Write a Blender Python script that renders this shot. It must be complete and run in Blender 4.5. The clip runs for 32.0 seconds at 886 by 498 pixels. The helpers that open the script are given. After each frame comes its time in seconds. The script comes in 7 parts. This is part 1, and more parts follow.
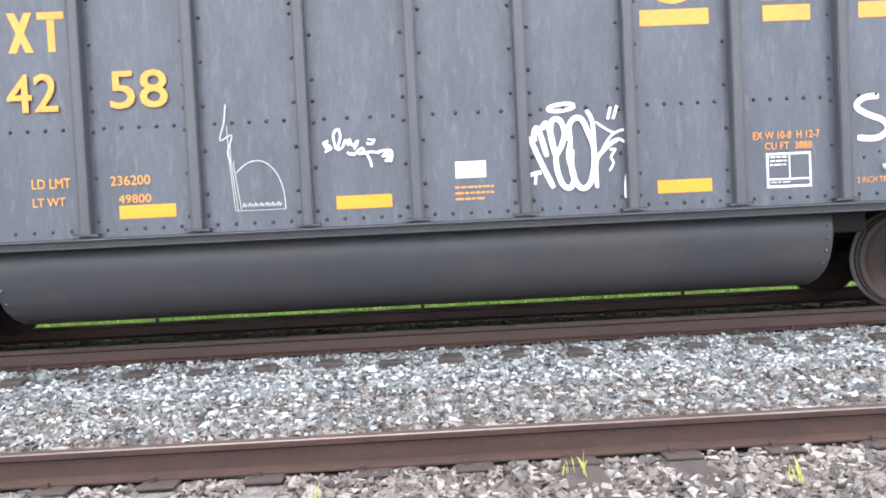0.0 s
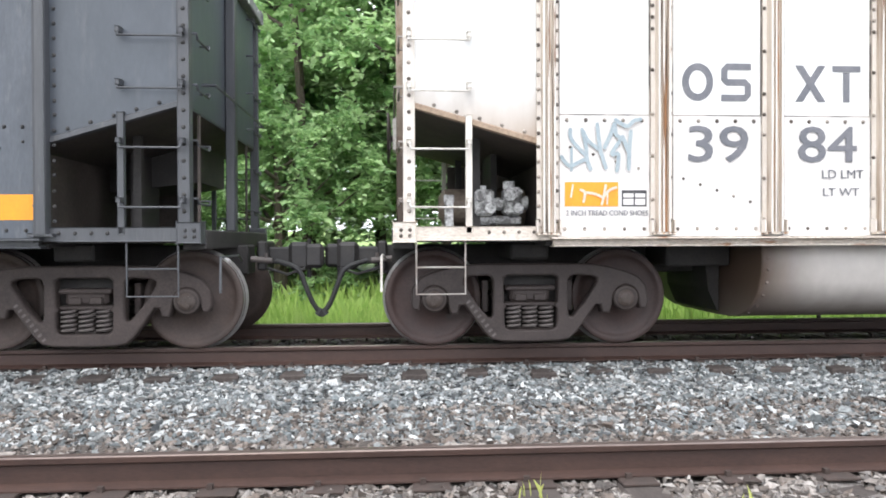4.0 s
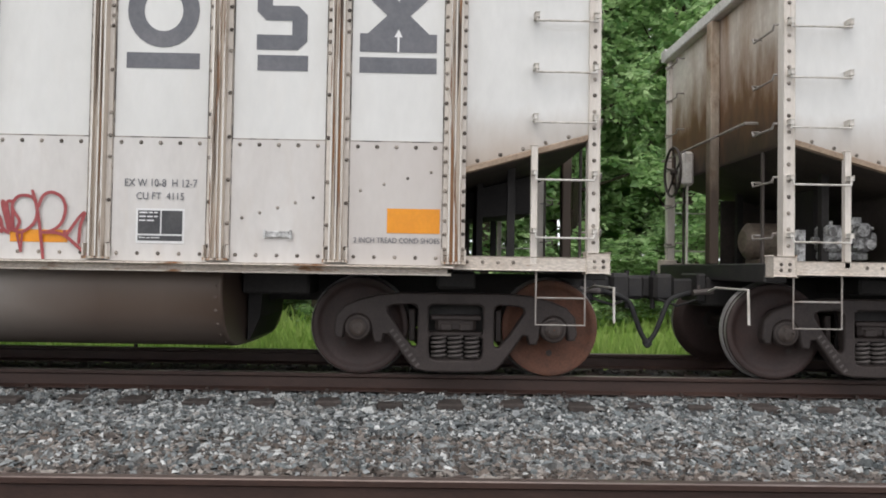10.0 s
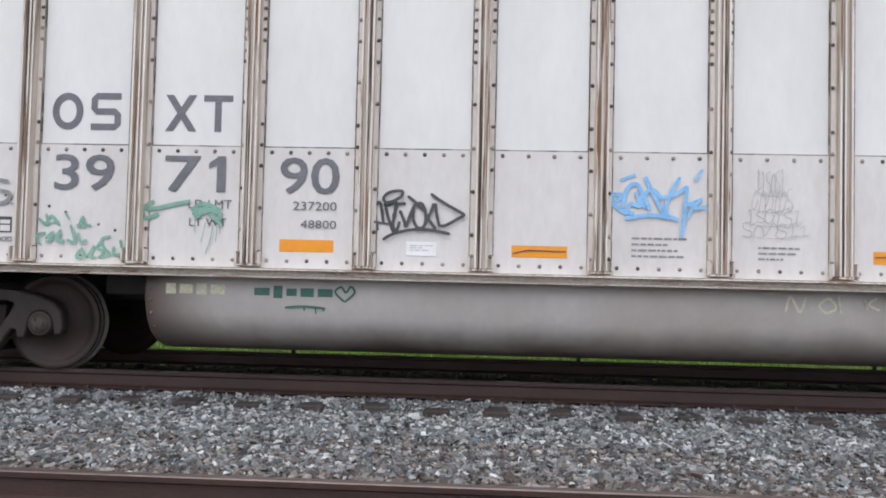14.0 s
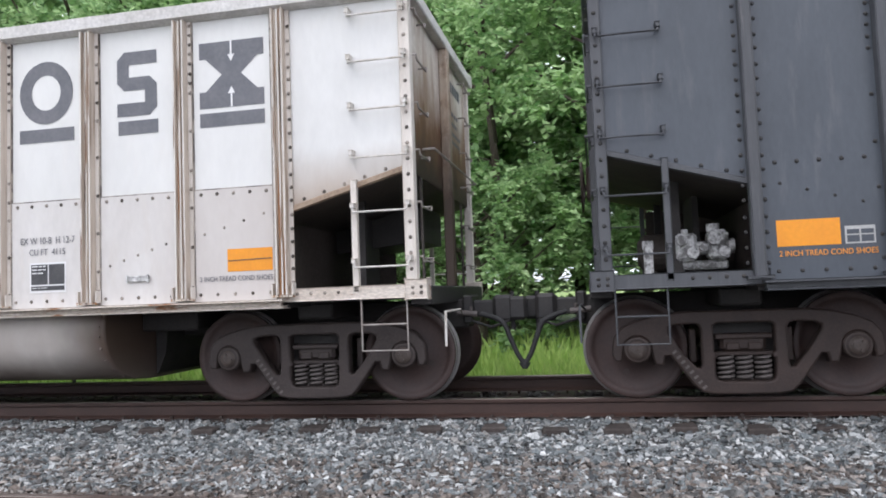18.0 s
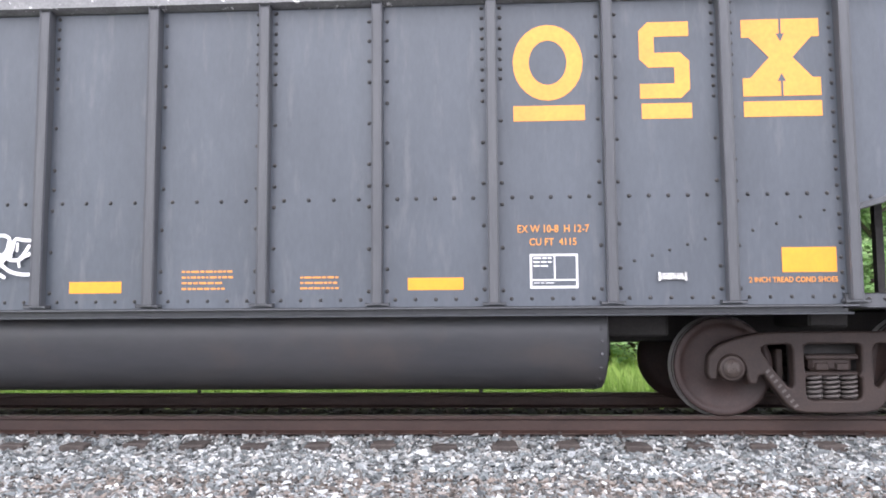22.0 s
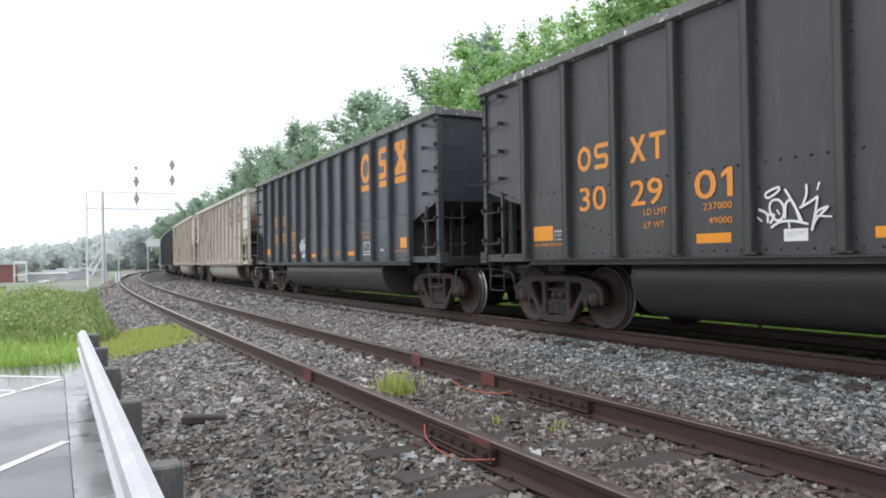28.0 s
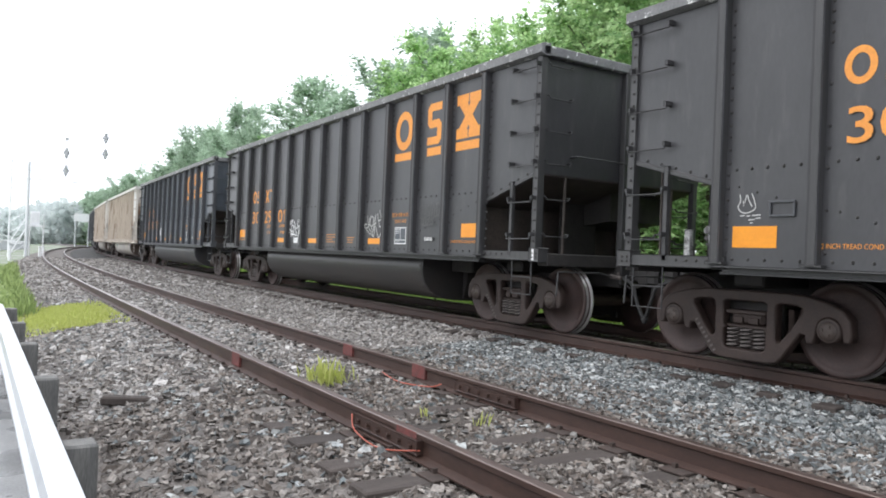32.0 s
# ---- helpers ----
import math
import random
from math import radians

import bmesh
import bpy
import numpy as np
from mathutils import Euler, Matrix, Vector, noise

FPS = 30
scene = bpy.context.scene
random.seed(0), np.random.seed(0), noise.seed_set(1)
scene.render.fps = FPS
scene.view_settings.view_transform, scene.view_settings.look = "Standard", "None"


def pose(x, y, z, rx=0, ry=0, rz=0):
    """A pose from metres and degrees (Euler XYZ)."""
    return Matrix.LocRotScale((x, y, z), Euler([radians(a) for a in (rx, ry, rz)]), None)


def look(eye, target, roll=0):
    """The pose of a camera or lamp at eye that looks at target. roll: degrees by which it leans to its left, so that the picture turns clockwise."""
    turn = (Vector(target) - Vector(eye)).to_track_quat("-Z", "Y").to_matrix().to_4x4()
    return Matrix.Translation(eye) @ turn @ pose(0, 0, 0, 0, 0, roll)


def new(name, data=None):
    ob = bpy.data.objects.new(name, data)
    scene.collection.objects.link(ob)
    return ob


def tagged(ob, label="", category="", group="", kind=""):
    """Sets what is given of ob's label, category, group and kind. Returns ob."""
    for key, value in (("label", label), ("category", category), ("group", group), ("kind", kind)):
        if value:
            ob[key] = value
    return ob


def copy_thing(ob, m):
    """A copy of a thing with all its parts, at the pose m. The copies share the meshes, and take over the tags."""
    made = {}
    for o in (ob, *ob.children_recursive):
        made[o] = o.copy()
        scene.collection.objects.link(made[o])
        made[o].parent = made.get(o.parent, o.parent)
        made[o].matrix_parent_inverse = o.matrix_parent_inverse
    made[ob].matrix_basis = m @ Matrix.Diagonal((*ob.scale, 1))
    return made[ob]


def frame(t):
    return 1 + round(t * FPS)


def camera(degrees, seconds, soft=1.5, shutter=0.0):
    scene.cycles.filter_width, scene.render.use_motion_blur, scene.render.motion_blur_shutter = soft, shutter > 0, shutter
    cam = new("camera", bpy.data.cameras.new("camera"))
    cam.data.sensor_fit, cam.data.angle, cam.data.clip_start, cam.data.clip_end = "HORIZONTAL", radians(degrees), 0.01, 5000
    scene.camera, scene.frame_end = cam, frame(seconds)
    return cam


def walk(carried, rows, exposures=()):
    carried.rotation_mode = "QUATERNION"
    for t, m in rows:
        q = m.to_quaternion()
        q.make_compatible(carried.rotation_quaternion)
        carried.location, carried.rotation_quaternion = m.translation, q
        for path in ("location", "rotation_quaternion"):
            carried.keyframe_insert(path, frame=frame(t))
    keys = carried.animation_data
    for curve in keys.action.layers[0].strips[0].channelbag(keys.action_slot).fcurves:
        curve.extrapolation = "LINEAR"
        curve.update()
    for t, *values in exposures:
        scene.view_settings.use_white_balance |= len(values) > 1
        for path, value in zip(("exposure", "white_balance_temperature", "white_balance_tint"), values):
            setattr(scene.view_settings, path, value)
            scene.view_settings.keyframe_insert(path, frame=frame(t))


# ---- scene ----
# ---- camera: held at standing height behind the crash barrier ----
# time, x, y, z, yaw, pitch, roll
CAMERA_ROWS = [
    (0.0, -0.025, 0.005, 0.986, -1.68, -1.75, 2.77),
    (0.5, -0.011, -0.012, 0.997, -0.48, -1.64, 1.90),
    (1.0, -0.005, 0.005, 0.994, -1.23, -1.58, 1.09),
    (1.5, 0.014, -0.001, 1.001, -2.24, -1.32, 0.40),
    (2.0, 0.023, 0.018, 0.998, -3.12, -1.56, 0.84),
    (2.5, 0.029, 0.002, 1.004, -3.24, -1.31, 0.49),
    (4.5, -0.004, 0.024, 1.001, -3.91, -0.64, 0.21),
    (5.0, -0.003, 0.031, 0.997, -3.73, -0.61, 0.10),
    (5.5, 0.001, 0.030, 1.005, -3.19, -0.31, -0.15),
    (6.0, 0.004, 0.032, 1.000, -3.33, -0.10, 0.02),
    (6.5, 0.007, -0.007, 1.006, -1.16, 0.37, 0.15),
    (7.0, 0.000, 0.013, 1.003, -0.78, 0.44, 0.30),
    (7.5, 0.004, -0.023, 1.002, 0.11, 0.82, -0.01),
    (8.0, -0.006, -0.014, 0.996, 0.04, 0.77, -0.30),
    (8.5, -0.015, -0.001, 1.004, -1.24, 0.72, -1.18),
    (9.0, -0.017, 0.017, 1.002, -1.92, 0.96, -0.89),
    (9.5, -0.017, 0.009, 1.013, -1.16, 0.99, -1.39),
    (10.0, -0.014, 0.018, 1.010, -1.01, 1.49, -0.95),
    (10.5, 0.003, -0.013, 1.014, -0.95, 1.68, -0.99),
    (11.0, -0.003, 0.004, 1.013, -0.90, 1.72, -2.02),
    (11.5, 0.009, -0.028, 1.012, -0.58, 1.80, -2.21),
    (12.0, 0.002, -0.008, 1.009, -1.58, 2.23, -1.69),
    (12.5, 0.003, -0.009, 1.011, -1.78, 2.14, -1.48),
    (13.0, -0.000, -0.001, 1.005, -1.92, 2.39, -0.86),
    (13.5, -0.001, -0.008, 1.013, -0.55, 1.98, -1.48),
    (15.5, -0.019, 0.015, 1.008, 12.94, 2.81, 1.69),
    (16.0, -0.012, 0.015, 1.013, 13.38, 3.24, 1.61),
    (16.5, 0.007, 0.011, 1.016, 12.96, 2.90, 1.20),
    (17.0, 0.011, 0.016, 1.018, 12.17, 2.95, 2.20),
    (17.5, 0.037, -0.001, 1.016, 12.02, 3.36, 1.94),
    (18.0, 0.050, -0.006, 1.009, 11.65, 3.58, 2.19),
    (18.5, 0.048, -0.002, 1.003, 11.30, 3.50, 1.47),
    (19.0, 0.042, -0.003, 1.001, 9.04, 3.44, -0.90),
    (19.5, 0.035, 0.017, 0.999, 4.47, 3.31, -0.71),
    (20.0, 0.032, 0.014, 0.998, -0.24, 2.87, 0.19),
    (20.5, 0.016, 0.010, 0.995, 0.10, 2.14, -0.77),
    (21.0, -0.007, 0.001, 0.998, 2.05, 2.54, -0.39),
    (21.5, -0.010, -0.008, 1.001, 3.19, 2.05, -0.17),
    (22.0, -0.026, -0.055, 1.009, 2.81, 4.68, 0.41),
    (22.5, -0.027, -0.060, 1.015, 9.91, 4.99, 0.03),
    (23.0, -0.033, -0.045, 1.019, 19.87, 4.62, 0.59),
    (23.5, -0.019, -0.016, 1.021, 30.29, 4.37, -0.07),
    (24.0, 0.007, -0.014, 1.021, 40.32, 3.96, -0.39),
    (24.5, -0.003, 0.002, 1.021, 49.32, 3.33, -1.35),
    (25.0, -0.008, -0.003, 1.030, 54.32, 2.28, -0.90),
    (25.5, -0.041, 0.014, 1.031, 54.79, 3.70, 0.42),
    (27.5, -0.020, 0.028, 1.035, 63.77, 1.11, 1.77),
    (28.0, -0.009, 0.018, 1.036, 62.20, 0.86, 0.89),
    (28.5, -0.016, 0.017, 1.030, 59.15, 1.29, -1.54),
    (29.0, -0.010, 0.011, 1.027, 59.06, 1.12, -2.79),
    (29.5, -0.011, 0.010, 1.028, 59.81, 1.22, -1.50),
    (30.0, 0.012, 0.016, 1.023, 59.02, -0.13, -1.07),
    (30.5, -0.010, 0.030, 1.011, 58.97, -1.10, -1.50),
    (31.0, 0.002, 0.027, 1.019, 58.93, -0.85, -1.13),
    (31.5, -0.008, 0.025, 1.014, 59.27, 0.57, -1.61),
    (32.0, 0.006, 0.025, 1.021, 57.43, 0.47, -2.33),
]
cam = camera(62.11, 32.0, soft=1.8)
walk(cam, [(t, pose(x, y, z, 90 + p, r, w)) for t, x, y, z, w, p, r in CAMERA_ROWS],
     exposures=[(0, 1.7, 6400, 14), (2.5, 1.7, 6450, 15), (4.5, 1.0, 6600, 11), (6, 0.52, 6850, 12), (9, 0.24, 6900, 12), (10, 0.24, 6800, 12), (11, 0.6, 6650, 13), (12, 0.84, 6550, 13), (13, 0.42, 6400, 14), (13.5, 0.36, 6400, 14), (16, 0.08, 6250, 17), (17, 0.1, 6280, 16), (18, 0.55, 6350, 15), (19, 1.3, 6400, 16), (20, 1.5, 6450, 18), (21, 1.55, 6450, 18), (23, 1.6, 6500, 19), (25, 1.55, 6450, 18), (27.5, 0.4, 6600, 11), (28, 0.2, 6600, 11), (29, 0.63, 6550, 12), (30, 0.76, 6650, 12), (32, 0.62, 6550, 11)])

# ---- sky and light: bright overcast, rain just over ----
world = bpy.data.worlds.new("overcast_sky")
scene.world = world
world.use_nodes = True
wn, wl = world.node_tree.nodes, world.node_tree.links
sky = wn.new("ShaderNodeTexSky")
sky.sky_type, sky.sun_disc = "NISHITA", False
sky.sun_elevation, sky.sun_rotation = radians(52), radians(200)
sky.air_density, sky.dust_density, sky.ozone_density = 1.2, 6.0, 1.0
soften = wn.new("ShaderNodeHueSaturation")
soften.inputs["Saturation"].default_value = 0.3
wl.new(sky.outputs[0], soften.inputs["Color"])
cloud = wn.new("ShaderNodeMix")          # closed cloud layer over the clear sky
cloud.data_type = "RGBA"
cloud.inputs[0].default_value = 0.85
cloud.inputs[7].default_value = (10.7, 11.3, 12.3, 1)
wl.new(soften.outputs[0], cloud.inputs[6])
wl.new(cloud.outputs[2], wn["Background"].inputs[0])
wn["Background"].inputs[1].default_value = 0.12
sun = new("sun", bpy.data.lights.new("sun", "SUN"))
sun.data.energy, sun.data.angle, sun.data.color = 0.6, radians(30), (1.0, 0.98, 0.95)
sun.matrix_world = look((0, 0, 30), (4, 17, 0))

# ---- materials ----
def mat(name, col, col2=None, rough=0.7, metal=0.0, scale=6.0, bump=0.0, fine=60.0, stretch=(1, 1, 1), amount=0.5,
        spots=None, spot_scale=4.0, spot_at=0.62, spot_soft=0.08, spot_stretch=(1, 1, 1), island=0.0, obj=0.0, coat=0.0, lo=0.35, hi=0.7, stain=None, rag=(2.2, (2.2, 2.2, 0.8), 6.0), rag_amp=1.6, wet=None):
    m = bpy.data.materials.new(name)
    m.use_nodes = True
    n, l = m.node_tree.nodes, m.node_tree.links
    b = n["Principled BSDF"]
    b.inputs["Roughness"].default_value, b.inputs["Metallic"].default_value = rough, metal
    b.inputs["Coat Weight"].default_value = coat
    tc = n.new("ShaderNodeTexCoord")
    def noise_at(sc, st, detail=5.0, rgh=0.6):
        mp = n.new("ShaderNodeMapping")
        mp.inputs["Scale"].default_value = st
        l.new(tc.outputs["Object"], mp.inputs[0])
        t = n.new("ShaderNodeTexNoise")
        t.inputs["Scale"].default_value, t.inputs["Detail"].default_value, t.inputs["Roughness"].default_value = sc, detail, rgh
        l.new(mp.outputs[0], t.inputs["Vector"])
        return t
    def ramp(src, a, c):
        r = n.new("ShaderNodeMapRange")
        r.inputs["From Min"].default_value, r.inputs["From Max"].default_value = a, c
        l.new(src, r.inputs["Value"])
        return r.outputs[0]
    def mixc(fac, a, c):
        x = n.new("ShaderNodeMix")
        x.data_type = "RGBA"
        if isinstance(fac, float):
            x.inputs[0].default_value = fac
        else:
            l.new(fac, x.inputs[0])
        for sock, v in ((x.inputs[6], a), (x.inputs[7], c)):
            if isinstance(v, tuple):
                sock.default_value = (*v, 1)
            else:
                l.new(v, sock)
        return x.outputs[2]
    base = noise_at(scale, stretch)
    c2 = col2 or tuple(x * 0.7 for x in col)
    out = mixc(ramp(base.outputs[0], lo, hi), col, c2)
    fine_n = noise_at(fine, stretch, 3.0)
    g = n.new("ShaderNodeMix")
    g.data_type, g.blend_type = "RGBA", "MULTIPLY"
    g.inputs[0].default_value = amount
    l.new(out, g.inputs[6])
    cr = n.new("ShaderNodeMapRange")
    cr.inputs["From Min"].default_value, cr.inputs["From Max"].default_value = 0.3, 0.7
    cr.inputs["To Min"].default_value, cr.inputs["To Max"].default_value = 0.55, 1.3
    l.new(fine_n.outputs[0], cr.inputs["Value"])
    comb = n.new("ShaderNodeCombineColor")
    for i in range(3):
        l.new(cr.outputs[0], comb.inputs[i])
    l.new(comb.outputs[0], g.inputs[7])
    out = g.outputs[2]
    if spots:
        sp = noise_at(spot_scale, spot_stretch, 6.0, 0.65)
        out = mixc(ramp(sp.outputs[0], spot_at, spot_at + spot_soft), out, spots)
    for st in stain or ():               # running stains, and on the tubs painted underside shade too: colour, height (or distance along) where it is full and where it ends, ragged by noise
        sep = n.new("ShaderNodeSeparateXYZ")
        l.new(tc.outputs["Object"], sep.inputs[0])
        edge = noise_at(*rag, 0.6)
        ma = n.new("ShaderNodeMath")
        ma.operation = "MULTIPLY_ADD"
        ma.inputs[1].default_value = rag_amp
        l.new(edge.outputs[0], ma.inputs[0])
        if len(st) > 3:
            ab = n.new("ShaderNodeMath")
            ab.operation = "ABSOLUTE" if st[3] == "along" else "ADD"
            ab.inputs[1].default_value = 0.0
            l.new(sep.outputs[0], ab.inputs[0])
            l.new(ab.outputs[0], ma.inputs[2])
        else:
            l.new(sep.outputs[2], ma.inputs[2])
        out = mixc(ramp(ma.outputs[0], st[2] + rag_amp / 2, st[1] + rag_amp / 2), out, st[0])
    if island or obj:
        src = n.new("ShaderNodeNewGeometry").outputs["Random Per Island"] if island else n.new("ShaderNodeObjectInfo").outputs["Random"]
        k = island or obj
        hv = n.new("ShaderNodeHueSaturation")
        v = n.new("ShaderNodeMapRange")
        v.inputs["To Min"].default_value, v.inputs["To Max"].default_value = 1 - k, 1 + k
        l.new(src, v.inputs["Value"])
        l.new(v.outputs[0], hv.inputs["Value"])
        l.new(out, hv.inputs["Color"])
        out = hv.outputs[0]
    l.new(out, b.inputs["Base Color"])
    if wet:                              # roughness of the wet and of the drier patches
        pw = noise_at(wet[2], stretch, 4.0)
        wr = n.new("ShaderNodeMapRange")
        wr.inputs["From Min"].default_value, wr.inputs["From Max"].default_value = 0.42, 0.6
        wr.inputs["To Min"].default_value, wr.inputs["To Max"].default_value = wet[0], wet[1]
        l.new(pw.outputs[0], wr.inputs["Value"])
        l.new(wr.outputs[0], b.inputs["Roughness"])
    if bump:
        bp = n.new("ShaderNodeBump")
        bp.inputs["Strength"].default_value, bp.inputs["Distance"].default_value = bump, 0.02
        l.new(fine_n.outputs[0], bp.inputs["Height"])
        l.new(bp.outputs[0], b.inputs["Normal"])
    return m


def stone_mat(name, tones, rough=0.75):
    """Loose stones: each one its own tone."""
    m = bpy.data.materials.new(name)
    m.use_nodes = True
    n, l = m.node_tree.nodes, m.node_tree.links
    b = n["Principled BSDF"]
    b.inputs["Roughness"].default_value = rough
    gi = n.new("ShaderNodeNewGeometry")
    cr = n.new("ShaderNodeValToRGB")
    cr.color_ramp.interpolation = "CONSTANT"
    while len(cr.color_ramp.elements) < len(tones):
        cr.color_ramp.elements.new(0.5)
    for i, c in enumerate(tones):
        cr.color_ramp.elements[i].position = i / len(tones)
        cr.color_ramp.elements[i].color = (*c, 1)
    l.new(gi.outputs["Random Per Island"], cr.inputs[0])
    tc = n.new("ShaderNodeTexCoord")
    t = n.new("ShaderNodeTexNoise")
    t.inputs["Scale"].default_value, t.inputs["Detail"].default_value = 45.0, 4.0
    l.new(tc.outputs["Object"], t.inputs["Vector"])
    r = n.new("ShaderNodeMapRange")
    r.inputs["From Min"].default_value, r.inputs["From Max"].default_value = 0.3, 0.7
    r.inputs["To Min"].default_value, r.inputs["To Max"].default_value = 0.65, 1.25
    l.new(t.outputs[0], r.inputs["Value"])
    hv = n.new("ShaderNodeHueSaturation")
    l.new(r.outputs[0], hv.inputs["Value"])
    l.new(cr.outputs[0], hv.inputs["Color"])
    l.new(hv.outputs[0], b.inputs["Base Color"])
    return m


def leaf_mat(name, c1, c2, trans=0.35):
    m = bpy.data.materials.new(name)
    m.use_nodes = True
    n, l = m.node_tree.nodes, m.node_tree.links
    b = n["Principled BSDF"]
    b.inputs["Roughness"].default_value = 0.5
    gi = n.new("ShaderNodeNewGeometry")
    oi = n.new("ShaderNodeObjectInfo")
    mx = n.new("ShaderNodeMix")
    mx.data_type = "RGBA"
    l.new(gi.outputs["Random Per Island"], mx.inputs[0])
    mx.inputs[6].default_value, mx.inputs[7].default_value = (*c1, 1), (*c2, 1)
    hv = n.new("ShaderNodeHueSaturation")
    v = n.new("ShaderNodeMapRange")
    v.inputs["To Min"].default_value, v.inputs["To Max"].default_value = 0.92, 1.12
    l.new(oi.outputs["Random"], v.inputs["Value"])
    l.new(v.outputs[0], hv.inputs["Value"])
    l.new(mx.outputs[2], hv.inputs["Color"])
    l.new(hv.outputs[0], b.inputs["Base Color"])
    tr = n.new("ShaderNodeBsdfTranslucent")
    l.new(hv.outputs[0], tr.inputs[0])
    ms = n.new("ShaderNodeMixShader")
    ms.inputs[0].default_value = trans
    l.new(b.outputs[0], ms.inputs[1])
    l.new(tr.outputs[0], ms.inputs[2])
    l.new(ms.outputs[0], n["Material Output"].inputs[0])
    return m


DARK = mat("dark_car_paint", (0.054, 0.063, 0.076), (0.070, 0.081, 0.097), rough=0.38, scale=0.9, fine=14, stretch=(2, 2, 0.8), amount=0.18, bump=0.03,
           spots=(0.11, 0.115, 0.127), spot_scale=2.2, spot_at=0.55, spot_soft=0.3, spot_stretch=(4, 4, 0.7))
DARK_OLD = mat("worn_dark_car_paint", (0.057, 0.065, 0.079), (0.078, 0.088, 0.106), rough=0.36, scale=1.6, fine=16, stretch=(3, 3, 0.9), amount=0.3, bump=0.03,
               spots=(0.115, 0.121, 0.132), spot_scale=5.0, spot_at=0.54, spot_soft=0.25, spot_stretch=(3.5, 3.5, 0.8))
DARK_POST = mat("dark_post_paint", (0.056, 0.059, 0.066), (0.075, 0.078, 0.084), rough=0.42, scale=2, fine=20, stretch=(5, 5, 0.5), amount=0.25,
                spots=(0.15, 0.145, 0.14), spot_scale=3, spot_at=0.63, spot_soft=0.2, spot_stretch=(8, 8, 0.6))
# post corner strips: wear and the sky's edge highlight, both painted in
WORN_LIT_EDGE = mat("worn_post_edge", (0.17, 0.175, 0.185), (0.09, 0.094, 0.1), rough=0.45, scale=2, fine=20, stretch=(3, 3, 0.6), amount=0.4, lo=0.4, hi=0.6)
DARK_WARM = mat("sooty_car_paint", (0.043, 0.043, 0.046), (0.057, 0.057, 0.060), rough=0.4, scale=0.9, fine=14, stretch=(2, 2, 0.8), amount=0.18, bump=0.03,
                spots=(0.082, 0.080, 0.080), spot_scale=2.2, spot_at=0.55, spot_soft=0.3, spot_stretch=(4, 4, 0.7))
POST_WARM = mat("sooty_post_paint", (0.044, 0.044, 0.045), (0.06, 0.058, 0.059), rough=0.45, scale=2, fine=20, stretch=(5, 5, 0.5), amount=0.25)
TUB_WARM = mat("sooty_tub_steel", (0.036, 0.034, 0.034), (0.046, 0.043, 0.041), rough=0.4, scale=1.0, fine=8, amount=0.15, stretch=(0.6, 2, 2),
               spots=(0.052, 0.043, 0.038), spot_scale=0.7, spot_at=0.55, spot_soft=0.25)
DARK_TUB = mat("dark_tub_steel", (0.052, 0.053, 0.058), (0.064, 0.063, 0.066), rough=0.42, scale=1.0, fine=8, amount=0.15, stretch=(0.6, 2, 2),
               spots=(0.085, 0.072, 0.066), spot_scale=0.7, spot_at=0.55, spot_soft=0.25)
LIGHT = mat("light_car_paint", (0.705, 0.703, 0.682), (0.645, 0.642, 0.622), rough=0.45, scale=0.9, fine=7, stretch=(2, 2, 0.8), amount=0.06, bump=0.02,
            spots=(0.68, 0.655, 0.62), spot_scale=1.3, spot_at=0.55, spot_soft=0.4, spot_stretch=(3, 3, 0.7))
LIGHT_POST = mat("rusty_post_web", (0.59, 0.52, 0.44), (0.085, 0.058, 0.042), rough=0.65, scale=38, fine=25, stretch=(1, 0.3, 0.02), amount=0.3, bump=0.1, lo=0.48, hi=0.58,
                 spots=(0.34, 0.17, 0.075), spot_scale=34, spot_at=0.54, spot_soft=0.06, spot_stretch=(1, 0.3, 0.025))
LIGHT_FLANGE = mat("flange_paint", (0.69, 0.645, 0.59), (0.58, 0.525, 0.465), rough=0.55, scale=2, fine=20, stretch=(5, 5, 0.7), amount=0.25, bump=0.05,
                   spots=(0.4, 0.3, 0.22), spot_scale=2.2, spot_at=0.66, spot_soft=0.15, spot_stretch=(9, 9, 0.5))
LIGHT_LIP = mat("weathered_post_lip", (0.75, 0.73, 0.69), (0.62, 0.575, 0.52), rough=0.6, scale=30, fine=25, stretch=(1, 0.3, 0.03), amount=0.3, bump=0.08,
                spots=(0.2, 0.105, 0.055), spot_scale=28, spot_at=0.55, spot_soft=0.06, spot_stretch=(1, 0.4, 0.03))
LIP_RUST = mat("rusted_lip_side", (0.56, 0.48, 0.4), (0.21, 0.135, 0.085), rough=0.7, scale=14, fine=25, stretch=(1, 1, 0.06), amount=0.3, bump=0.1, lo=0.52, hi=0.68)
LIGHT_SILL = mat("sill_paint", (0.65, 0.59, 0.52), (0.5, 0.425, 0.355), rough=0.6, scale=2.5, fine=30, amount=0.6, bump=0.1, stretch=(0.8, 2, 2),
                 spots=(0.28, 0.14, 0.065), spot_scale=2.2, spot_at=0.57, spot_soft=0.1, spot_stretch=(1.2, 4, 4))
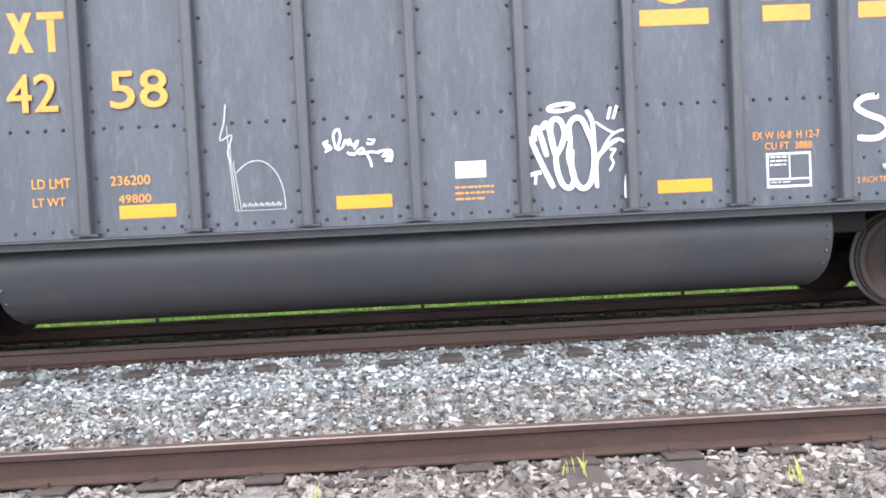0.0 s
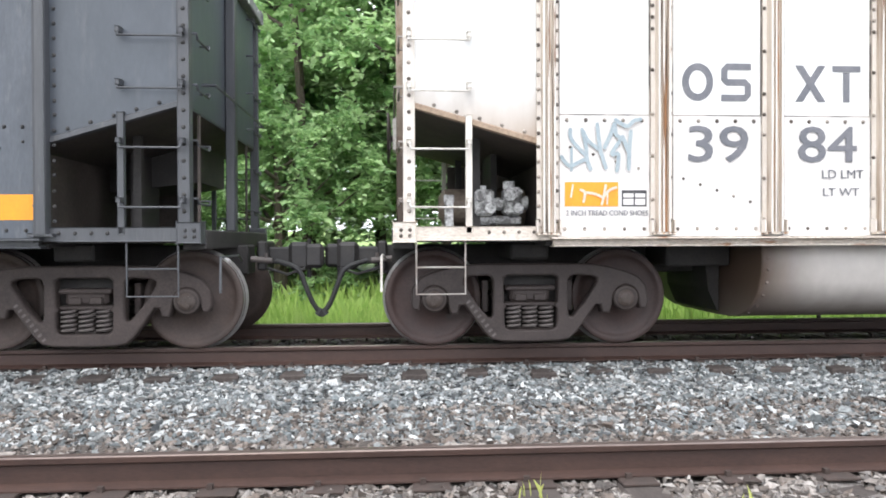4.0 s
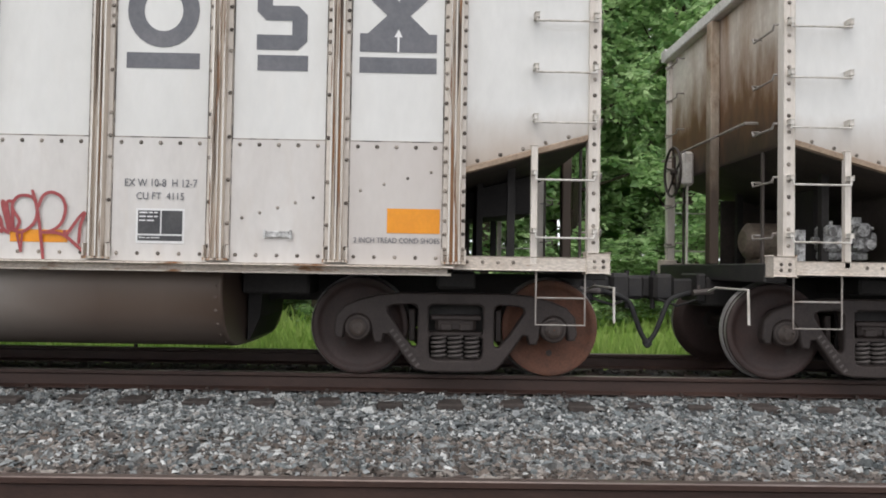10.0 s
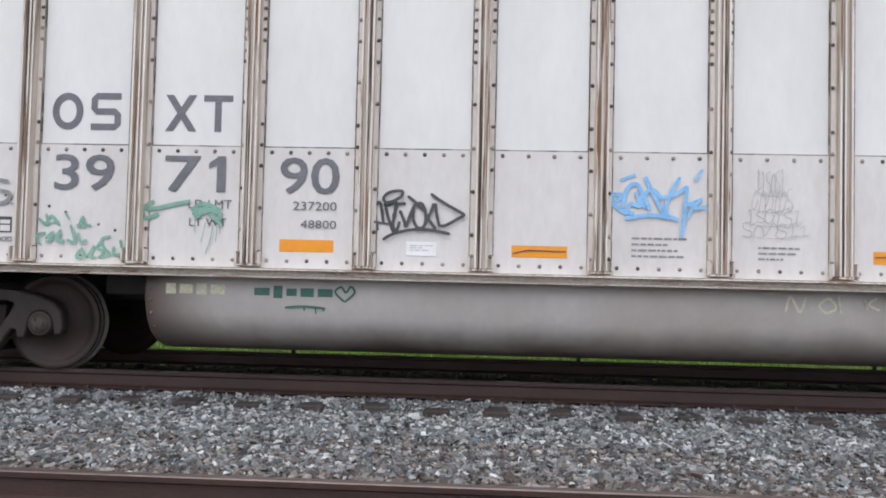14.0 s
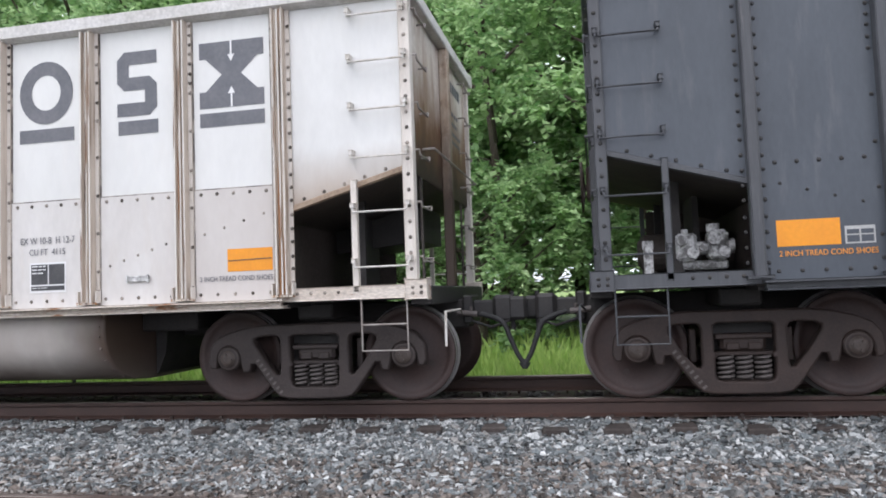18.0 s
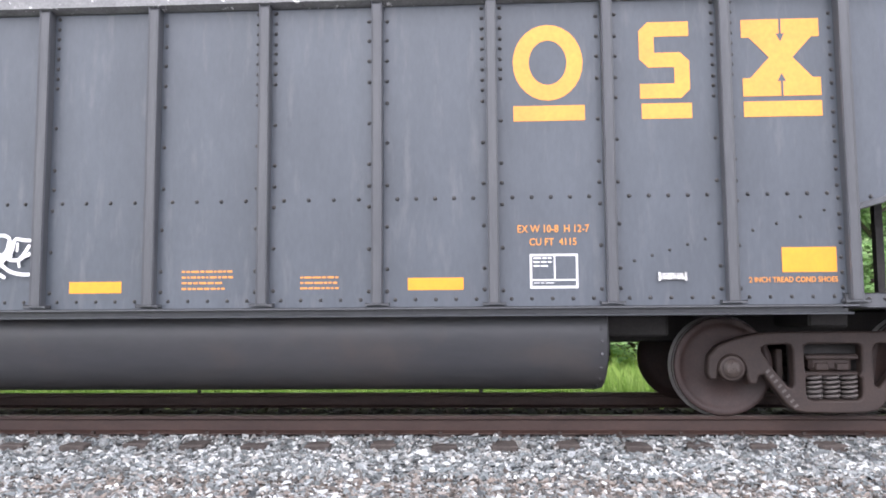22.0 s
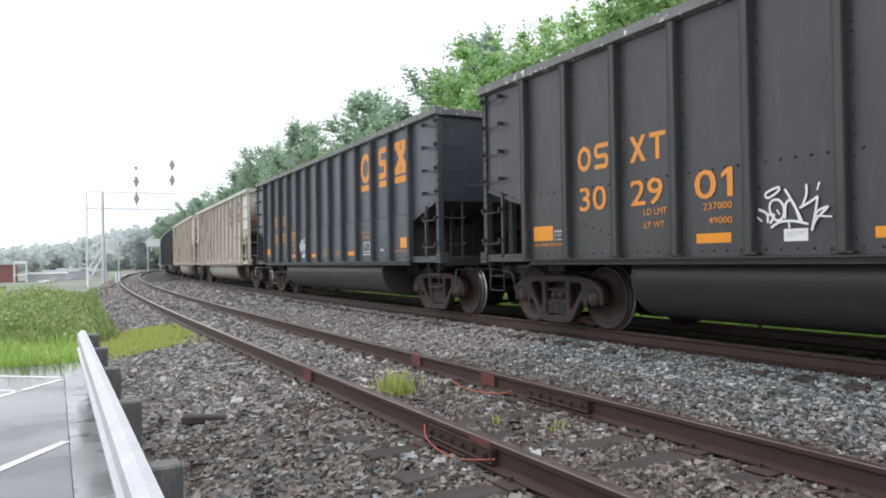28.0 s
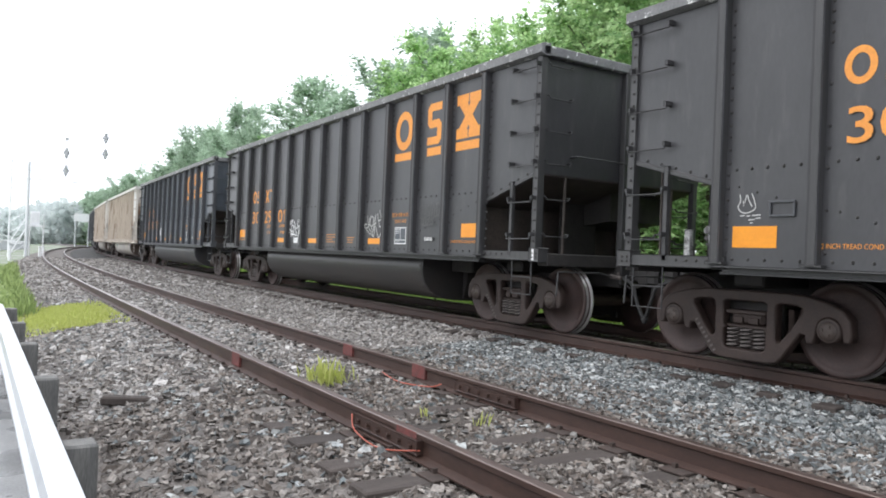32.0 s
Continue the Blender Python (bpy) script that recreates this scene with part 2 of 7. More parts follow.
# low dark band on both tubs: grime plus underside shading put into the colour
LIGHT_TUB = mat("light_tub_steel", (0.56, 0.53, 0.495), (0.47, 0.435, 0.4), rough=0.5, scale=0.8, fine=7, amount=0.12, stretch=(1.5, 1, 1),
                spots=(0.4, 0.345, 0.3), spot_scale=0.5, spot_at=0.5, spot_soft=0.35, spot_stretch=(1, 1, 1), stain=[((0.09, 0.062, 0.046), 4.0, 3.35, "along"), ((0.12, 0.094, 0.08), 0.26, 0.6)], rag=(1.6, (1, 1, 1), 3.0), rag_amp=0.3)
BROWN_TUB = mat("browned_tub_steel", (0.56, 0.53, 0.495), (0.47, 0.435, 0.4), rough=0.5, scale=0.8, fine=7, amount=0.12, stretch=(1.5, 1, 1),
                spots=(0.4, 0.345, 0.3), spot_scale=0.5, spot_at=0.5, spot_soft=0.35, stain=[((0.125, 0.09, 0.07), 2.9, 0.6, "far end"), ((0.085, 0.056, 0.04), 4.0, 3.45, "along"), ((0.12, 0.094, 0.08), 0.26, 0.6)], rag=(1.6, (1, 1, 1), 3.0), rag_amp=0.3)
LIGHT_LOW = mat("soiled_lower_paint", (0.655, 0.635, 0.612), (0.585, 0.56, 0.535), rough=0.5, scale=0.9, fine=9, stretch=(2, 2, 0.8), amount=0.1, bump=0.02,
                spots=(0.58, 0.53, 0.48), spot_scale=1.7, spot_at=0.53, spot_soft=0.35, spot_stretch=(3, 3, 0.7), stain=[((0.50, 0.45, 0.415), 6.6, 4.0, "far end")])
LIGHT_END = mat("sooted_end_sheet", (0.66, 0.615, 0.56), (0.56, 0.5, 0.43), rough=0.6, scale=1.1, fine=14, amount=0.25,
                spots=(0.24, 0.13, 0.065), spot_scale=1.0, spot_at=0.47, spot_soft=0.22, spot_stretch=(1, 1.5, 0.3), stain=[((0.19, 0.098, 0.046), 2.7, 3.35), ((0.05, 0.033, 0.023), 2.2, 2.85)], rag_amp=1.1)
LIGHT_END_DARK = mat("rust_black_end_sheet", (0.48, 0.36, 0.25), (0.32, 0.205, 0.125), rough=0.65, scale=1.1, fine=14, amount=0.3,
                     spots=(0.17, 0.085, 0.04), spot_scale=1.0, spot_at=0.45, spot_soft=0.25, spot_stretch=(1, 1.2, 0.4), stain=[((0.065, 0.034, 0.018), 2.3, 3.4)])
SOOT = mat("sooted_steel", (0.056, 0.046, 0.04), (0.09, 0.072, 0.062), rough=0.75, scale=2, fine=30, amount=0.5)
LIGHT_BAY = mat("stained_bay_sheet", (0.705, 0.702, 0.682), (0.645, 0.642, 0.622), rough=0.5, scale=0.9, fine=7, stretch=(2, 2, 0.8), amount=0.08, bump=0.02,
                spots=(0.68, 0.65, 0.6), spot_scale=1.3, spot_at=0.55, spot_soft=0.4, stain=[((0.33, 0.24, 0.17), 1.78, 2.4)], rag_amp=0.3)
END_POST = mat("stained_end_post", (0.5, 0.43, 0.35), (0.3, 0.21, 0.14), rough=0.65, scale=5, fine=30, amount=0.4, stretch=(1, 1, 0.3), spots=(0.16, 0.09, 0.05), spot_scale=2.5, spot_at=0.5, spot_soft=0.15, stain=[((0.075, 0.052, 0.038), 1.9, 2.9)])
STEP = mat("dull_step_iron", (0.36, 0.335, 0.31), (0.24, 0.2, 0.175), rough=0.6, scale=10, fine=40, amount=0.5)
BAY_EDGE = mat("browned_sheet_edge", (0.36, 0.27, 0.195), (0.24, 0.165, 0.11), rough=0.7, scale=4, fine=40, amount=0.5)
CHORD = mat("peeling_chord_paint", (0.2, 0.2, 0.2), (0.14, 0.14, 0.145), rough=0.6, scale=5, fine=40, amount=0.6,
            spots=(0.75, 0.75, 0.74), spot_scale=9, spot_at=0.60, spot_soft=0.04)
CHORD_L = mat("light_chord_paint", (0.62, 0.6, 0.58), (0.5, 0.48, 0.45), rough=0.55, scale=3, fine=30, amount=0.4)
TRUCK = mat("truck_steel", (0.064, 0.048, 0.043), (0.040, 0.031, 0.028), rough=0.75, scale=5, fine=50, amount=0.6, bump=0.15)
BEARING = mat("bearing_cap_steel", (0.088, 0.066, 0.055), (0.05, 0.037, 0.031), rough=0.55, scale=9, fine=60, amount=0.5, bump=0.1)
WHEEL = mat("wheel_steel", (0.068, 0.046, 0.038), (0.045, 0.032, 0.027), rough=0.65, scale=4, fine=45, amount=0.5, bump=0.08)
WHEEL_RUST = mat("rusted_wheel", (0.17, 0.072, 0.043), (0.095, 0.046, 0.031), rough=0.8, scale=5, fine=45, amount=0.5, bump=0.1)
# darker copies of truck and wheel steel, under-car shade put into the colour
TRUCK_SHADED = mat("oily_truck_steel", (0.045, 0.028, 0.0225), (0.028, 0.018, 0.015), rough=0.65, scale=5, fine=50, amount=0.6, bump=0.15)
WHEEL_SHADED = mat("oily_wheel_steel", (0.054, 0.031, 0.0265), (0.036, 0.0215, 0.0185), rough=0.6, scale=4, fine=45, amount=0.5, bump=0.08)
TRUCK_HALF_SHADED = mat("worn_truck_steel", (0.05, 0.037, 0.033), (0.033, 0.024, 0.0215), rough=0.65, scale=5, fine=50, amount=0.6, bump=0.15)
TREAD = mat("bright_tread", (0.52, 0.51, 0.5), (0.4, 0.385, 0.37), rough=0.33, metal=0.55, scale=8, fine=60, amount=0.2)
SPRING = mat("spring_steel", (0.13, 0.112, 0.104), (0.08, 0.068, 0.063), rough=0.6, scale=9, fine=60, amount=0.5)
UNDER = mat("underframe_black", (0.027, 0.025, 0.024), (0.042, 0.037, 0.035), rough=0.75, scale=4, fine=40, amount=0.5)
COUPLER = mat("coupler_steel", (0.024, 0.023, 0.024), (0.04, 0.036, 0.034), rough=0.6, scale=6, fine=50, amount=0.5, bump=0.1)
RUBBER = mat("hose_rubber", (0.02, 0.02, 0.021), (0.03, 0.03, 0.03), rough=0.7)
VALVE = mat("pale_valve_casting", (0.6, 0.6, 0.59), (0.15, 0.145, 0.14), rough=0.6, scale=16, fine=60, amount=0.7, lo=0.42, hi=0.6)
RESERVOIR = mat("rusty_reservoir", (0.3, 0.25, 0.2), (0.17, 0.12, 0.09), rough=0.6, scale=3, fine=30, amount=0.5, spots=(0.4, 0.34, 0.27), spot_scale=2.0)
GRAB_L = mat("pale_grab_iron", (0.70, 0.68, 0.64), (0.5, 0.45, 0.39), rough=0.6, scale=10, fine=40, amount=0.5)
BOLT_D = mat("dark_bolt", (0.03, 0.03, 0.032), (0.05, 0.045, 0.04), rough=0.6)
BOLT_L = mat("weathered_bolt", (0.09, 0.075, 0.062), (0.33, 0.29, 0.25), rough=0.6, scale=5, fine=40, amount=0.3, lo=0.47, hi=0.55)
ORANGE = mat("orange_stencil", (0.80, 0.315, 0.05), (0.72, 0.275, 0.05), rough=0.55, scale=3, fine=25, amount=0.2)
YELLOW = mat("yellow_reflector", (0.80, 0.30, 0.01), (0.74, 0.268, 0.01), rough=0.35, scale=6, fine=30, amount=0.12)
DIMORANGE = mat("worn_orange_print", (0.72, 0.29, 0.055), (0.55, 0.23, 0.055), rough=0.6, scale=20, fine=60, amount=0.4)
SOFTINK = mat("worn_grey_print", (0.2, 0.2, 0.21), (0.32, 0.32, 0.32), rough=0.6, scale=20, fine=60, amount=0.4)
GREYINK = mat("grey_stencil", (0.12, 0.125, 0.14), (0.16, 0.16, 0.175), rough=0.6, scale=4, fine=25, amount=0.25)
WHITE = mat("white_stencil", (0.8, 0.8, 0.8), (0.7, 0.7, 0.69), rough=0.5, scale=5, amount=0.1)
INKBLACK = mat("black_stencil", (0.05, 0.05, 0.055), (0.08, 0.08, 0.08), rough=0.6)
GREENINK = mat("green_spray", (0.16, 0.34, 0.26), (0.24, 0.42, 0.33), rough=0.6)
GREENDARK = mat("dark_green_spray", (0.05, 0.15, 0.11), (0.08, 0.2, 0.15), rough=0.6)
BLUEINK = mat("blue_spray", (0.18, 0.44, 0.76), (0.28, 0.53, 0.8), rough=0.6)
REDINK = mat("red_spray", (0.3, 0.05, 0.055), (0.38, 0.08, 0.08), rough=0.6)
PINKCHALK = mat("pink_chalk", (0.85, 0.55, 0.45), (0.8, 0.48, 0.38), rough=0.7)
TEALINK = mat("grey_blue_spray", (0.27, 0.33, 0.36), (0.34, 0.4, 0.42), rough=0.6)
FADEINK = mat("faded_spray", (0.42, 0.42, 0.41), (0.5, 0.5, 0.48), rough=0.6)
DIMGREY = mat("worn_spray", (0.13, 0.128, 0.126), (0.09, 0.088, 0.087), rough=0.6, scale=14, fine=50, amount=0.5)
CREAMINK = mat("cream_chalk", (0.72, 0.7, 0.5), (0.64, 0.62, 0.48), rough=0.7)
RAIL = mat("rusted_rail", (0.038, 0.019, 0.014), (0.058, 0.03, 0.022), rough=0.58, scale=4, fine=40, amount=0.5, bump=0.1, stretch=(0.6, 2, 2))
RAILTOP = mat("worn_rail_head", (0.26, 0.23, 0.21), (0.15, 0.115, 0.1), rough=0.32, metal=0.65, scale=3, fine=30, amount=0.4, stretch=(0.3, 3, 3))
DULLTOP = mat("rusty_rail_head", (0.2, 0.16, 0.145), (0.11, 0.078, 0.066), rough=0.32, metal=0.5, scale=3, fine=30, amount=0.5, stretch=(0.3, 3, 3))
REDPAINT = mat("faded_red_paint", (0.17, 0.04, 0.037), (0.09, 0.04, 0.034), rough=0.7, scale=12, fine=60, amount=0.5)
WIRE = mat("orange_bond_wire", (0.42, 0.1, 0.065), (0.34, 0.08, 0.05), rough=0.5)
TIE = mat("creosoted_tie", (0.042, 0.033, 0.029), (0.07, 0.057, 0.05), rough=0.85, scale=5, fine=50, amount=0.6, bump=0.25, stretch=(2, 0.4, 2), obj=0.25)
PLATE = mat("rusted_tie_plate", (0.055, 0.036, 0.029), (0.04, 0.03, 0.025), rough=0.8)
BALLAST_BED = mat("ballast_bed", (0.04, 0.04, 0.041), (0.085, 0.083, 0.08), rough=0.9, scale=22, fine=70, amount=0.9, bump=0.6, lo=0.4, hi=0.6)
GRAVEL_BED = mat("dirty_gravel", (0.11, 0.098, 0.088), (0.2, 0.182, 0.168), rough=0.9, scale=18, fine=70, amount=0.9, bump=0.6, lo=0.4, hi=0.6,
                 spots=(0.045, 0.036, 0.03), spot_scale=0.9, spot_at=0.56, spot_soft=0.15)
GRASS_GROUND = mat("grass_ground", (0.16, 0.25, 0.06), (0.26, 0.35, 0.1), rough=0.9, scale=1.4, fine=25, amount=0.6, bump=0.3)
YARD_GROUND = mat("yard_gravel", (0.3, 0.31, 0.28), (0.17, 0.22, 0.13), rough=0.9, scale=0.25, fine=9, amount=0.4, lo=0.42, hi=0.58)
ASPHALT = mat("wet_asphalt", (0.055, 0.058, 0.062), (0.10, 0.103, 0.107), rough=0.3, scale=0.9, fine=90, amount=0.5, bump=0.02, wet=(0.07, 0.3, 0.55))
CONCRETE = mat("wet_concrete_strip", (0.3, 0.303, 0.305), (0.21, 0.213, 0.216), rough=0.32, scale=2, fine=60, amount=0.5, bump=0.03, wet=(0.1, 0.35, 1.1), spots=(0.09, 0.09, 0.09), spot_scale=1.6, spot_at=0.56, spot_soft=0.1)
LINE = mat("parking_line_paint", (0.78, 0.78, 0.76), (0.66, 0.66, 0.65), rough=0.45, scale=5, fine=40, amount=0.2)
GALV = mat("galvanised_beam", (0.58, 0.6, 0.62), (0.5, 0.52, 0.54), rough=0.42, metal=0.3, scale=3, fine=30, amount=0.2)
POSTWOOD = mat("weathered_post_wood", (0.12, 0.12, 0.115), (0.19, 0.185, 0.175), rough=0.85, scale=6, fine=50, amount=0.6, bump=0.2, stretch=(3, 3, 0.4))
BARK = mat("tree_bark", (0.11, 0.085, 0.065), (0.07, 0.055, 0.045), rough=0.9, scale=6, fine=40, amount=0.6, bump=0.4, stretch=(2, 2, 0.5))
STONES = stone_mat("crushed_stone", [(0.195, 0.209, 0.208), (0.230, 0.242, 0.239), (0.086, 0.095, 0.097), (0.391, 0.405, 0.396), (0.057, 0.062, 0.065), (0.172, 0.173, 0.165), (0.126, 0.141, 0.143), (0.253, 0.244, 0.227), (0.506, 0.516, 0.503), (0.075, 0.073, 0.069), (0.161, 0.182, 0.185), (0.299, 0.316, 0.318), (0.103, 0.113, 0.113)])
WARMSTONES = stone_mat("older_crushed_stone", [(0.1494, 0.1285, 0.1129), (0.1672, 0.1516, 0.1379), (0.07461, 0.06248, 0.05343), (0.255, 0.229, 0.2045), (0.05267, 0.04298, 0.03724), (0.1317, 0.1045, 0.08672), (0.09656, 0.0903, 0.0843), (0.1839, 0.1516, 0.1273), (0.2989, 0.2702, 0.2431), (0.07022, 0.05564, 0.04621)])
# stones farther off: haze and wet sheen are put into these lighter tones
HAZESTONES = stone_mat("dry_pale_stone", [(0.30, 0.282, 0.265), (0.36, 0.345, 0.325), (0.16, 0.148, 0.137), (0.46, 0.44, 0.42), (0.12, 0.109, 0.10), (0.27, 0.245, 0.222), (0.22, 0.21, 0.2), (0.34, 0.315, 0.288), (0.19, 0.172, 0.156)])
# stones under the cars: the train's shade is put into these near-black tones
SHADESTONES = stone_mat("oily_stone", [(0.035, 0.03, 0.028), (0.05, 0.043, 0.04), (0.025, 0.022, 0.021), (0.07, 0.06, 0.055)])
OLDSTONES = stone_mat("soiled_stone", [(0.1793, 0.1562, 0.1375), (0.1041, 0.08888, 0.07755), (0.2464, 0.2211, 0.1991), (0.06622, 0.05489, 0.0473), (0.1419, 0.1188, 0.1022), (0.3025, 0.2805, 0.2552), (0.1133, 0.1012, 0.09273)])
LEAF = leaf_mat("tree_leaves", (0.2, 0.36, 0.15), (0.6, 0.78, 0.41), 0.5)
# leaves of the far trees: distance haze is mixed into the colour
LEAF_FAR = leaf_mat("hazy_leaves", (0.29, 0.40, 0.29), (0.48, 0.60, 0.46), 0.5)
GRASS = leaf_mat("grass_blades", (0.30, 0.46, 0.11), (0.52, 0.66, 0.22))
GRASS_YELLOW = leaf_mat("yellow_grass_blades", (0.44, 0.50, 0.12), (0.58, 0.61, 0.21))
WEED = leaf_mat("weed_leaves", (0.17, 0.24, 0.08), (0.42, 0.52, 0.21))
# far steel, masts and signal heads: colours lightened to stand in for haze
PALE_STEEL = mat("pale_signal_steel", (0.84, 0.85, 0.86), (0.78, 0.79, 0.8), rough=0.5, metal=0.2)
MASTGREY = mat("hazy_mast_grey", (0.55, 0.57, 0.59), (0.48, 0.5, 0.52), rough=0.6)
SIGNALBLACK = mat("signal_head", (0.46, 0.47, 0.49), (0.4, 0.41, 0.43), rough=0.6)
BRICKRED = mat("red_shed_wall", (0.33, 0.15, 0.14), (0.28, 0.12, 0.115), rough=0.8)

# ---- building helpers ----
def mesh_of(bm, name, *mats, smooth=False):
    me = bpy.data.meshes.new(name)
    bm.to_mesh(me)
    bm.free()
    for m in mats:
        me.materials.append(m)
    if smooth:
        for p in me.polygons:
            p.use_smooth = True
    return me


def part(name, bm, material, parent, label="", smooth=False):
    me = bm if isinstance(bm, bpy.types.Mesh) else mesh_of(bm, name, *(material if isinstance(material, (list, tuple)) else (material,)), smooth=smooth)
    ob = new(name, me)
    ob.parent = parent
    return tagged(ob, label)


def thing(name, label, category, group="", m=None):
    ob = new(name)
    if m is not None:
        ob.matrix_basis = m
    return tagged(ob, label, category, group)


def add_box(bm, x0, x1, y0, y1, z0, z1, bevel=0.0, mi=0):
    r = bmesh.ops.create_cube(bm, size=1)
    for v in r["verts"]:
        v.co = Vector(((x0 + x1) / 2 + v.co.x * (x1 - x0), (y0 + y1) / 2 + v.co.y * (y1 - y0), (z0 + z1) / 2 + v.co.z * (z1 - z0)))
    faces = {f for v in r["verts"] for f in v.link_faces}
    for f in faces:
        f.material_index = mi
    if bevel:
        b = bmesh.ops.bevel(bm, geom=list({e for v in r["verts"] for e in v.link_edges}), offset=bevel, segments=1, affect="EDGES")
        for f in b["faces"]:
            f.material_index = mi
    return bm


def box(x0, x1, y0, y1, z0, z1, bevel=0.0):
    return add_box(bmesh.new(), x0, x1, y0, y1, z0, z1, bevel)


def add_cyl(bm, p, q, r, seg=10, r2=None, mi=0):
    p, q = Vector(p), Vector(q)
    d = q - p
    m = Matrix.Translation((p + q) / 2) @ d.to_track_quat("Z", "Y").to_matrix().to_4x4()
    res = bmesh.ops.create_cone(bm, cap_ends=True, segments=seg, radius1=r, radius2=r if r2 is None else r2, depth=d.length, matrix=m)
    for v in res["verts"]:
        for f in v.link_faces:
            f.material_index = mi
    return bm


def add_rod(bm, pts, r, seg=6):
    """A bent rod through the points, mitred at the bends."""
    pts = [Vector(p) for p in pts]
    rings = []
    for i, p in enumerate(pts):
        a = (pts[i] - pts[i - 1]).normalized() if i else (pts[1] - pts[0]).normalized()
        b = (pts[i + 1] - pts[i]).normalized() if i + 1 < len(pts) else a
        t = (a + b).normalized()
        u = t.orthogonal().normalized() if not rings else None
        if u is None:
            u = (last - last.dot(t) * t).normalized()
        last = u
        w = t.cross(u)
        rings.append([bm.verts.new(p + r * (math.cos(2 * math.pi * k / seg) * u + math.sin(2 * math.pi * k / seg) * w)) for k in range(seg)])
    for a, b in zip(rings, rings[1:]):
        for k in range(seg):
            bm.faces.new((a[k], a[(k + 1) % seg], b[(k + 1) % seg], b[k]))
    bm.faces.new(list(reversed(rings[0])))
    bm.faces.new(rings[-1])
    return bm


def lathe(profile, seg=40, mats=(0,)):
    """A turned form round the y axis: profile of (radius, y, material)."""
    bm = bmesh.new()
    rings = [[bm.verts.new((r * math.sin(2 * math.pi * k / seg), y, r * math.cos(2 * math.pi * k / seg))) for k in range(seg)] for r, y, _ in profile]
    for i in range(len(rings) - 1):
        a, b = rings[i], rings[i + 1]
        for k in range(seg):
            f = bm.faces.new((a[k], b[k], b[(k + 1) % seg], a[(k + 1) % seg]))
            f.material_index = profile[i][2]
            f.smooth = True
    bm.faces.new(rings[0])
    bm.faces.new(list(reversed(rings[-1])))
    return bm


def flat(shapes, depth, bevel=0.0, rounded=()):
    """A plate cut to closed outlines in x and z (inner outlines are holes), its thickness along y."""
    cu = bpy.data.curves.new("outline", "CURVE")
    cu.dimensions, cu.fill_mode, cu.extrude, cu.bevel_depth, cu.bevel_resolution = "2D", "BOTH", depth / 2 - bevel, bevel, 1
    for pts in shapes:
        sp = cu.splines.new("POLY")
        sp.points.add(len(pts) - 1)
        for p, (x, z) in zip(sp.points, pts):
            p.co = (x, z, 0, 1)
        sp.use_cyclic_u = True
    ob = bpy.data.objects.new("outline", cu)
    me = bpy.data.meshes.new_from_object(ob)
    bpy.data.objects.remove(ob)
    bpy.data.curves.remove(cu)
    me.transform(Matrix.Rotation(radians(90), 4, "X"))
    return me


def words(text, x0, x1, z0, z1, y, material, parent, heavy=0.0, name="lettering"):
    """Stencilled words fitted to a rectangle of the side, facing -y."""
    cu = bpy.data.curves.new("letters", "FONT")
    cu.body, cu.size, cu.offset, cu.extrude, cu.resolution_u = text, 1.0, 0.0, 0.0, 3
    ob = bpy.data.objects.new("letters", cu)
    me = bpy.data.meshes.new_from_object(ob)
    bpy.data.objects.remove(ob)
    bpy.data.curves.remove(cu)
    co = np.empty(len(me.vertices) * 3, np.float32)
    me.vertices.foreach_get("co", co)
    co = co.reshape(-1, 3)
    lo, hi = co.min(0), co.max(0)
    outp = np.empty_like(co)
    outp[:, 0] = x0 + (co[:, 0] - lo[0]) / (hi[0] - lo[0]) * (x1 - x0)
    outp[:, 2] = z0 + (co[:, 1] - lo[1]) / max(hi[1] - lo[1], 1e-6) * (z1 - z0)
    outp[:, 1] = y
    me.vertices.foreach_set("co", outp.ravel())
    if heavy:                            # a second coat, a touch to one side, thickens the strokes
        bm = bmesh.new()
        bm.from_mesh(me)
        for k, (a, b) in enumerate(((1, 0), (0, 1), (1, 1))):
            first = len(bm.verts)
            bm.from_mesh(me)
            bm.verts.ensure_lookup_table()
            for v in bm.verts[first:]:
                v.co += Vector((a * heavy * (z1 - z0) * 1.6, -0.0006 * (k + 1), b * heavy * (z1 - z0) * 1.2))
        bm.to_mesh(me)
        bm.free()
    # each letter an object of its own: faces grouped by the stretch of x that they cover
    spans = sorted((min(me.vertices[v].co.x for v in p.vertices), max(me.vertices[v].co.x for v in p.vertices), p.index) for p in me.polygons)
    letters, right = [], None
    for lo_x, hi_x, i in spans:
        if right is None or lo_x > right + 1e-5:
            letters.append([])
            right = hi_x
        right = max(right, hi_x)
        letters[-1].append(i)
    first = None
    for faces in letters:
        bm, made = bmesh.new(), {}
        for i in faces:
            vs = [made.setdefault(v, None) or made.update({v: bm.verts.new(me.vertices[v].co)}) or made[v] for v in me.polygons[i].vertices]
            if bm.faces.get(vs) is None:
                bm.faces.new(vs)
        ob = part(name if first is None else "letter", bm, material, first or parent)
        first = first or ob
    bpy.data.meshes.remove(me)
    return first


def ribbon(bm, pts, w, y):
    """A painted stroke on a side that faces -y; pts in x and z."""
    n = len(pts)
    rows = []
    for i in range(n):
        a = Vector(pts[max(i - 1, 0)])
        b = Vector(pts[min(i + 1, n - 1)])
        d = (b - a)
        d = d.normalized() if d.length > 1e-6 else Vector((1, 0))
        s = Vector((-d.y, d.x)) * w * (0.5 if 0 < i < n - 1 else 0.35)
        p = Vector(pts[i])
        d = y - 0.00004 * i
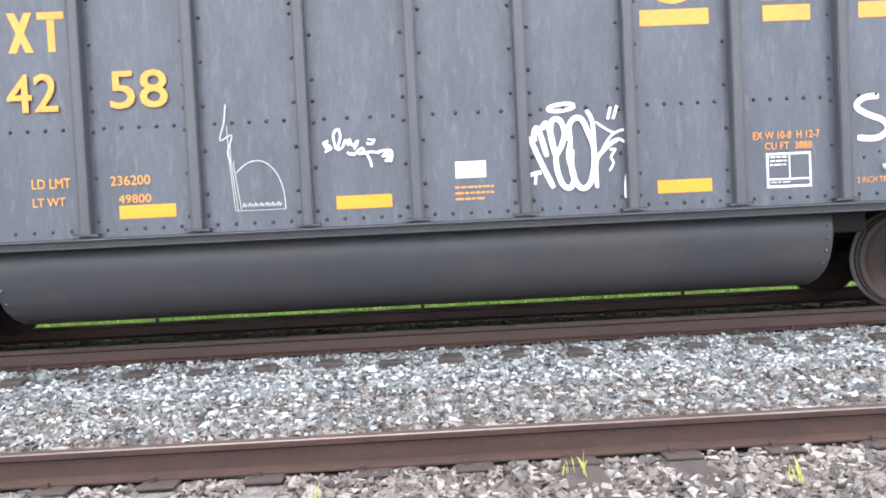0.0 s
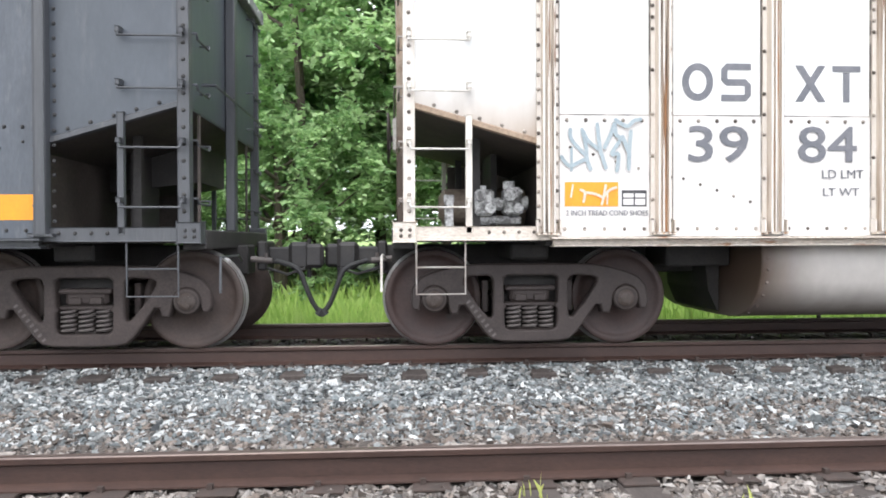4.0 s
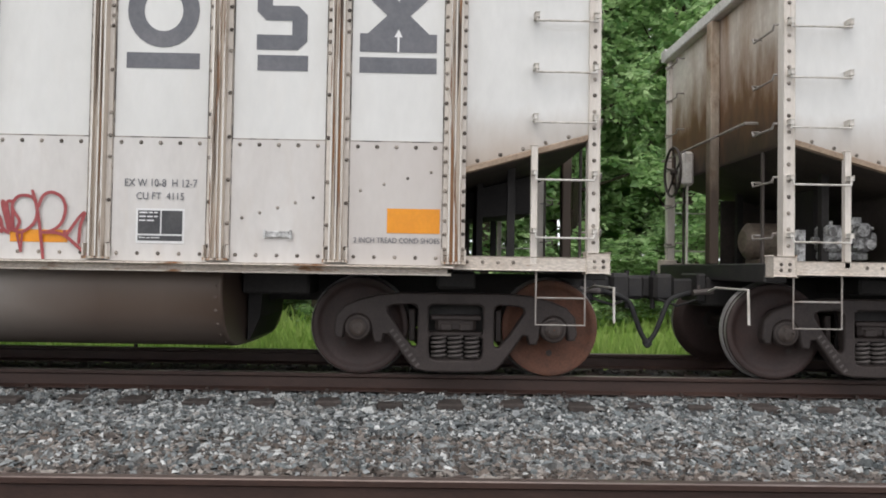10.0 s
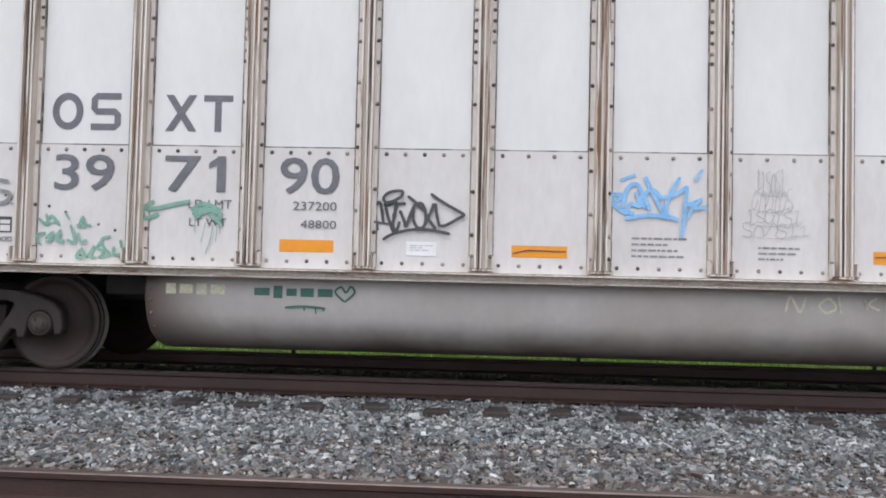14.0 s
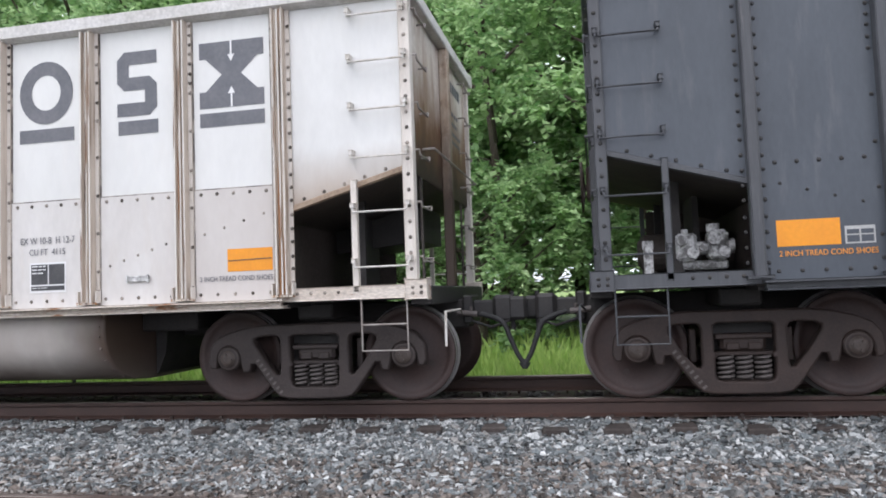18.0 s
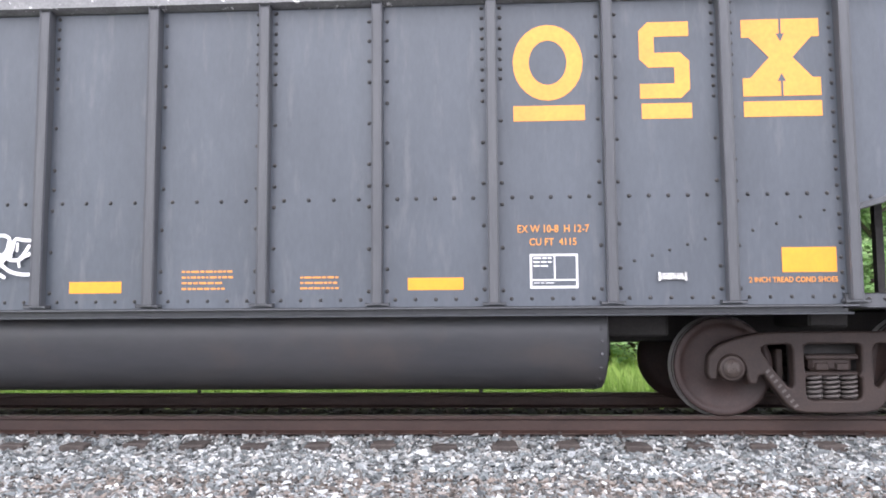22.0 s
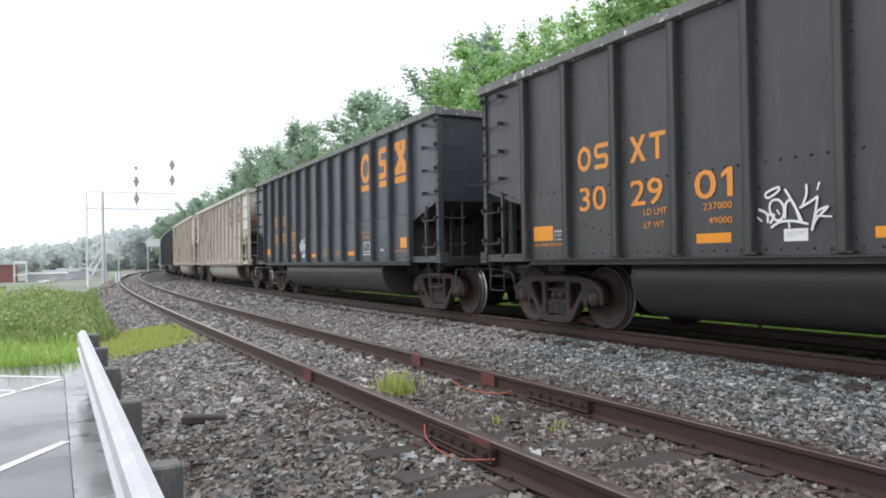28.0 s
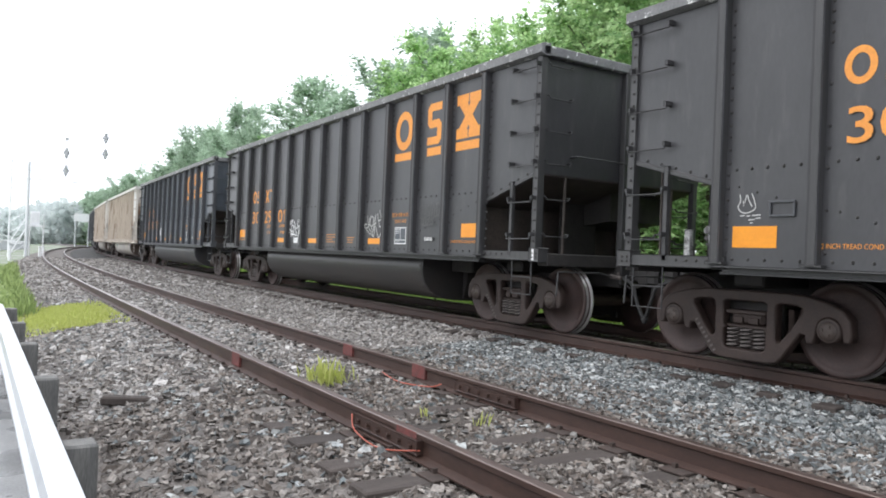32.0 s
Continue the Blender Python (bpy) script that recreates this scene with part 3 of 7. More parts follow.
        rows.append((bm.verts.new((p.x + s.x, d, p.y + s.y)), bm.verts.new((p.x - s.x, d, p.y - s.y))))
    for (a, b), (c, d) in zip(rows, rows[1:]):
        bm.faces.new((a, b, d, c))


def smooth_line(pts, per=5):
    out = []
    p = [Vector(q) for q in pts]
    for i in range(len(p) - 1):
        a, b, c, d = p[max(i - 1, 0)], p[i], p[i + 1], p[min(i + 2, len(p) - 1)]
        for k in range(per):
            t = k / per
            out.append(0.5 * ((2 * b) + (c - a) * t + (2 * a - 5 * b + 4 * c - d) * t * t + (3 * b - a - 3 * c + d) * t ** 3))
    out.append(p[-1])
    return out


def spray(parent, x0, x1, z0, z1, y, material, seed, strokes=7, width=0.02, label="", bubbly=False, drips=0):
    """A sprayed scrawl that cannot be read: looping strokes side by side, each over the last."""
    rnd = random.Random(seed)
    lines = []
    zc, h, w = (z0 + z1) / 2, z1 - z0, (x1 - x0) / strokes
    for k in range(strokes):
        cx = x0 + (k + 0.5) * w
        kind = rnd.randrange(4)
        tilt = rnd.uniform(0.0, 0.35) * w
        top, foot = z1 + rnd.uniform(-0.2, 0.08) * h, z0 + rnd.uniform(-0.08, 0.2) * h
        if bubbly or kind == 0:        # a loop
            pts = [(cx + 0.55 * w * math.cos(0.6 + a) + tilt * math.sin(a), (top + foot) / 2 + 0.5 * (top - foot) * math.sin(0.6 + a)) for a in np.linspace(0, 5.9, 9)]
        elif kind == 1:                # a hooked stem
            pts = [(cx - 0.3 * w, top - 0.1 * h), (cx - 0.1 * w + tilt, top), (cx, zc), (cx - 0.1 * w, foot), (cx + 0.5 * w, foot + 0.15 * h)]
        elif kind == 2:                # an arch
            pts = [(cx - 0.45 * w, foot), (cx - 0.35 * w + tilt, zc + 0.1 * h), (cx + tilt, top), (cx + 0.35 * w + tilt, zc + 0.1 * h), (cx + 0.45 * w, foot)]
        else:                          # a snake
            pts = [(cx + 0.45 * w, top), (cx - 0.35 * w, top - 0.12 * h), (cx - 0.2 * w, zc + 0.05 * h), (cx + 0.4 * w, zc - 0.12 * h), (cx + 0.2 * w, foot), (cx - 0.45 * w, foot + 0.08 * h)]
        lines.append((smooth_line(pts), width * rnd.uniform(0.8, 1.15)))
    lines.append((smooth_line([(x0, z0 + 0.1 * h), ((x0 + x1) / 2, z0 - 0.06 * h), (x1, z0 + 0.25 * h)]), width * 0.7))
    for k in range(drips):
        dx = rnd.uniform(x0 + 0.3 * (x1 - x0), x1)
        lines.append(([(dx, z0 + 0.2 * h), (dx + 0.003, z0 - rnd.uniform(0.02, 0.09))], width * 0.3))
    first = None
    for k, (pts, wd) in enumerate(lines):
        bm = bmesh.new()
        ribbon(bm, pts, wd, y - 0.0016 * k)
        ob = part("graffiti" if first is None else "stroke", bm, material, first or parent, label if first is None else "")
        first = first or ob
    return first


def many(name, base_verts, base_faces, places, material, label="", category="", kind="stuff", smooth=False, parent=None):
    """Joins many small copies into one mesh. places: (n, 4, 4) matrices; base_verts a list of shapes that are taken in turn."""
    nb = len(base_verts)
    vs, fs, off = [], [], 0
    for b in range(nb):
        ms = places[b::nb]
        v = np.c_[base_verts[b], np.ones(len(base_verts[b]))]
        w = np.einsum("nij,kj->nki", ms, v)[..., :3]
        k = v.shape[0]
        f = base_faces[b][None] + (off + np.arange(len(ms)) * k)[:, None, None]
        vs.append(w.reshape(-1, 3))
        fs.append(f.reshape(-1, base_faces[b].shape[1]))
        off += len(ms) * k
    vs, fs = np.concatenate(vs).astype(np.float32), np.concatenate(fs).astype(np.int32)
    me = bpy.data.meshes.new(name)
    me.vertices.add(len(vs))
    me.vertices.foreach_set("co", vs.ravel())
    k = fs.shape[1]
    me.loops.add(fs.size)
    me.loops.foreach_set("vertex_index", fs.ravel())
    me.polygons.add(len(fs))
    me.polygons.foreach_set("loop_start", np.arange(0, fs.size, k, dtype=np.int32))
    me.polygons.foreach_set("use_smooth", np.full(len(fs), smooth))
    me.update(calc_edges=True)
    me.materials.append(material)
    ob = new(name, me)
    ob.parent = parent
    return tagged(ob, label, category, kind=kind)


def scatter_matrices(xs, ys, zs, size, rng, flat_z=0.75, upright=False, long=1.3, tilt=0.85):
    n = len(xs)
    m = np.zeros((n, 4, 4))
    a = rng.uniform(0, 2 * np.pi, n)
    b = np.zeros(n) if upright else rng.uniform(-tilt, tilt, n)
    ca, sa, cb, sb = np.cos(a), np.sin(a), np.cos(b), np.sin(b)
    sx, sy, sz = size * rng.uniform(0.75, long, n), size * rng.uniform(0.7, 1.2, n), size * flat_z * rng.uniform(0.7, 1.2, n)
    m[:, 0, 0], m[:, 0, 1], m[:, 0, 2] = ca * sx, -sa * cb * sy, sa * sb * sz
    m[:, 1, 0], m[:, 1, 1], m[:, 1, 2] = sa * sx, ca * cb * sy, -ca * sb * sz
    m[:, 2, 1], m[:, 2, 2] = sb * sy, cb * sz
    m[:, 0, 3], m[:, 1, 3], m[:, 2, 3], m[:, 3, 3] = xs, ys, zs, 1
    return m


# ---- the line: straight past the camera, then a wide curve away ----
YC = 7.84           # centre of the main track
YN = 3.27           # centre of the near track
ZN = -0.13          # its rail top (main track's rail top is 0)
BEND, RADIUS = -10.0, 700.0


def bend(x):
    """How far the line has swung aside at x, and its slope there."""
    d = np.maximum(BEND - np.asarray(x, float), 0)
    return d * d / (2 * RADIUS)


def on_line(q):
    return Vector((q, YC + float(bend(q)), 0))


def height(x, v):
    """Ground height over the distance v from the camera's line, square to the track."""
    pts = [(-400, -0.9), (-30, -0.75), (0.2, -0.66), (0.7, -0.62), (1.3, -0.46), (2.2, ZN - 0.205), (4.4, ZN - 0.205), (5.0, -0.34), (6.3, -0.268), (6.5, -0.262), (6.66, -0.207), (6.95, -0.203), (7.3, -0.225), (9.25, -0.225), (10.4, -0.52), (12, -0.45), (16, -0.2), (60, 0.4), (400, 6)]
    return np.interp(v, [p[0] for p in pts], [p[1] for p in pts])


xs = np.unique(np.r_[np.linspace(-900, -140, 20), np.linspace(-140, -30, 56), np.linspace(-30, 12, 141), np.linspace(12, 60, 17), np.linspace(60, 600, 10)])
vsteps = np.unique(np.r_[np.linspace(-600, -30, 12), np.linspace(-30, 0, 13), np.linspace(0, 12, 81), np.linspace(12, 40, 15), np.linspace(40, 800, 14)])
rng = np.random.default_rng(4)
gx, gv = np.meshgrid(xs, vsteps, indexing="ij")
gz = height(gx, gv) + np.where((gv > 0.4) & (gv < 12), rng.normal(0, 0.008, gx.shape), 0)
gz = np.where((gx < -13.9) & (gv < 0.7), np.maximum(gz, -0.62), gz)
gy = gv + bend(np.maximum(gx, -160)) * np.clip((gv + 5) / 5, 0, 1)
idx = np.arange(gx.size).reshape(gx.shape)
quads = np.stack([idx[:-1, :-1], idx[1:, :-1], idx[1:, 1:], idx[:-1, 1:]], -1).reshape(-1, 4)
me = bpy.data.meshes.new("ground")
me.from_pydata(np.stack([gx, gy, gz], -1).reshape(-1, 3).tolist(), [], quads.tolist())
for m in (BALLAST_BED, GRAVEL_BED, GRASS_GROUND, YARD_GROUND):
    me.materials.append(m)
vm = ((gv[:-1, :-1] + gv[1:, 1:]) / 2).ravel()
xm = ((gx[:-1, :-1] + gx[1:, 1:]) / 2).ravel()
me.polygons.foreach_set("material_index", np.where((xm < -46) & (vm < 1.2), 3, np.where(vm > 10.2, 2, np.where(vm > 4.55, 0, np.where((vm < 0.55) & (xm < -13.9), 2, 1)))).astype(np.int32))
me.polygons.foreach_set("use_smooth", np.ones(len(quads), bool))
me.update()
tagged(new("ground", me), "crushed stone bed and grass verge along the railway", "ground", kind="structure")


def stone_shapes(n, seed):
    """Broken stones: skewed wedges with a short ridge, open below where they lie bedded."""
    r = np.random.default_rng(seed)
    v0 = np.array([(-0.5, -0.44, -0.3), (0.5, -0.48, -0.3), (0.48, 0.46, -0.3), (-0.5, 0.48, -0.3), (-0.24, 0.0, 0.4), (0.26, 0.0, 0.38)])
    f0 = np.array([(0, 1, 5), (0, 5, 4), (1, 2, 5), (2, 3, 4), (2, 4, 5), (3, 0, 4)])
    swing = np.array([0.12, 0.12, 0.12, 0.12, 0.26, 0.26])[:, None]
    return [(v0 + swing * r.uniform(-1, 1, v0.shape)) * r.uniform(0.85, 1.2, 3) for _ in range(n)], [f0] * n


PV, PF = stone_shapes(23, 5)


def stones(name, n, x0, x1, v0, v1, size, material, label, seed, skip=None, sink=0.1, lean=1.0, fade=(0, 0)):
    r = np.random.default_rng(seed)
    x = x0 + (x1 - x0) * r.random(n) ** lean
    v = r.uniform(v0, v1, n)
    far = np.abs(r.normal(0, 1, n))
    v = v - np.where(v < v0 + 0.45, far * fade[0], 0) + np.where(v > v1 - 0.45, far * fade[1], 0)
    if skip:
        keep = ~skip(x, v)
        x, v = x[keep], v[keep]
    s = size * r.uniform(0.6, 1.35, len(x)) * np.where(r.random(len(x)) < 0.04, 1.5, 1)
    z = height(x, v) + s * (0.5 * 0.7 - sink) + r.uniform(-0.016, 0.018, len(x))
    return many(name, PV, PF, scatter_matrices(x, v + bend(x), z, s, r, 1.05, long=2.0, tilt=1.05), material, label, "ballast")


TIE_PITCH = 0.56


def on_tie(x, v, yc, half=1.3, wide=0.115):
    return (np.abs(((x - 0.2) / TIE_PITCH + 0.5) % 1 - 0.5) * TIE_PITCH < wide) & (np.abs(v - yc) < half)


def near_skip(x, v):
    rail = (np.abs(np.abs(v - YN) - 0.7525) < 0.065)
    r = np.sin(np.floor((x - 0.2) / TIE_PITCH + 0.5) * 12.9898 + np.floor(v * 2.5) * 1.7) * 43758.5453
    bare = (r - np.floor(r)) < np.where(x > -3, 0.45, 0.62)
    return rail | (on_tie(x, v, YN, 1.25, 0.10) & bare)


def main_skip(x, v):
    rail = (np.abs(np.abs(v - YC) - 0.7525) < 0.09)
    r = np.sin(np.floor((x - 0.2) / TIE_PITCH + 0.5) * 7.31 + np.floor(v * 9) * 3.7) * 43758.5453
    bare = (r - np.floor(r)) < np.where(v < 6.72, 0.7, 0.22)
    return rail | (on_tie(x, v, YC, 1.3, 0.105) & (v > 6.52) & (bare | (v > 7.3)))


BOTH = lambda x, v: main_skip(x, v) | near_skip(x, v)
stones("ballast_stones", 60000, -9, 6.5, 5.25, 6.95, 0.034, STONES, "loose grey and white crushed stone beside the main track", 11, BOTH, fade=(0.3, 0))
stones("ballast_stones", 42000, -9, 6.5, 4.1, 5.35, 0.032, WARMSTONES, "older brownish crushed stone between the tracks", 21, BOTH, fade=(0, 0.3))
stones("ballast_stones", 30000, -24, -9, 4.1, 6.95, 0.044, HAZESTONES, "loose grey and white crushed stone between the tracks", 12, lambda x, v: main_skip(x, v) | near_skip(x, v), lean=0.7)
stones("ballast_stones", 9000, -60, -24, 4.1, 6.95, 0.075, HAZESTONES, "loose grey and white crushed stone between the tracks", 13, lean=0.6)
stones("ballast_stones", 9000, -14, 6.5, 6.95, 9.3, 0.05, SHADESTONES, "dark stone under the train, its shade put into the colour", 14, main_skip)
stones("ballast_stones", 30000, -9, 5, 1.9, 4.1, 0.031, WARMSTONES, "worn pale stone in the near track", 15, near_skip, sink=0.18)
stones("ballast_stones", 34000, -9, 5, 0.75, 4.3, 0.033, OLDSTONES, "soiled brown gravel beside the near track", 16, near_skip, sink=0.2)
stones("ballast_stones", 24000, -24, -7, 0.75, 4.3, 0.046, HAZESTONES, "soiled brown gravel beside the near track", 17, lambda x, v: near_skip(x, v) | (((x + 15.6) / 2.2) ** 2 + ((v - 1.55) / 0.7) ** 2 < 1), sink=0.15, lean=0.75)
stones("ballast_stones", 5000, -20, -4, 1.0, 4.3, 0.042, STONES, "worn pale stone in the near track", 19, near_skip, sink=0.18)
stones("ballast_stones", 9000, -60, -24, 0.6, 4.3, 0.075, HAZESTONES, "soiled brown gravel beside the near track", 18, lean=0.6)


# ---- tracks ----
RAIL_SHAPE = [(-0.07, -0.172), (-0.07, -0.162), (-0.012, -0.14), (-0.010, -0.05), (-0.035, -0.036), (-0.036, -0.006), (-0.03, 0), (0.03, 0), (0.036, -0.006), (0.035, -0.036), (0.010, -0.05), (0.012, -0.14), (0.07, -0.162), (0.07, -0.172)]


def rail_mesh(yc, z):
    stations = list(np.linspace(40, -12, 14)) + list(np.linspace(-16, -170, 60))
    bm = bmesh.new()
    rings = []
    for x in stations:
        y = yc + float(bend(x))
        rings.append([bm.verts.new((x, y + a, z + b)) for a, b in RAIL_SHAPE])
    k = len(RAIL_SHAPE)
    for a, b in zip(rings, rings[1:]):
        for i in range(k):
            f = bm.faces.new((a[i], a[(i + 1) % k], b[(i + 1) % k], b[i]))
            f.material_index = 1 if i in (5, 6, 7) else 0
    return bm


tie_me = mesh_of(box(-0.115, 0.115, -1.3, 1.3, -0.18, 0, 0.012), "tie", TIE)
plate_me = mesh_of(add_box(add_box(box(-0.1, 0.1, -0.18, 0.18, 0, 0.016, 0.004), -0.06, -0.03, -0.1, -0.07, 0.016, 0.045), 0.03, 0.06, 0.07, 0.1, 0.016, 0.045), "tie_plate", PLATE)


def track(label, yc, z, x0, x1, drop, cant=0.0, head=None):
    t = thing("railway_track", label, "railway track")
    for s in (-0.7525, 0.7525):
        part("rail", rail_mesh(yc + s, z + (cant if s > 0 else 0)), (RAIL, head or RAILTOP), t, "rust-brown steel rail")
    rnd = random.Random(int(yc * 10))
    i = math.ceil((x0 - 0.2) / TIE_PITCH)
    while 0.2 + i * TIE_PITCH < x1:
        x = 0.2 + i * TIE_PITCH
        ob = part("tie", tie_me, TIE, t)
        ob.matrix_basis = pose(x + rnd.uniform(-0.02, 0.02), yc + float(bend(x)) + rnd.uniform(-0.06, 0.06), z - 0.186 - drop * rnd.random(), 0, rnd.uniform(-0.6, 0.6), rnd.uniform(-1.2, 1.2))
        if x > -14:
            for s in (-0.7525, 0.7525):
                p = part("tie_plate", plate_me, PLATE, t)
                p.matrix_basis = pose(x, yc + s + float(bend(x)), z - 0.187)
        i += 1
    return t


track("main track of rusted steel rails on creosoted ties", YC, 0.0, -45, 9, 0.0, 0.045)
near_track = track("worn near track with weathered ties sunk in gravel", YN, ZN, -40, 8, 0.035, head=DULLTOP)


def joint_bar(x, y, z, side, parent):
    bm = add_box(bmesh.new(), x - 0.46, x + 0.46, y + side * 0.014, y + side * 0.055, z - 0.135, z - 0.045, 0.008)
    for k in range(6):
        add_cyl(bm, (x - 0.38 + k * 0.152, y + side * 0.05, z - 0.09), (x - 0.38 + k * 0.152, y + side * 0.08, z - 0.09), 0.018, 6)
    return part("joint_bar", bm, RAIL, parent, "bolted rusty joint bar")


joint_bar(-5.39, YN + 0.7525, ZN, -1, near_track)
joint_bar(-4.48, YN - 0.7525, ZN, -1, near_track)
for x, y in ((-8.3, YN + 0.7525), (-6.58, YN + 0.7525), (-4.2, YN - 0.7525), (-7.95, YN - 0.7525)):
    part("paint_mark", box(x - 0.13, x + 0.13, y - 0.0385, y + 0.0385, ZN - 0.14, ZN - 0.003), REDPAINT, near_track, "faded red paint mark on the rail")
bm = bmesh.new()
add_rod(bm, smooth_line([Vector((-5.0, YN - 0.80, ZN - 0.07)), Vector((-4.8, YN - 0.87, ZN - 0.14)), Vector((-4.4, YN - 0.88, ZN - 0.17)), Vector((-4.0, YN - 0.80, ZN - 0.10))]), 0.0055)
tagged(part("bond_wire", bm, WIRE, near_track), "orange bond wire round the rail joint")
bm = bmesh.new()
add_rod(bm, smooth_line([Vector((-7.2, YN + 0.62, ZN - 0.17)), Vector((-6.6, YN + 0.50, ZN - 0.17)), Vector((-6.2, YN + 0.62, ZN - 0.16)), Vector((-6.1, YN + 0.7, ZN - 0.12))]), 0.007)
tagged(part("bond_wire", bm, WIRE, near_track), "orange bond wire between the rails")

# ---- coal gondolas ----
SIDE = 1.55         # half width at the side sheets


def side_frame_mesh():
    saddle = [(0.9 + 0.138 * math.cos(radians(w)), 0.457 + 0.138 * math.sin(radians(w))) for w in range(10, 171, 20)]
    half = [(0.0, 0.765), (0.5, 0.765), (0.70, 0.745), (0.88, 0.70), (1.01, 0.645), (1.085, 0.56), (1.10, 0.42), (1.085, 0.375), (1.05, 0.375)] + saddle
    half += [(0.752, 0.40), (0.735, 0.335), (0.69, 0.335), (0.675, 0.41), (0.61, 0.415), (0.42, 0.15), (0.36, 0.095), (0.27, 0.075), (0.0, 0.07)]
    outline = half + [(-x, z) for x, z in reversed(half[1:-1])]
    window = [(-0.2, 0.15), (0.2, 0.15), (0.25, 0.175), (0.265, 0.23), (0.265, 0.37), (0.245, 0.39), (0.27, 0.42), (0.27, 0.66), (0.22, 0.69), (-0.22, 0.69), (-0.27, 0.66), (-0.27, 0.42), (-0.245, 0.39), (-0.265, 0.37), (-0.265, 0.23), (-0.25, 0.175)]
    tri = [(0.335, 0.63), (0.36, 0.675), (0.41, 0.692), (0.58, 0.682), (0.645, 0.655), (0.65, 0.60), (0.52, 0.40), (0.41, 0.27), (0.36, 0.265), (0.335, 0.31)]
    me = flat([outline, window, tri, [(-x, z) for x, z in tri]], 0.13, 0.018)
    me.materials.append(TRUCK)
    return me


def spring_mesh():
    pts = [Vector((0.062 * math.cos(a), 0.062 * math.sin(a), 0.175 + 0.205 * a / (2 * math.pi * 5))) for a in np.linspace(0, 2 * math.pi * 5, 51)]
    return mesh_of(add_rod(bmesh.new(), pts, 0.0145, 5), "spring", SPRING, smooth=True)


def wheel_set_mesh(face):
    """Axle with two flanged wheels and roller bearings, turning round the y axis."""
    def one(sign):
        p = [(0.02, 0.68, 2), (0.09, 0.68, 2), (0.12, 0.70, 0), (0.36, 0.665, 0), (0.40, 0.67, 0), (0.405, 0.68, 0), (0.482, 0.685, 1), (0.482, 0.705, 1), (0.46, 0.72, 0), (0.459, 0.75, 1), (0.457, 0.79, 0), (0.456, 0.815, 0), (0.45, 0.82, 0), (0.405, 0.822, 0), (0.39, 0.806, 0), (0.35, 0.79, 0), (0.16, 0.80, 0), (0.12, 0.85, 0), (0.075, 0.86, 2), (0.075, 0.90, 2), (0.115, 0.905, 2), (0.12, 0.93, 2), (0.12, 1.05, 2), (0.106, 1.062, 3), (0.1, 1.064, 2), (0.078, 1.066, 3), (0.07, 1.09, 3), (0.03, 1.092, 3), (0.008, 1.094, 3)]
        b = lathe(p)
        for k in range(3):
            a = k * 2.0944
            add_cyl(b, (0.045 * math.sin(a), 1.088, 0.045 * math.cos(a)), (0.045 * math.sin(a), 1.105, 0.045 * math.cos(a)), 0.013, 6, mi=3)
        add_cyl(b, (0.2, 0.80, 0.13), (0.2, 0.803, 0.13), 0.03, 8, mi=2)
        for v in b.verts:
            v.co.y *= sign
        if sign < 0:
            bmesh.ops.reverse_faces(b, faces=b.faces)
        return b
    bm = one(-1)
    tmp = bpy.data.meshes.new("half")
    other = one(1)
    other.to_mesh(tmp)
    other.free()
    bm.from_mesh(tmp)
    bpy.data.meshes.remove(tmp)
    add_cyl(bm, (0, -0.7, 0), (0, 0.7, 0), 0.085, 12, mi=2)
    return mesh_of(bm, "wheel_set", face, TREAD, TRUCK, BEARING)


FRAME_ME, SPRING_ME, WHEELS_ME, WHEELS_RUST_ME = side_frame_mesh(), spring_mesh(), wheel_set_mesh(WHEEL), wheel_set_mesh(WHEEL_RUST)


def truck(car, x, rusty=False):
    bm = box(-0.19, 0.19, -1.0, 1.0, 0.42, 0.575, 0.03)
    add_box(bm, -0.235, 0.235, -1.03, 1.03, 0.53, 0.575, 0.012)
    for s in (-1, 1):
        for k in (-0.09, 0.09):
            add_box(bm, k - 0.055, k + 0.055, s * 1.01 - 0.02, s * 1.01 + 0.02, 0.435, 0.5, 0.008)
    add_box(bm, -0.24, 0.24, -1.0, 1.0, 0.385, 0.42, 0.006)
    add_cyl(bm, (0, 0, 0.6), (0, 0, 0.95), 0.2, 16)
    add_box(bm, -0.24, 0.24, -1.0, 1.0, 0.14, 0.175, 0.006)
    t = part("truck", bm, TRUCK, car, "dusty brown-black cast steel truck")
    t.location = (x, 0, 0)
    for s in (-1, 1):
        f = part("side_frame", FRAME_ME, TRUCK, t)
        f.location = (0, s * 0.99, 0)
        # added dark plate that blocks light and view through the side frame window
        part("brake_beam", box(-0.32, 0.32, s * 0.84 - 0.02, s * 0.84 + 0.02, 0.14, 0.72), UNDER, t)
        if s < 0:
            tagged(part("cast_mark", MARK_ME, SPRING, t, "row of pale cast marks"), kind="stuff")
        for k in (-1, 0, 1):
            c = part("spring", SPRING_ME, SPRING, t)
            c.location = (k * 0.155, s * 0.985, 0)
        for k in (-0.9, 0.9):
            part("bearing_adapter", box(k - 0.11, k + 0.11, s * 0.93 if s > 0 else -1.05, 1.05 if s > 0 else -0.93, 0.58, 0.615, 0.008), TRUCK, t)
            part("brake_shoe", box(k * 0.45 - 0.03, k * 0.45 + 0.03, s * 0.82 - 0.05, s * 0.82 + 0.05, 0.32, 0.62, 0.01), TRUCK, t)
    for k in (-0.9, 0.9):
        w = part("wheel_set", WHEELS_RUST_ME if rusty and k > 0 else WHEELS_ME, WHEEL, t, "rust-red wheels on a black axle" if rusty and k > 0 else "")
        w.location = (k, 0, 0.457)
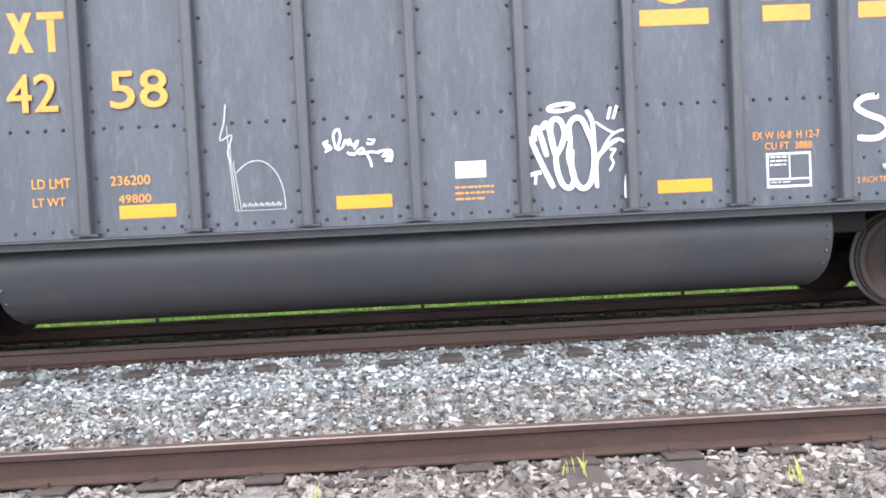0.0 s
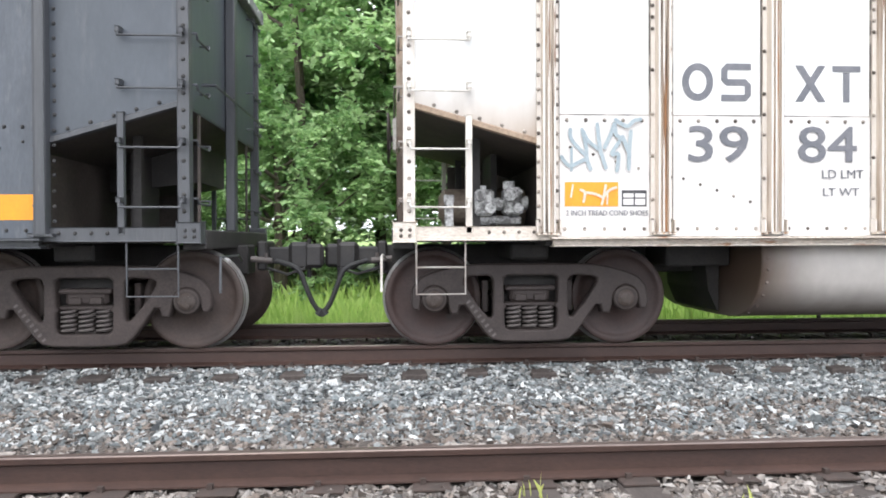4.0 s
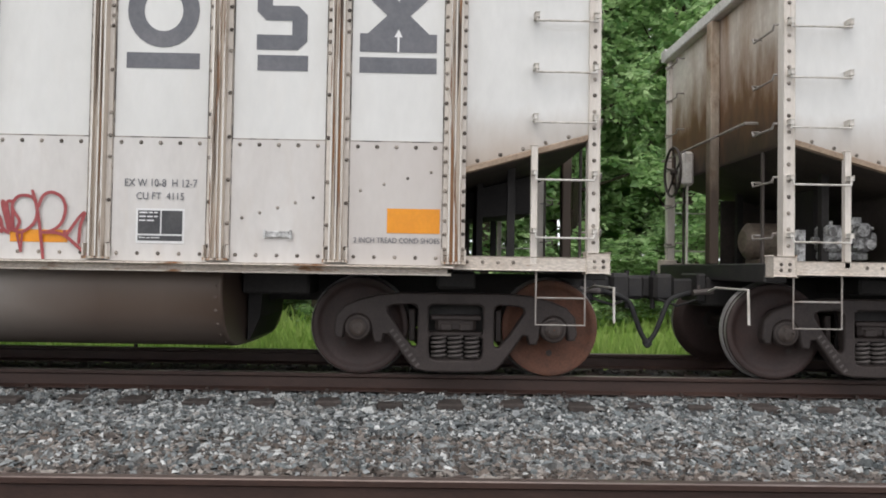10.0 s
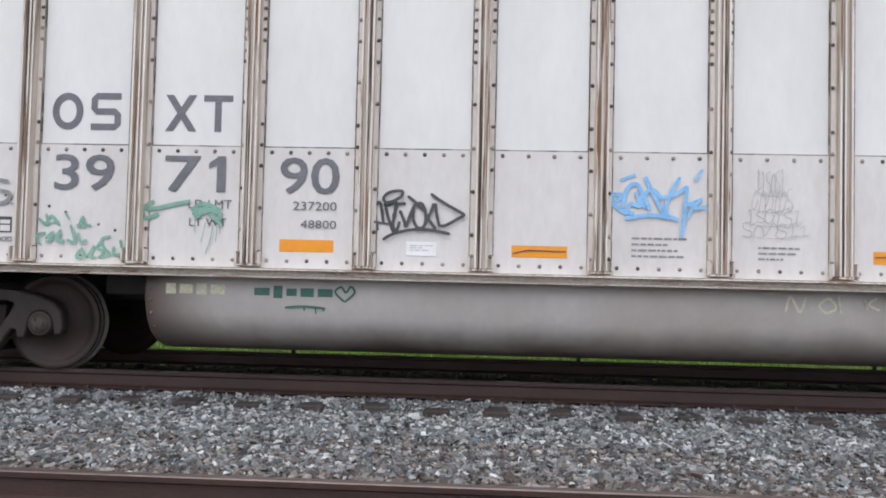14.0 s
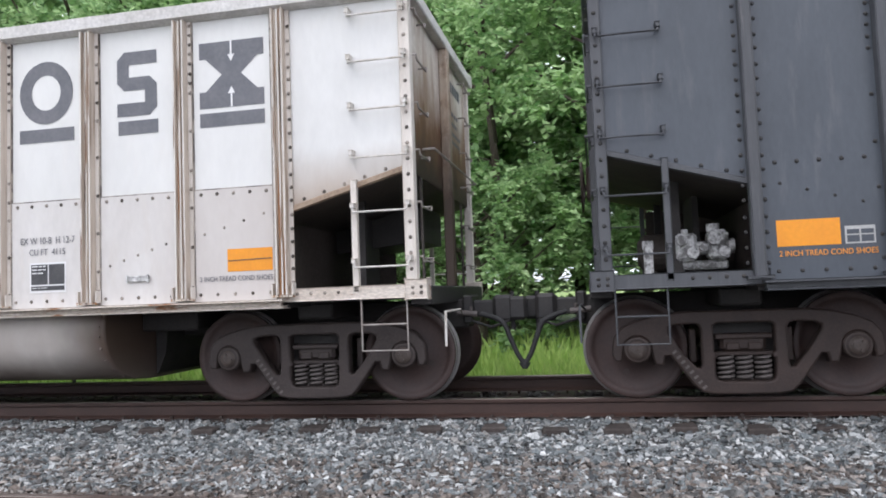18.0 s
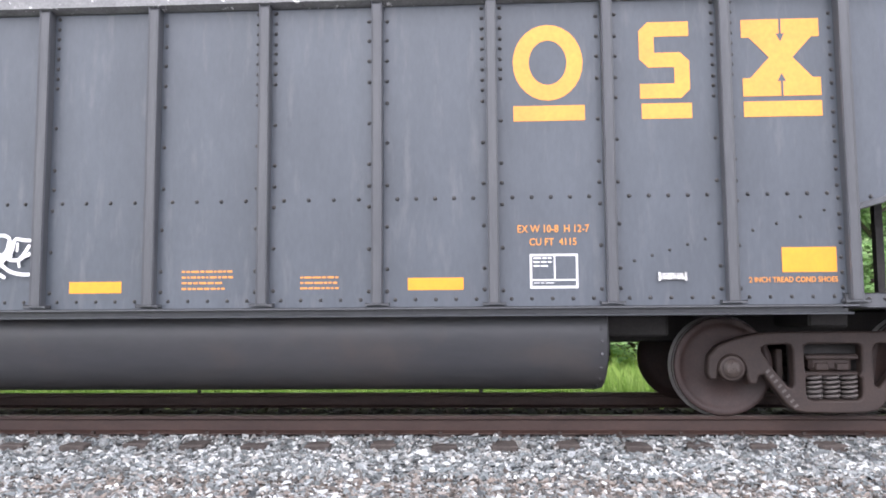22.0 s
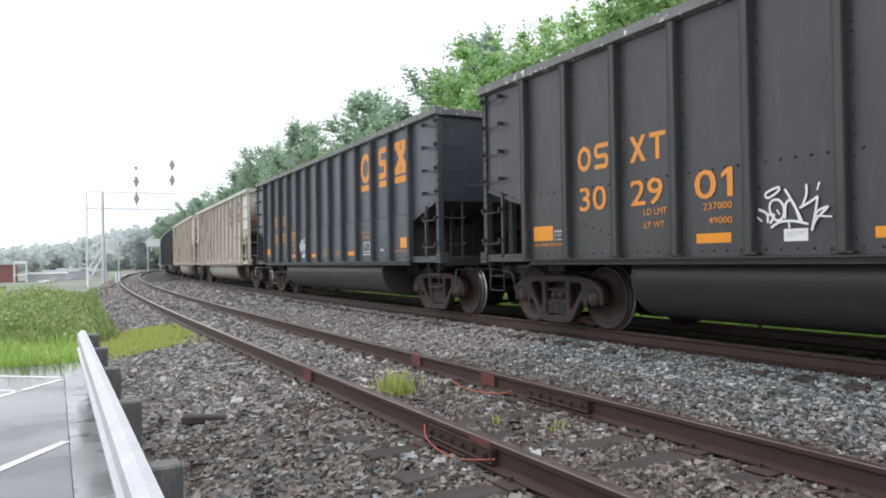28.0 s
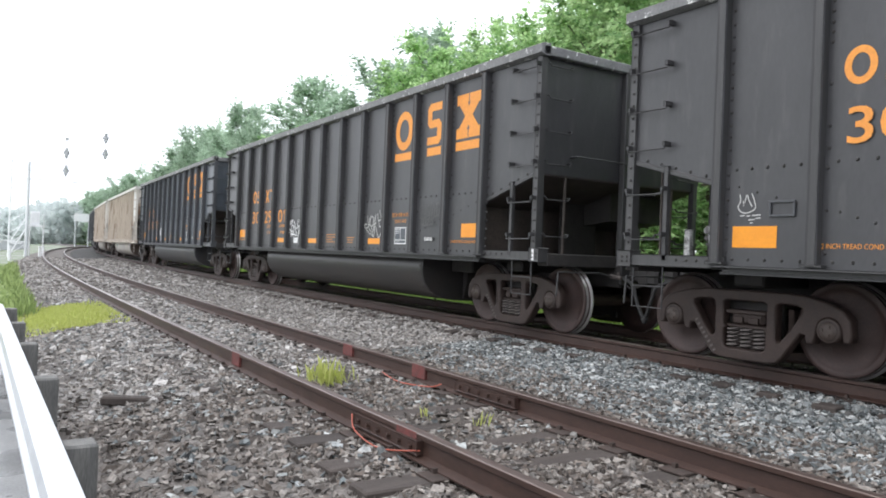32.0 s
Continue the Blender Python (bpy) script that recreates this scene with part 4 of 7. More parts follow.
        WHEEL_SETS.append(w)
    return t


WHEEL_SETS = []
bm = bmesh.new()
for k in range(8):
    cx, cz = -0.585 + 0.034 * k, 0.43 - 0.044 * k
    u, w = Vector((0.61, -0.79)) * 0.011, Vector((0.79, 0.61)) * 0.02
    bm.faces.new([bm.verts.new((cx + a * u.x + b * w.x, -1.0585, cz + a * u.y + b * w.y)) for a, b in ((-1, -1), (1, -1), (1, 1), (-1, 1))])
MARK_ME = mesh_of(bm, "cast_mark", SPRING)


def rivets(bm, pts, y, sign, r=0.016, mi=1):
    """Dome-headed rivets on a side sheet; y of the sheet, sign towards the outside."""
    for x, z in pts:
        c = [bm.verts.new((x + r * math.cos(a), y, z + r * math.sin(a))) for a in np.arange(6) * math.pi / 3]
        d = [bm.verts.new((x + 0.5 * r * math.cos(a), y + sign * r * 0.8, z + 0.5 * r * math.sin(a))) for a in np.arange(6) * math.pi / 3]
        for i in range(6):
            q = (c[i], c[(i + 1) % 6], d[(i + 1) % 6], d[i])
            f = bm.faces.new(q if sign < 0 else q[::-1])
            f.material_index = mi
        f = bm.faces.new(d if sign < 0 else d[::-1])
        f.material_index = mi


def gondola(label, group, pale, posts, seam, short=0.0, rusty=False, coat=None):
    """A bathtub gondola. posts: x of the side posts; short: how much shorter each half is than the long type."""
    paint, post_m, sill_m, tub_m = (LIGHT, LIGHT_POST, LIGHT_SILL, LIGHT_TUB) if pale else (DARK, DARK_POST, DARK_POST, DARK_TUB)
    flange_m, end_m, chord_m, grab_m, bolt = (LIGHT_FLANGE, LIGHT_END, CHORD_L, GRAB_L, BOLT_L) if pale else (DARK_POST, DARK, CHORD, DARK_POST, BOLT_D)
    paint = coat or paint
    car = thing("gondola_car", label, "railway car", group)
    last = posts[-1]
    end = 7.19 - short
    top = 3.71
    rnd = random.Random(int(seam * 100) + len(posts))
    pitch = posts[1] - posts[0]
    for s in (-1, 1):
        y = s * SIDE
        # bays between posts: upper and lower sheet lapped at the seam
        for i, (a, b) in enumerate(zip(posts, posts[1:])):
            bm = add_box(bmesh.new(), a, b, y - s * 0.02, y, seam, top)
            add_box(bm, a, b, y - s * 0.02, y + s * 0.012, 1.03, seam, mi=2)
            fl = 0.11
            if pale and s < 0:
                add_box(bm, a + 0.1, b - 0.1, y, y - 0.0135, seam - 0.003, seam + 0.006, mi=1)
                for d in (a + 0.103, b - 0.103):
                    add_box(bm, d - 0.0035, d + 0.0035, y, y - 0.0145, 1.07, top - 0.01, mi=1)
            n = 4 if i in (5, 6, 7) else 5
            if s < 0:
                rivets(bm, [(a + fl + 0.06 + (b - a - 2 * fl - 0.12) * k / (n - 1), seam - 0.045) for k in range(n)], y + s * 0.012, s, 0.0195)
                rivets(bm, [(a + fl + 0.04 + (b - a - 2 * fl - 0.08) * k / 4, 1.095) for k in range(5)], y + s * 0.012, s, 0.018)
                if i in (1, len(posts) - 3):
                    rivets(bm, [(a + 0.2 + 0.6 * pitch * k / 4, 1.53 + (-0.05 if i == 1 else 0.045) * k - (0 if i == 1 else 0.12)) for k in range(5)], y + s * 0.012, s, 0.015)
                if i in (0, len(posts) - 2):
                    rivets(bm, [(a + 0.2 + 0.6 * pitch * k / 3, 1.80 + (-0.06 if i == 0 else 0.055) * k - (0 if i == 0 else 0.14)) for k in range(4)], y + s * 0.012, s, 0.015)
            part("side_sheet", bm, (paint, bolt, LIGHT_LOW if pale else paint), car)
        for i, x in enumerate(posts):
            endpost = i in (0, len(posts) - 1)
            if pale:
                # open channel: rusty web between two painted lips, on a riveted flange
                bm = add_box(bmesh.new(), x - 0.095, x + 0.095, y + s * 0.0125, y + s * 0.021, 1.07, top, 0.003, mi=1)
                add_box(bm, x - 0.038, x + 0.038, y + s * 0.0215, y + s * 0.06, 1.06, top, 0.0, mi=0)
                add_box(bm, x - 0.007, x + 0.007, y + s * 0.0605, y + s * 0.08, 1.055, top, 0.003, mi=3)
                for d in (-0.046, 0.046):
                    add_box(bm, x + d - 0.008, x + d + 0.008, y + s * 0.0215, y + s * 0.098, 1.055, top, 0.005, mi=3)
                bm.normal_update()
                for f in bm.faces:
                    if f.material_index in (1, 3) and abs(f.normal.x) > 0.9:
                        f.material_index = 4
            else:
                bm = add_box(bmesh.new(), x - 0.046, x + 0.046, y + s * 0.0125, y + s * 0.095, 1.055, top, 0.012, mi=0)
                for d in (-0.043, 0.043):
                    add_box(bm, x + d - 0.004, x + d + 0.004, y + s * 0.084, y + s * 0.0965, 1.06, top - 0.01, mi=3)
            add_box(bm, x - 0.1, x + 0.1, y + s * 0.022, y + s * 0.1, 1.045, 1.066, 0.004, mi=0)
            if pale:
                for d in (-0.098, 0.098):
                    add_box(bm, x + d - 0.006, x + d + 0.006, y + s * 0.0215, y + s * 0.09, 1.06, 1.17, 0.002, mi=1)
            if s < 0:
                face = y + s * (0.021 if pale else 0.012)
                upper = y + s * (0.021 if pale else 0.0)
                step = 0.185 if not endpost else 0.125
                low, high = [], []
                for k, z in enumerate(np.arange(1.17, 3.62, step)):
                    for side in (-1, 1):
                        if not endpost and (k + (side > 0) + i) % 2 and z < 3.0 and k % 5:
                            continue
                        (low if z < seam else high).append((x + side * 0.08, z + rnd.uniform(-0.008, 0.008)))
                        if not endpost and z > 2.75 and i % 2:
                            high.append((x + side * 0.08, z + step / 2))
                rivets(bm, low, face, s, 0.019, mi=2)
                rivets(bm, high, upper, s, 0.019, mi=2)
            part("side_post", bm, (post_m, flange_m, bolt, LIGHT_LIP if pale else WORN_LIT_EDGE, LIP_RUST), car)
        # end bays with the sloping lower edge
        for e in (-1, 1):
            x0, x1 = e * last, e * (end - 0.02)
            bm = bmesh.new()
            quad = [(x0, 1.80), (x1, 2.13), (x1, top), (x0, top)]
            f = [bm.verts.new((x, y, z)) for x, z in quad]
            g = [bm.verts.new((x, y - s * 0.02, z)) for x, z in quad]
            bm.faces.new(f)
            bm.faces.new(g[::-1])
            for i in range(4):
                bm.faces.new((f[i], g[i], g[(i + 1) % 4], f[(i + 1) % 4]))
            bmesh.ops.recalc_face_normals(bm, faces=bm.faces)
            if s < 0:
                rivets(bm, [(x0 + (x1 - x0) * k / 6, 1.88 + 0.33 * k / 6) for k in range(1, 7)], y, s, 0.0195)
            part("end_bay_sheet", bm, (LIGHT_BAY if pale else DARK, bolt), car)
            bm = bmesh.new()
            edge = [[bm.verts.new((x, y + s * d, z + h)) for x, z in ((x0 + e * 0.03, 1.808), (x1, 2.13))] for d, h in ((0.003, 0.055), (0.016, 0.045), (0.016, 0.004), (-0.03, -0.006))]
            for (p, q), (p2, q2) in zip(edge, edge[1:]):
                bm.faces.new((p, q, q2, p2))
            part("bay_edge", bm, BAY_EDGE if pale else DARK_POST, car, "brown stained lower lip" if pale else "")
            # corner post, ladder stile, side sill end
            bm = add_box(bmesh.new(), e * (end + 0.0) - 0.05, e * (end + 0.0) + 0.05, y - s * 0.06, y + s * 0.03, 1.12, top, 0.008)
            if s < 0:
                rivets(bm, [(e * (end + 0.0), z) for z in np.arange(1.25, 3.65, 0.14)], y + s * 0.03, s, 0.0195)
            part("corner_post", bm, (flange_m if pale else DARK_POST, bolt), car)
            part("ladder_stile", box(e * (end - 0.51) - 0.027, e * (end - 0.51) + 0.027, y - s * 0.005, y + s * 0.035, 1.06, 2.07, 0.006), flange_m if pale else DARK_POST, car)
            bm = box(min(e * (last - 0.08), e * (end + 0.02)), max(e * (last - 0.08), e * (end + 0.02)), y - s * 0.1, y + s * 0.035, 1.0, 1.12, 0.008)
            add_box(bm, e * (end + 0.04) - 0.1, e * (end + 0.04) + 0.1, y - s * 0.1, y + s * 0.05, 0.985, 1.16, 0.01)
            if s < 0:
                rivets(bm, [(e * (end + 0.04) + dx, z) for dx in (-0.03, 0.045) for z in (1.04, 1.09)], y + s * 0.05, s, 0.018)
                rivets(bm, [(e * (last + 0.12 + 0.13 * k), 1.07) for k in range(4)], y + s * 0.035, s, 0.018)
            part("sill_end", bm, (sill_m, bolt), car)
            # grab irons up the side, ladder rungs, step below the sill
            for z in (3.60, 3.17, 2.73, 2.30):
                a, b = e * end, e * (end - 0.51)
                bm = add_rod(bmesh.new(), [(a, y + s * 0.02, z), (a, y + s * 0.085, z), (a, y + s * 0.085, z - 0.04), (b, y + s * 0.085, z - 0.04), (b, y + s * 0.085, z), (b, y, z)], 0.0135)
                for q in (a, b):
                    add_box(bm, q - 0.016, q + 0.016, y, y + s * 0.095, z - 0.012, z + 0.03, 0.006)
                part("grab_iron", bm, grab_m, car)
            for z in (1.77, 1.28):
                a, b = e * end, e * (end - 0.51)
                bm = add_rod(bmesh.new(), [(a, y + s * 0.03, z + 0.06), (a, y + s * 0.09, z + 0.055), (a - e * 0.015, y + s * 0.10, z), (b + e * 0.01, y + s * 0.10, z), (b, y + s * 0.09, z + 0.055), (b, y + s * 0.03, z + 0.06)], 0.0115)
                for q in (a, b):
                    add_box(bm, q - 0.017, q + 0.017, y + s * 0.03, y + s * 0.1, z + 0.045, z + 0.08, 0.006)
                part("ladder_rung", bm, grab_m, car)
            a, b = e * (end - 0.06), e * (end - 0.48)
            bm = add_rod(bmesh.new(), [(a, y, 1.0), (a, y, 0.54), (b, y, 0.54), (b, y, 1.0)], 0.009)
            add_rod(bm, [(a, y, 0.77), (b, y, 0.77)], 0.0085)
            part("sill_step", bm, STEP if pale else grab_m, car, "bent steel step below the sill")
            # grab irons on the end sheet
            for z in (3.60, 3.17, 2.73, 2.30, 1.83, 1.34):
                x = e * (end + 0.0)
                o = e * 0.085
                part("end_grab_iron", add_rod(bmesh.new(), [(x, s * 1.48, z + 0.02), (x + o, s * 1.48, z + 0.02), (x + o, s * 1.45, z - 0.02), (x + o, s * 1.08, z - 0.02), (x + o, s * 1.05, z + 0.02), (x, s * 1.05, z + 0.02)], 0.011), STEP if pale else grab_m, car)
            part("end_ladder_stile", box(e * (end - 0.01) - 0.012, e * (end - 0.01) + 0.012, s * 1.06 - 0.018, s * 1.06 + 0.018, 1.1, 2.15, 0.003), SOOT, car)
        # side sill and top chord
        part("side_sill", add_box(box(-last + 0.05, last - 0.02, y - s * 0.12, y + s * 0.05, 0.945, 0.965, 0.004), -last + 0.02, last, y - s * 0.12, y + s * 0.11, 1.012, 1.03, 0.005), sill_m, car, "rusty side sill ledge" if pale else "")
        part("sill_web", box(-last + 0.05, last - 0.05, y - s * 0.03, y + s * 0.02, 0.966, 1.011), sill_m, car)
        part("top_chord", chord_bar(end + 0.1, s), chord_m, car, "pale top chord" if pale else "top chord with peeling white paint")
    for e in (-1, 1):
        x = e * end
        bm = box(min(x - e * 0.02, x), max(x - e * 0.02, x), -1.5, 1.5, 2.13, top)
        part("end_sheet", bm, end_m, car, "pale end sheet stained brown" if pale else "")
        bm2 = box(min(x, x + e * 0.1), max(x, x + e * 0.1), -0.07, 0.07, 1.1, top, 0.012)
        part("end_post", bm2, END_POST if pale else DARK_POST, car)
        part("end_chord", box(min(x - e * 0.03, x + e * 0.1), max(x - e * 0.03, x + e * 0.1), -1.6, 1.6, top, top + 0.13, 0.012), chord_m, car)
        part("end_rail", add_rod(bmesh.new(), [(x, -0.98, 2.42), (x + e * 0.12, -0.98, 2.42), (x + e * 0.12, 1.5, 2.42), (x, 1.5, 2.42)], 0.014), STEP if pale else grab_m, car, "long grab rail across the end")
        # sloping end floor, bulkhead, end platform
        bm = bmesh.new()
        a = [bm.verts.new(p) for p in ((e * end, -1.53, 2.13), (e * end, 1.53, 2.13), (e * (last - 0.2), 1.53, 1.737), (e * (last - 0.2), -1.53, 1.737))]
        b = [bm.verts.new((v.co.x, v.co.y, v.co.z + 0.03)) for v in a]
        bm.faces.new(a)
        bm.faces.new(b[::-1])
        for i in range(4):
            bm.faces.new((a[i], b[i], b[(i + 1) % 4], a[(i + 1) % 4]))
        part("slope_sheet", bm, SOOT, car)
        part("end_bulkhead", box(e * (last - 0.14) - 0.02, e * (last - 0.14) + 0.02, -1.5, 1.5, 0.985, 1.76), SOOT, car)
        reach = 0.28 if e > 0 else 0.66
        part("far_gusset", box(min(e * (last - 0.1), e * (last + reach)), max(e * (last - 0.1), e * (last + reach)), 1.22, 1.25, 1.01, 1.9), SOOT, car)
        if e > 0:          # chute under the sloping floor
            bm = bmesh.new()
            rim = [[bm.verts.new((x, w, z)) for x, z in ((last - 0.1, 1.76), (last - 0.1, 1.52), (end - 0.3, 1.62), (end - 0.3, 2.025))] for w in (0.1, 1.2)]
            bm.faces.new(rim[0])
            bm.faces.new(rim[1][::-1])
            for k in range(4):
                bm.faces.new((rim[0][k], rim[1][k], rim[1][(k + 1) % 4], rim[0][(k + 1) % 4]))
            bmesh.ops.recalc_face_normals(bm, faces=bm.faces)
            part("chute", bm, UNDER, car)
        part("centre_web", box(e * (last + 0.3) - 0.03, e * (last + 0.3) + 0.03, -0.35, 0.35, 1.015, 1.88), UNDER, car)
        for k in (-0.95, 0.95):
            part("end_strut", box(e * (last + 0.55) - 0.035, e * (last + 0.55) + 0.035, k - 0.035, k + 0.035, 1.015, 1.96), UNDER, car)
        bm = box(min(e * (end - 0.05), e * (end + 0.15)), max(e * (end - 0.05), e * (end + 0.15)), -1.46, 1.46, 0.93, 1.1, 0.012)
        add_box(bm, min(e * last, e * end), max(e * last, e * end), -1.44, 1.44, 0.985, 1.01)
        part("end_sill", bm, UNDER if not pale else COUPLER, car, "black end platform beam")
        bm = box(min(e * 3.4, e * (end + 0.25)), max(e * 3.4, e * (end + 0.25)), -0.2, 0.2, 0.66, 0.96, 0.015)
        add_box(bm, e * (end - 1.14) - 0.18, e * (end - 1.14) + 0.18, -1.0, 1.0, 0.82, 0.98, 0.02)
        part("draft_sill", bm, UNDER, car)
        coupler(car, e, end + (0.15 if short and e > 0 else 0.0))
        part("uncoupling_lever", add_rod(bmesh.new(), [(e * (end + 0.2), -0.25, 0.8), (e * (end + 0.24), -0.6, 0.86), (e * (end + 0.24), -1.34, 0.86), (e * (end + 0.24), -1.36, 0.55)], 0.012), grab_m, car)
        truck(car, e * (6.05 - short * 0.8), rusty and e > 0)
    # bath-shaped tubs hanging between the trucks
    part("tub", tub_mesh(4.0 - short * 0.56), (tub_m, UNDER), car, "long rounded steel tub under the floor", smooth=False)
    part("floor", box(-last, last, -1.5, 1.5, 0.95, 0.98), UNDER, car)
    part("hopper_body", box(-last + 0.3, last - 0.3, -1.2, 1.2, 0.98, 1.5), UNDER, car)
    for e in (-1, 1):
        lo, hi = 4.02 - short * 0.56, 4.66 - short * 0.56
        bm = box(min(e * lo, e * hi), max(e * lo, e * hi), -0.8, 0.8, 0.74, 0.95, 0.02)
        part("hopper_throat", bm, UNDER, car)
        bm = bmesh.new()
        rim = [[bm.verts.new((e * (lo + d), w, z)) for d, z in ((0.005, 0.735), (0.005, 0.27), (0.03, 0.29), (0.12, 0.5), (0.14, 0.735))] for w in (-0.55, 0.55)]
        bm.faces.new(rim[0])
        bm.faces.new(rim[1][::-1])
        for k in range(5):
            bm.faces.new((rim[0][k], rim[1][k], rim[1][(k + 1) % 5], rim[0][(k + 1) % 5]))
        bmesh.ops.recalc_face_normals(bm, faces=bm.faces)
        part("throat_slope", bm, UNDER, car)
    # air reservoir and hand brake at one end
    bm = bmesh.new()
    for p, q, a, b in ((-(end - 0.42), -(end - 0.36), 0.2, 0.12), (-(end - 0.42), -(last - 0.1), 0.2, 0.2)):
        add_cyl(bm, (p, 0.2, 1.36), (q, 0.2, 1.36), a, 20, b)
    for k in (0.5, 0.95):
        add_box(bm, -(end - k) - 0.03, -(end - k) + 0.03, 0.02, 0.38, 1.0, 1.17, 0.01)
    part("air_reservoir", bm, RESERVOIR if pale else SOOT, car, "rusty brown air reservoir" if pale else "sooty air reservoir", smooth=False)
    hub = Vector((-(end + 0.19), 0.88, 2.2))
    bm = bmesh.new()
    ring_pts = [hub + Vector((0, 0.29 * math.cos(k * math.pi / 12), 0.29 * math.sin(k * math.pi / 12))) for k in range(25)]
    add_rod(bm, ring_pts, 0.016, 6)
    for k in range(5):
        a = k * 2 * math.pi / 5 + 0.3
        add_rod(bm, [hub + Vector((0.03, 0, 0)), hub + Vector((0.02, 0.15 * math.cos(a), 0.15 * math.sin(a))), hub + Vector((0, 0.29 * math.cos(a), 0.29 * math.sin(a)))], 0.012, 5)
    add_cyl(bm, hub + Vector((-0.02, 0, 0)), hub + Vector((0.16, 0, 0)), 0.035, 10)
    wheel = part("brake_wheel", bm, TRUCK, car, "dark spoked hand brake wheel")
    bm = box(-(end + 0.14), -(end + 0.005), 0.66, 0.94, 2.02, 2.42, 0.03)
    add_cyl(bm, (-(end + 0.07), 0.72, 2.02), (-(end + 0.07), 0.72, 1.1), 0.014, 6)
    part("brake_gear_box", bm, GRAB_L if pale else TRUCK, wheel, "hand brake gear housing with its chain rod")
    # brake valves at one end, brake cylinder pipe
    x = -(last + 0.35)
    bm = box(x - 0.19, x - 0.03, -1.02, -0.8, 1.19, 1.41, 0.025)
    add_box(bm, x + 0.05, x + 0.2, -1.03, -0.82, 1.19, 1.43, 0.03)
    add_box(bm, x - 0.05, x + 0.07, -0.98, -0.84, 1.24, 1.34, 0.02)
    add_box(bm, x - 0.2, x + 0.2, -0.96, -0.86, 1.12, 1.19, 0.015)
    for cx, cz, r, d in ((-0.15, 1.35, 0.04, 0.06), (-0.07, 1.25, 0.045, 0.05), (0.09, 1.36, 0.05, 0.07), (0.16, 1.25, 0.042, 0.06), (0.01, 1.29, 0.03, 0.04)):
        add_cyl(bm, (x + cx, -1.0, cz), (x + cx, -1.02 - d, cz), r, 12)
    for dx in (-0.175, -0.05, 0.07, 0.185):
        for z in (1.215, 1.385):
            add_cyl(bm, (x + dx, -1.0, z), (x + dx, -1.045, z), 0.013, 6)
    add_cyl(bm, (x + 0.1, -0.93, 1.42), (x + 0.1, -0.93, 1.48), 0.05, 12)
    add_cyl(bm, (x - 0.12, -0.92, 1.4), (x - 0.12, -0.92, 1.445), 0.035, 10)
    add_cyl(bm, (x + 0.19, -0.93, 1.3), (x + 0.25, -0.93, 1.3), 0.06, 12)
    add_cyl(bm, (x - 0.26, -0.93, 1.28), (x - 0.18, -0.93, 1.28), 0.03, 10)
    for v in bm.verts:
        v.co = Vector((x + (v.co.x - x) * 1.15, v.co.y, 1.34 + (v.co.z - 1.29) * 1.12))
    part("brake_valve", bm, VALVE, car, "pale grey brake valve castings")
    bm = box(x - 0.5, x - 0.42, -1.06, -0.98, 1.01, 1.36, 0.01)
    add_cyl(bm, (x - 0.46, -1.02, 1.35), (x - 0.46, -1.02, 1.42), 0.05, 10)
    part("valve_bracket", bm, VALVE, car)
    part("brake_pipe", add_rod(bmesh.new(), [(x - 0.7, -0.9, 1.08), (x - 0.2, -0.9, 1.08), (x - 0.1, -0.9, 1.2)], 0.018), COUPLER, car)
    return car


def chord_bar(half, s):
    bm = bmesh.new()
    prof = [(s * 1.49, 3.705), (s * 1.575, 3.705), (s * 1.645, 3.735), (s * 1.645, 3.85), (s * 1.60, 3.865), (s * 1.49, 3.865)]
    a = [bm.verts.new((-half, y, z)) for y, z in prof]
    b = [bm.verts.new((half, y, z)) for y, z in prof]
    k = len(prof)
    for i in range(k):
        bm.faces.new((a[i], a[(i + 1) % k], b[(i + 1) % k], b[i]))
    bm.faces.new(a)
    bm.faces.new(b)
    bmesh.ops.recalc_face_normals(bm, faces=bm.faces)
    return bm


def tub_mesh(half):
    """A trough: round-bottomed section along x, the ends drawn in."""
    bm = bmesh.new()
    half_sec = [(1.35, 0.955), (1.385, 0.87), (1.39, 0.78), (1.375, 0.67), (1.325, 0.54), (1.24, 0.425), (1.11, 0.335), (0.93, 0.27), (0.7, 0.237), (0.4, 0.228)]
    sec = [(-y, z) for y, z in half_sec] + half_sec[::-1]
    st = [(half, 0.985), (half - 0.015, 1.0), (half - 0.03, 1.0), (half * 0.33, 1.0)]
    st = [(-x, k) for x, k in st] + st[::-1]
    rings = [[bm.verts.new((x, y * k, 0.955 + (z - 0.955) * (0.6 + 0.4 * k))) for y, z in sec] for x, k in st]
    for a, b in zip(rings, rings[1:]):
        for i in range(len(sec) - 1):
            f = bm.faces.new((a[i], a[i + 1], b[i + 1], b[i]))
            f.smooth = True
    bm.faces.new(rings[0])
    bm.faces.new(rings[-1][::-1])
    for x in (0.06 - half, half - 0.06):          # bolts round the end rims
        for (y0, z0), (y1, z1) in zip(half_sec[1:8], half_sec[2:9]):
            y, z = (y0 + y1) / 2, (z0 + z1) / 2
            d = Vector((0, z1 - z0, y0 - y1)).normalized() * 0.014
            add_cyl(bm, Vector((x, -y, z)) - d * 0.5, Vector((x, -y, z)) + d, 0.014, 6)
    for x in (-half * 0.72, 0.0, half * 0.72):
        add_cyl(bm, (x, -0.4, 0.245), (x, -0.4, 0.17), 0.02, 8, mi=1)
    bmesh.ops.recalc_face_normals(bm, faces=bm.faces)
    return bm


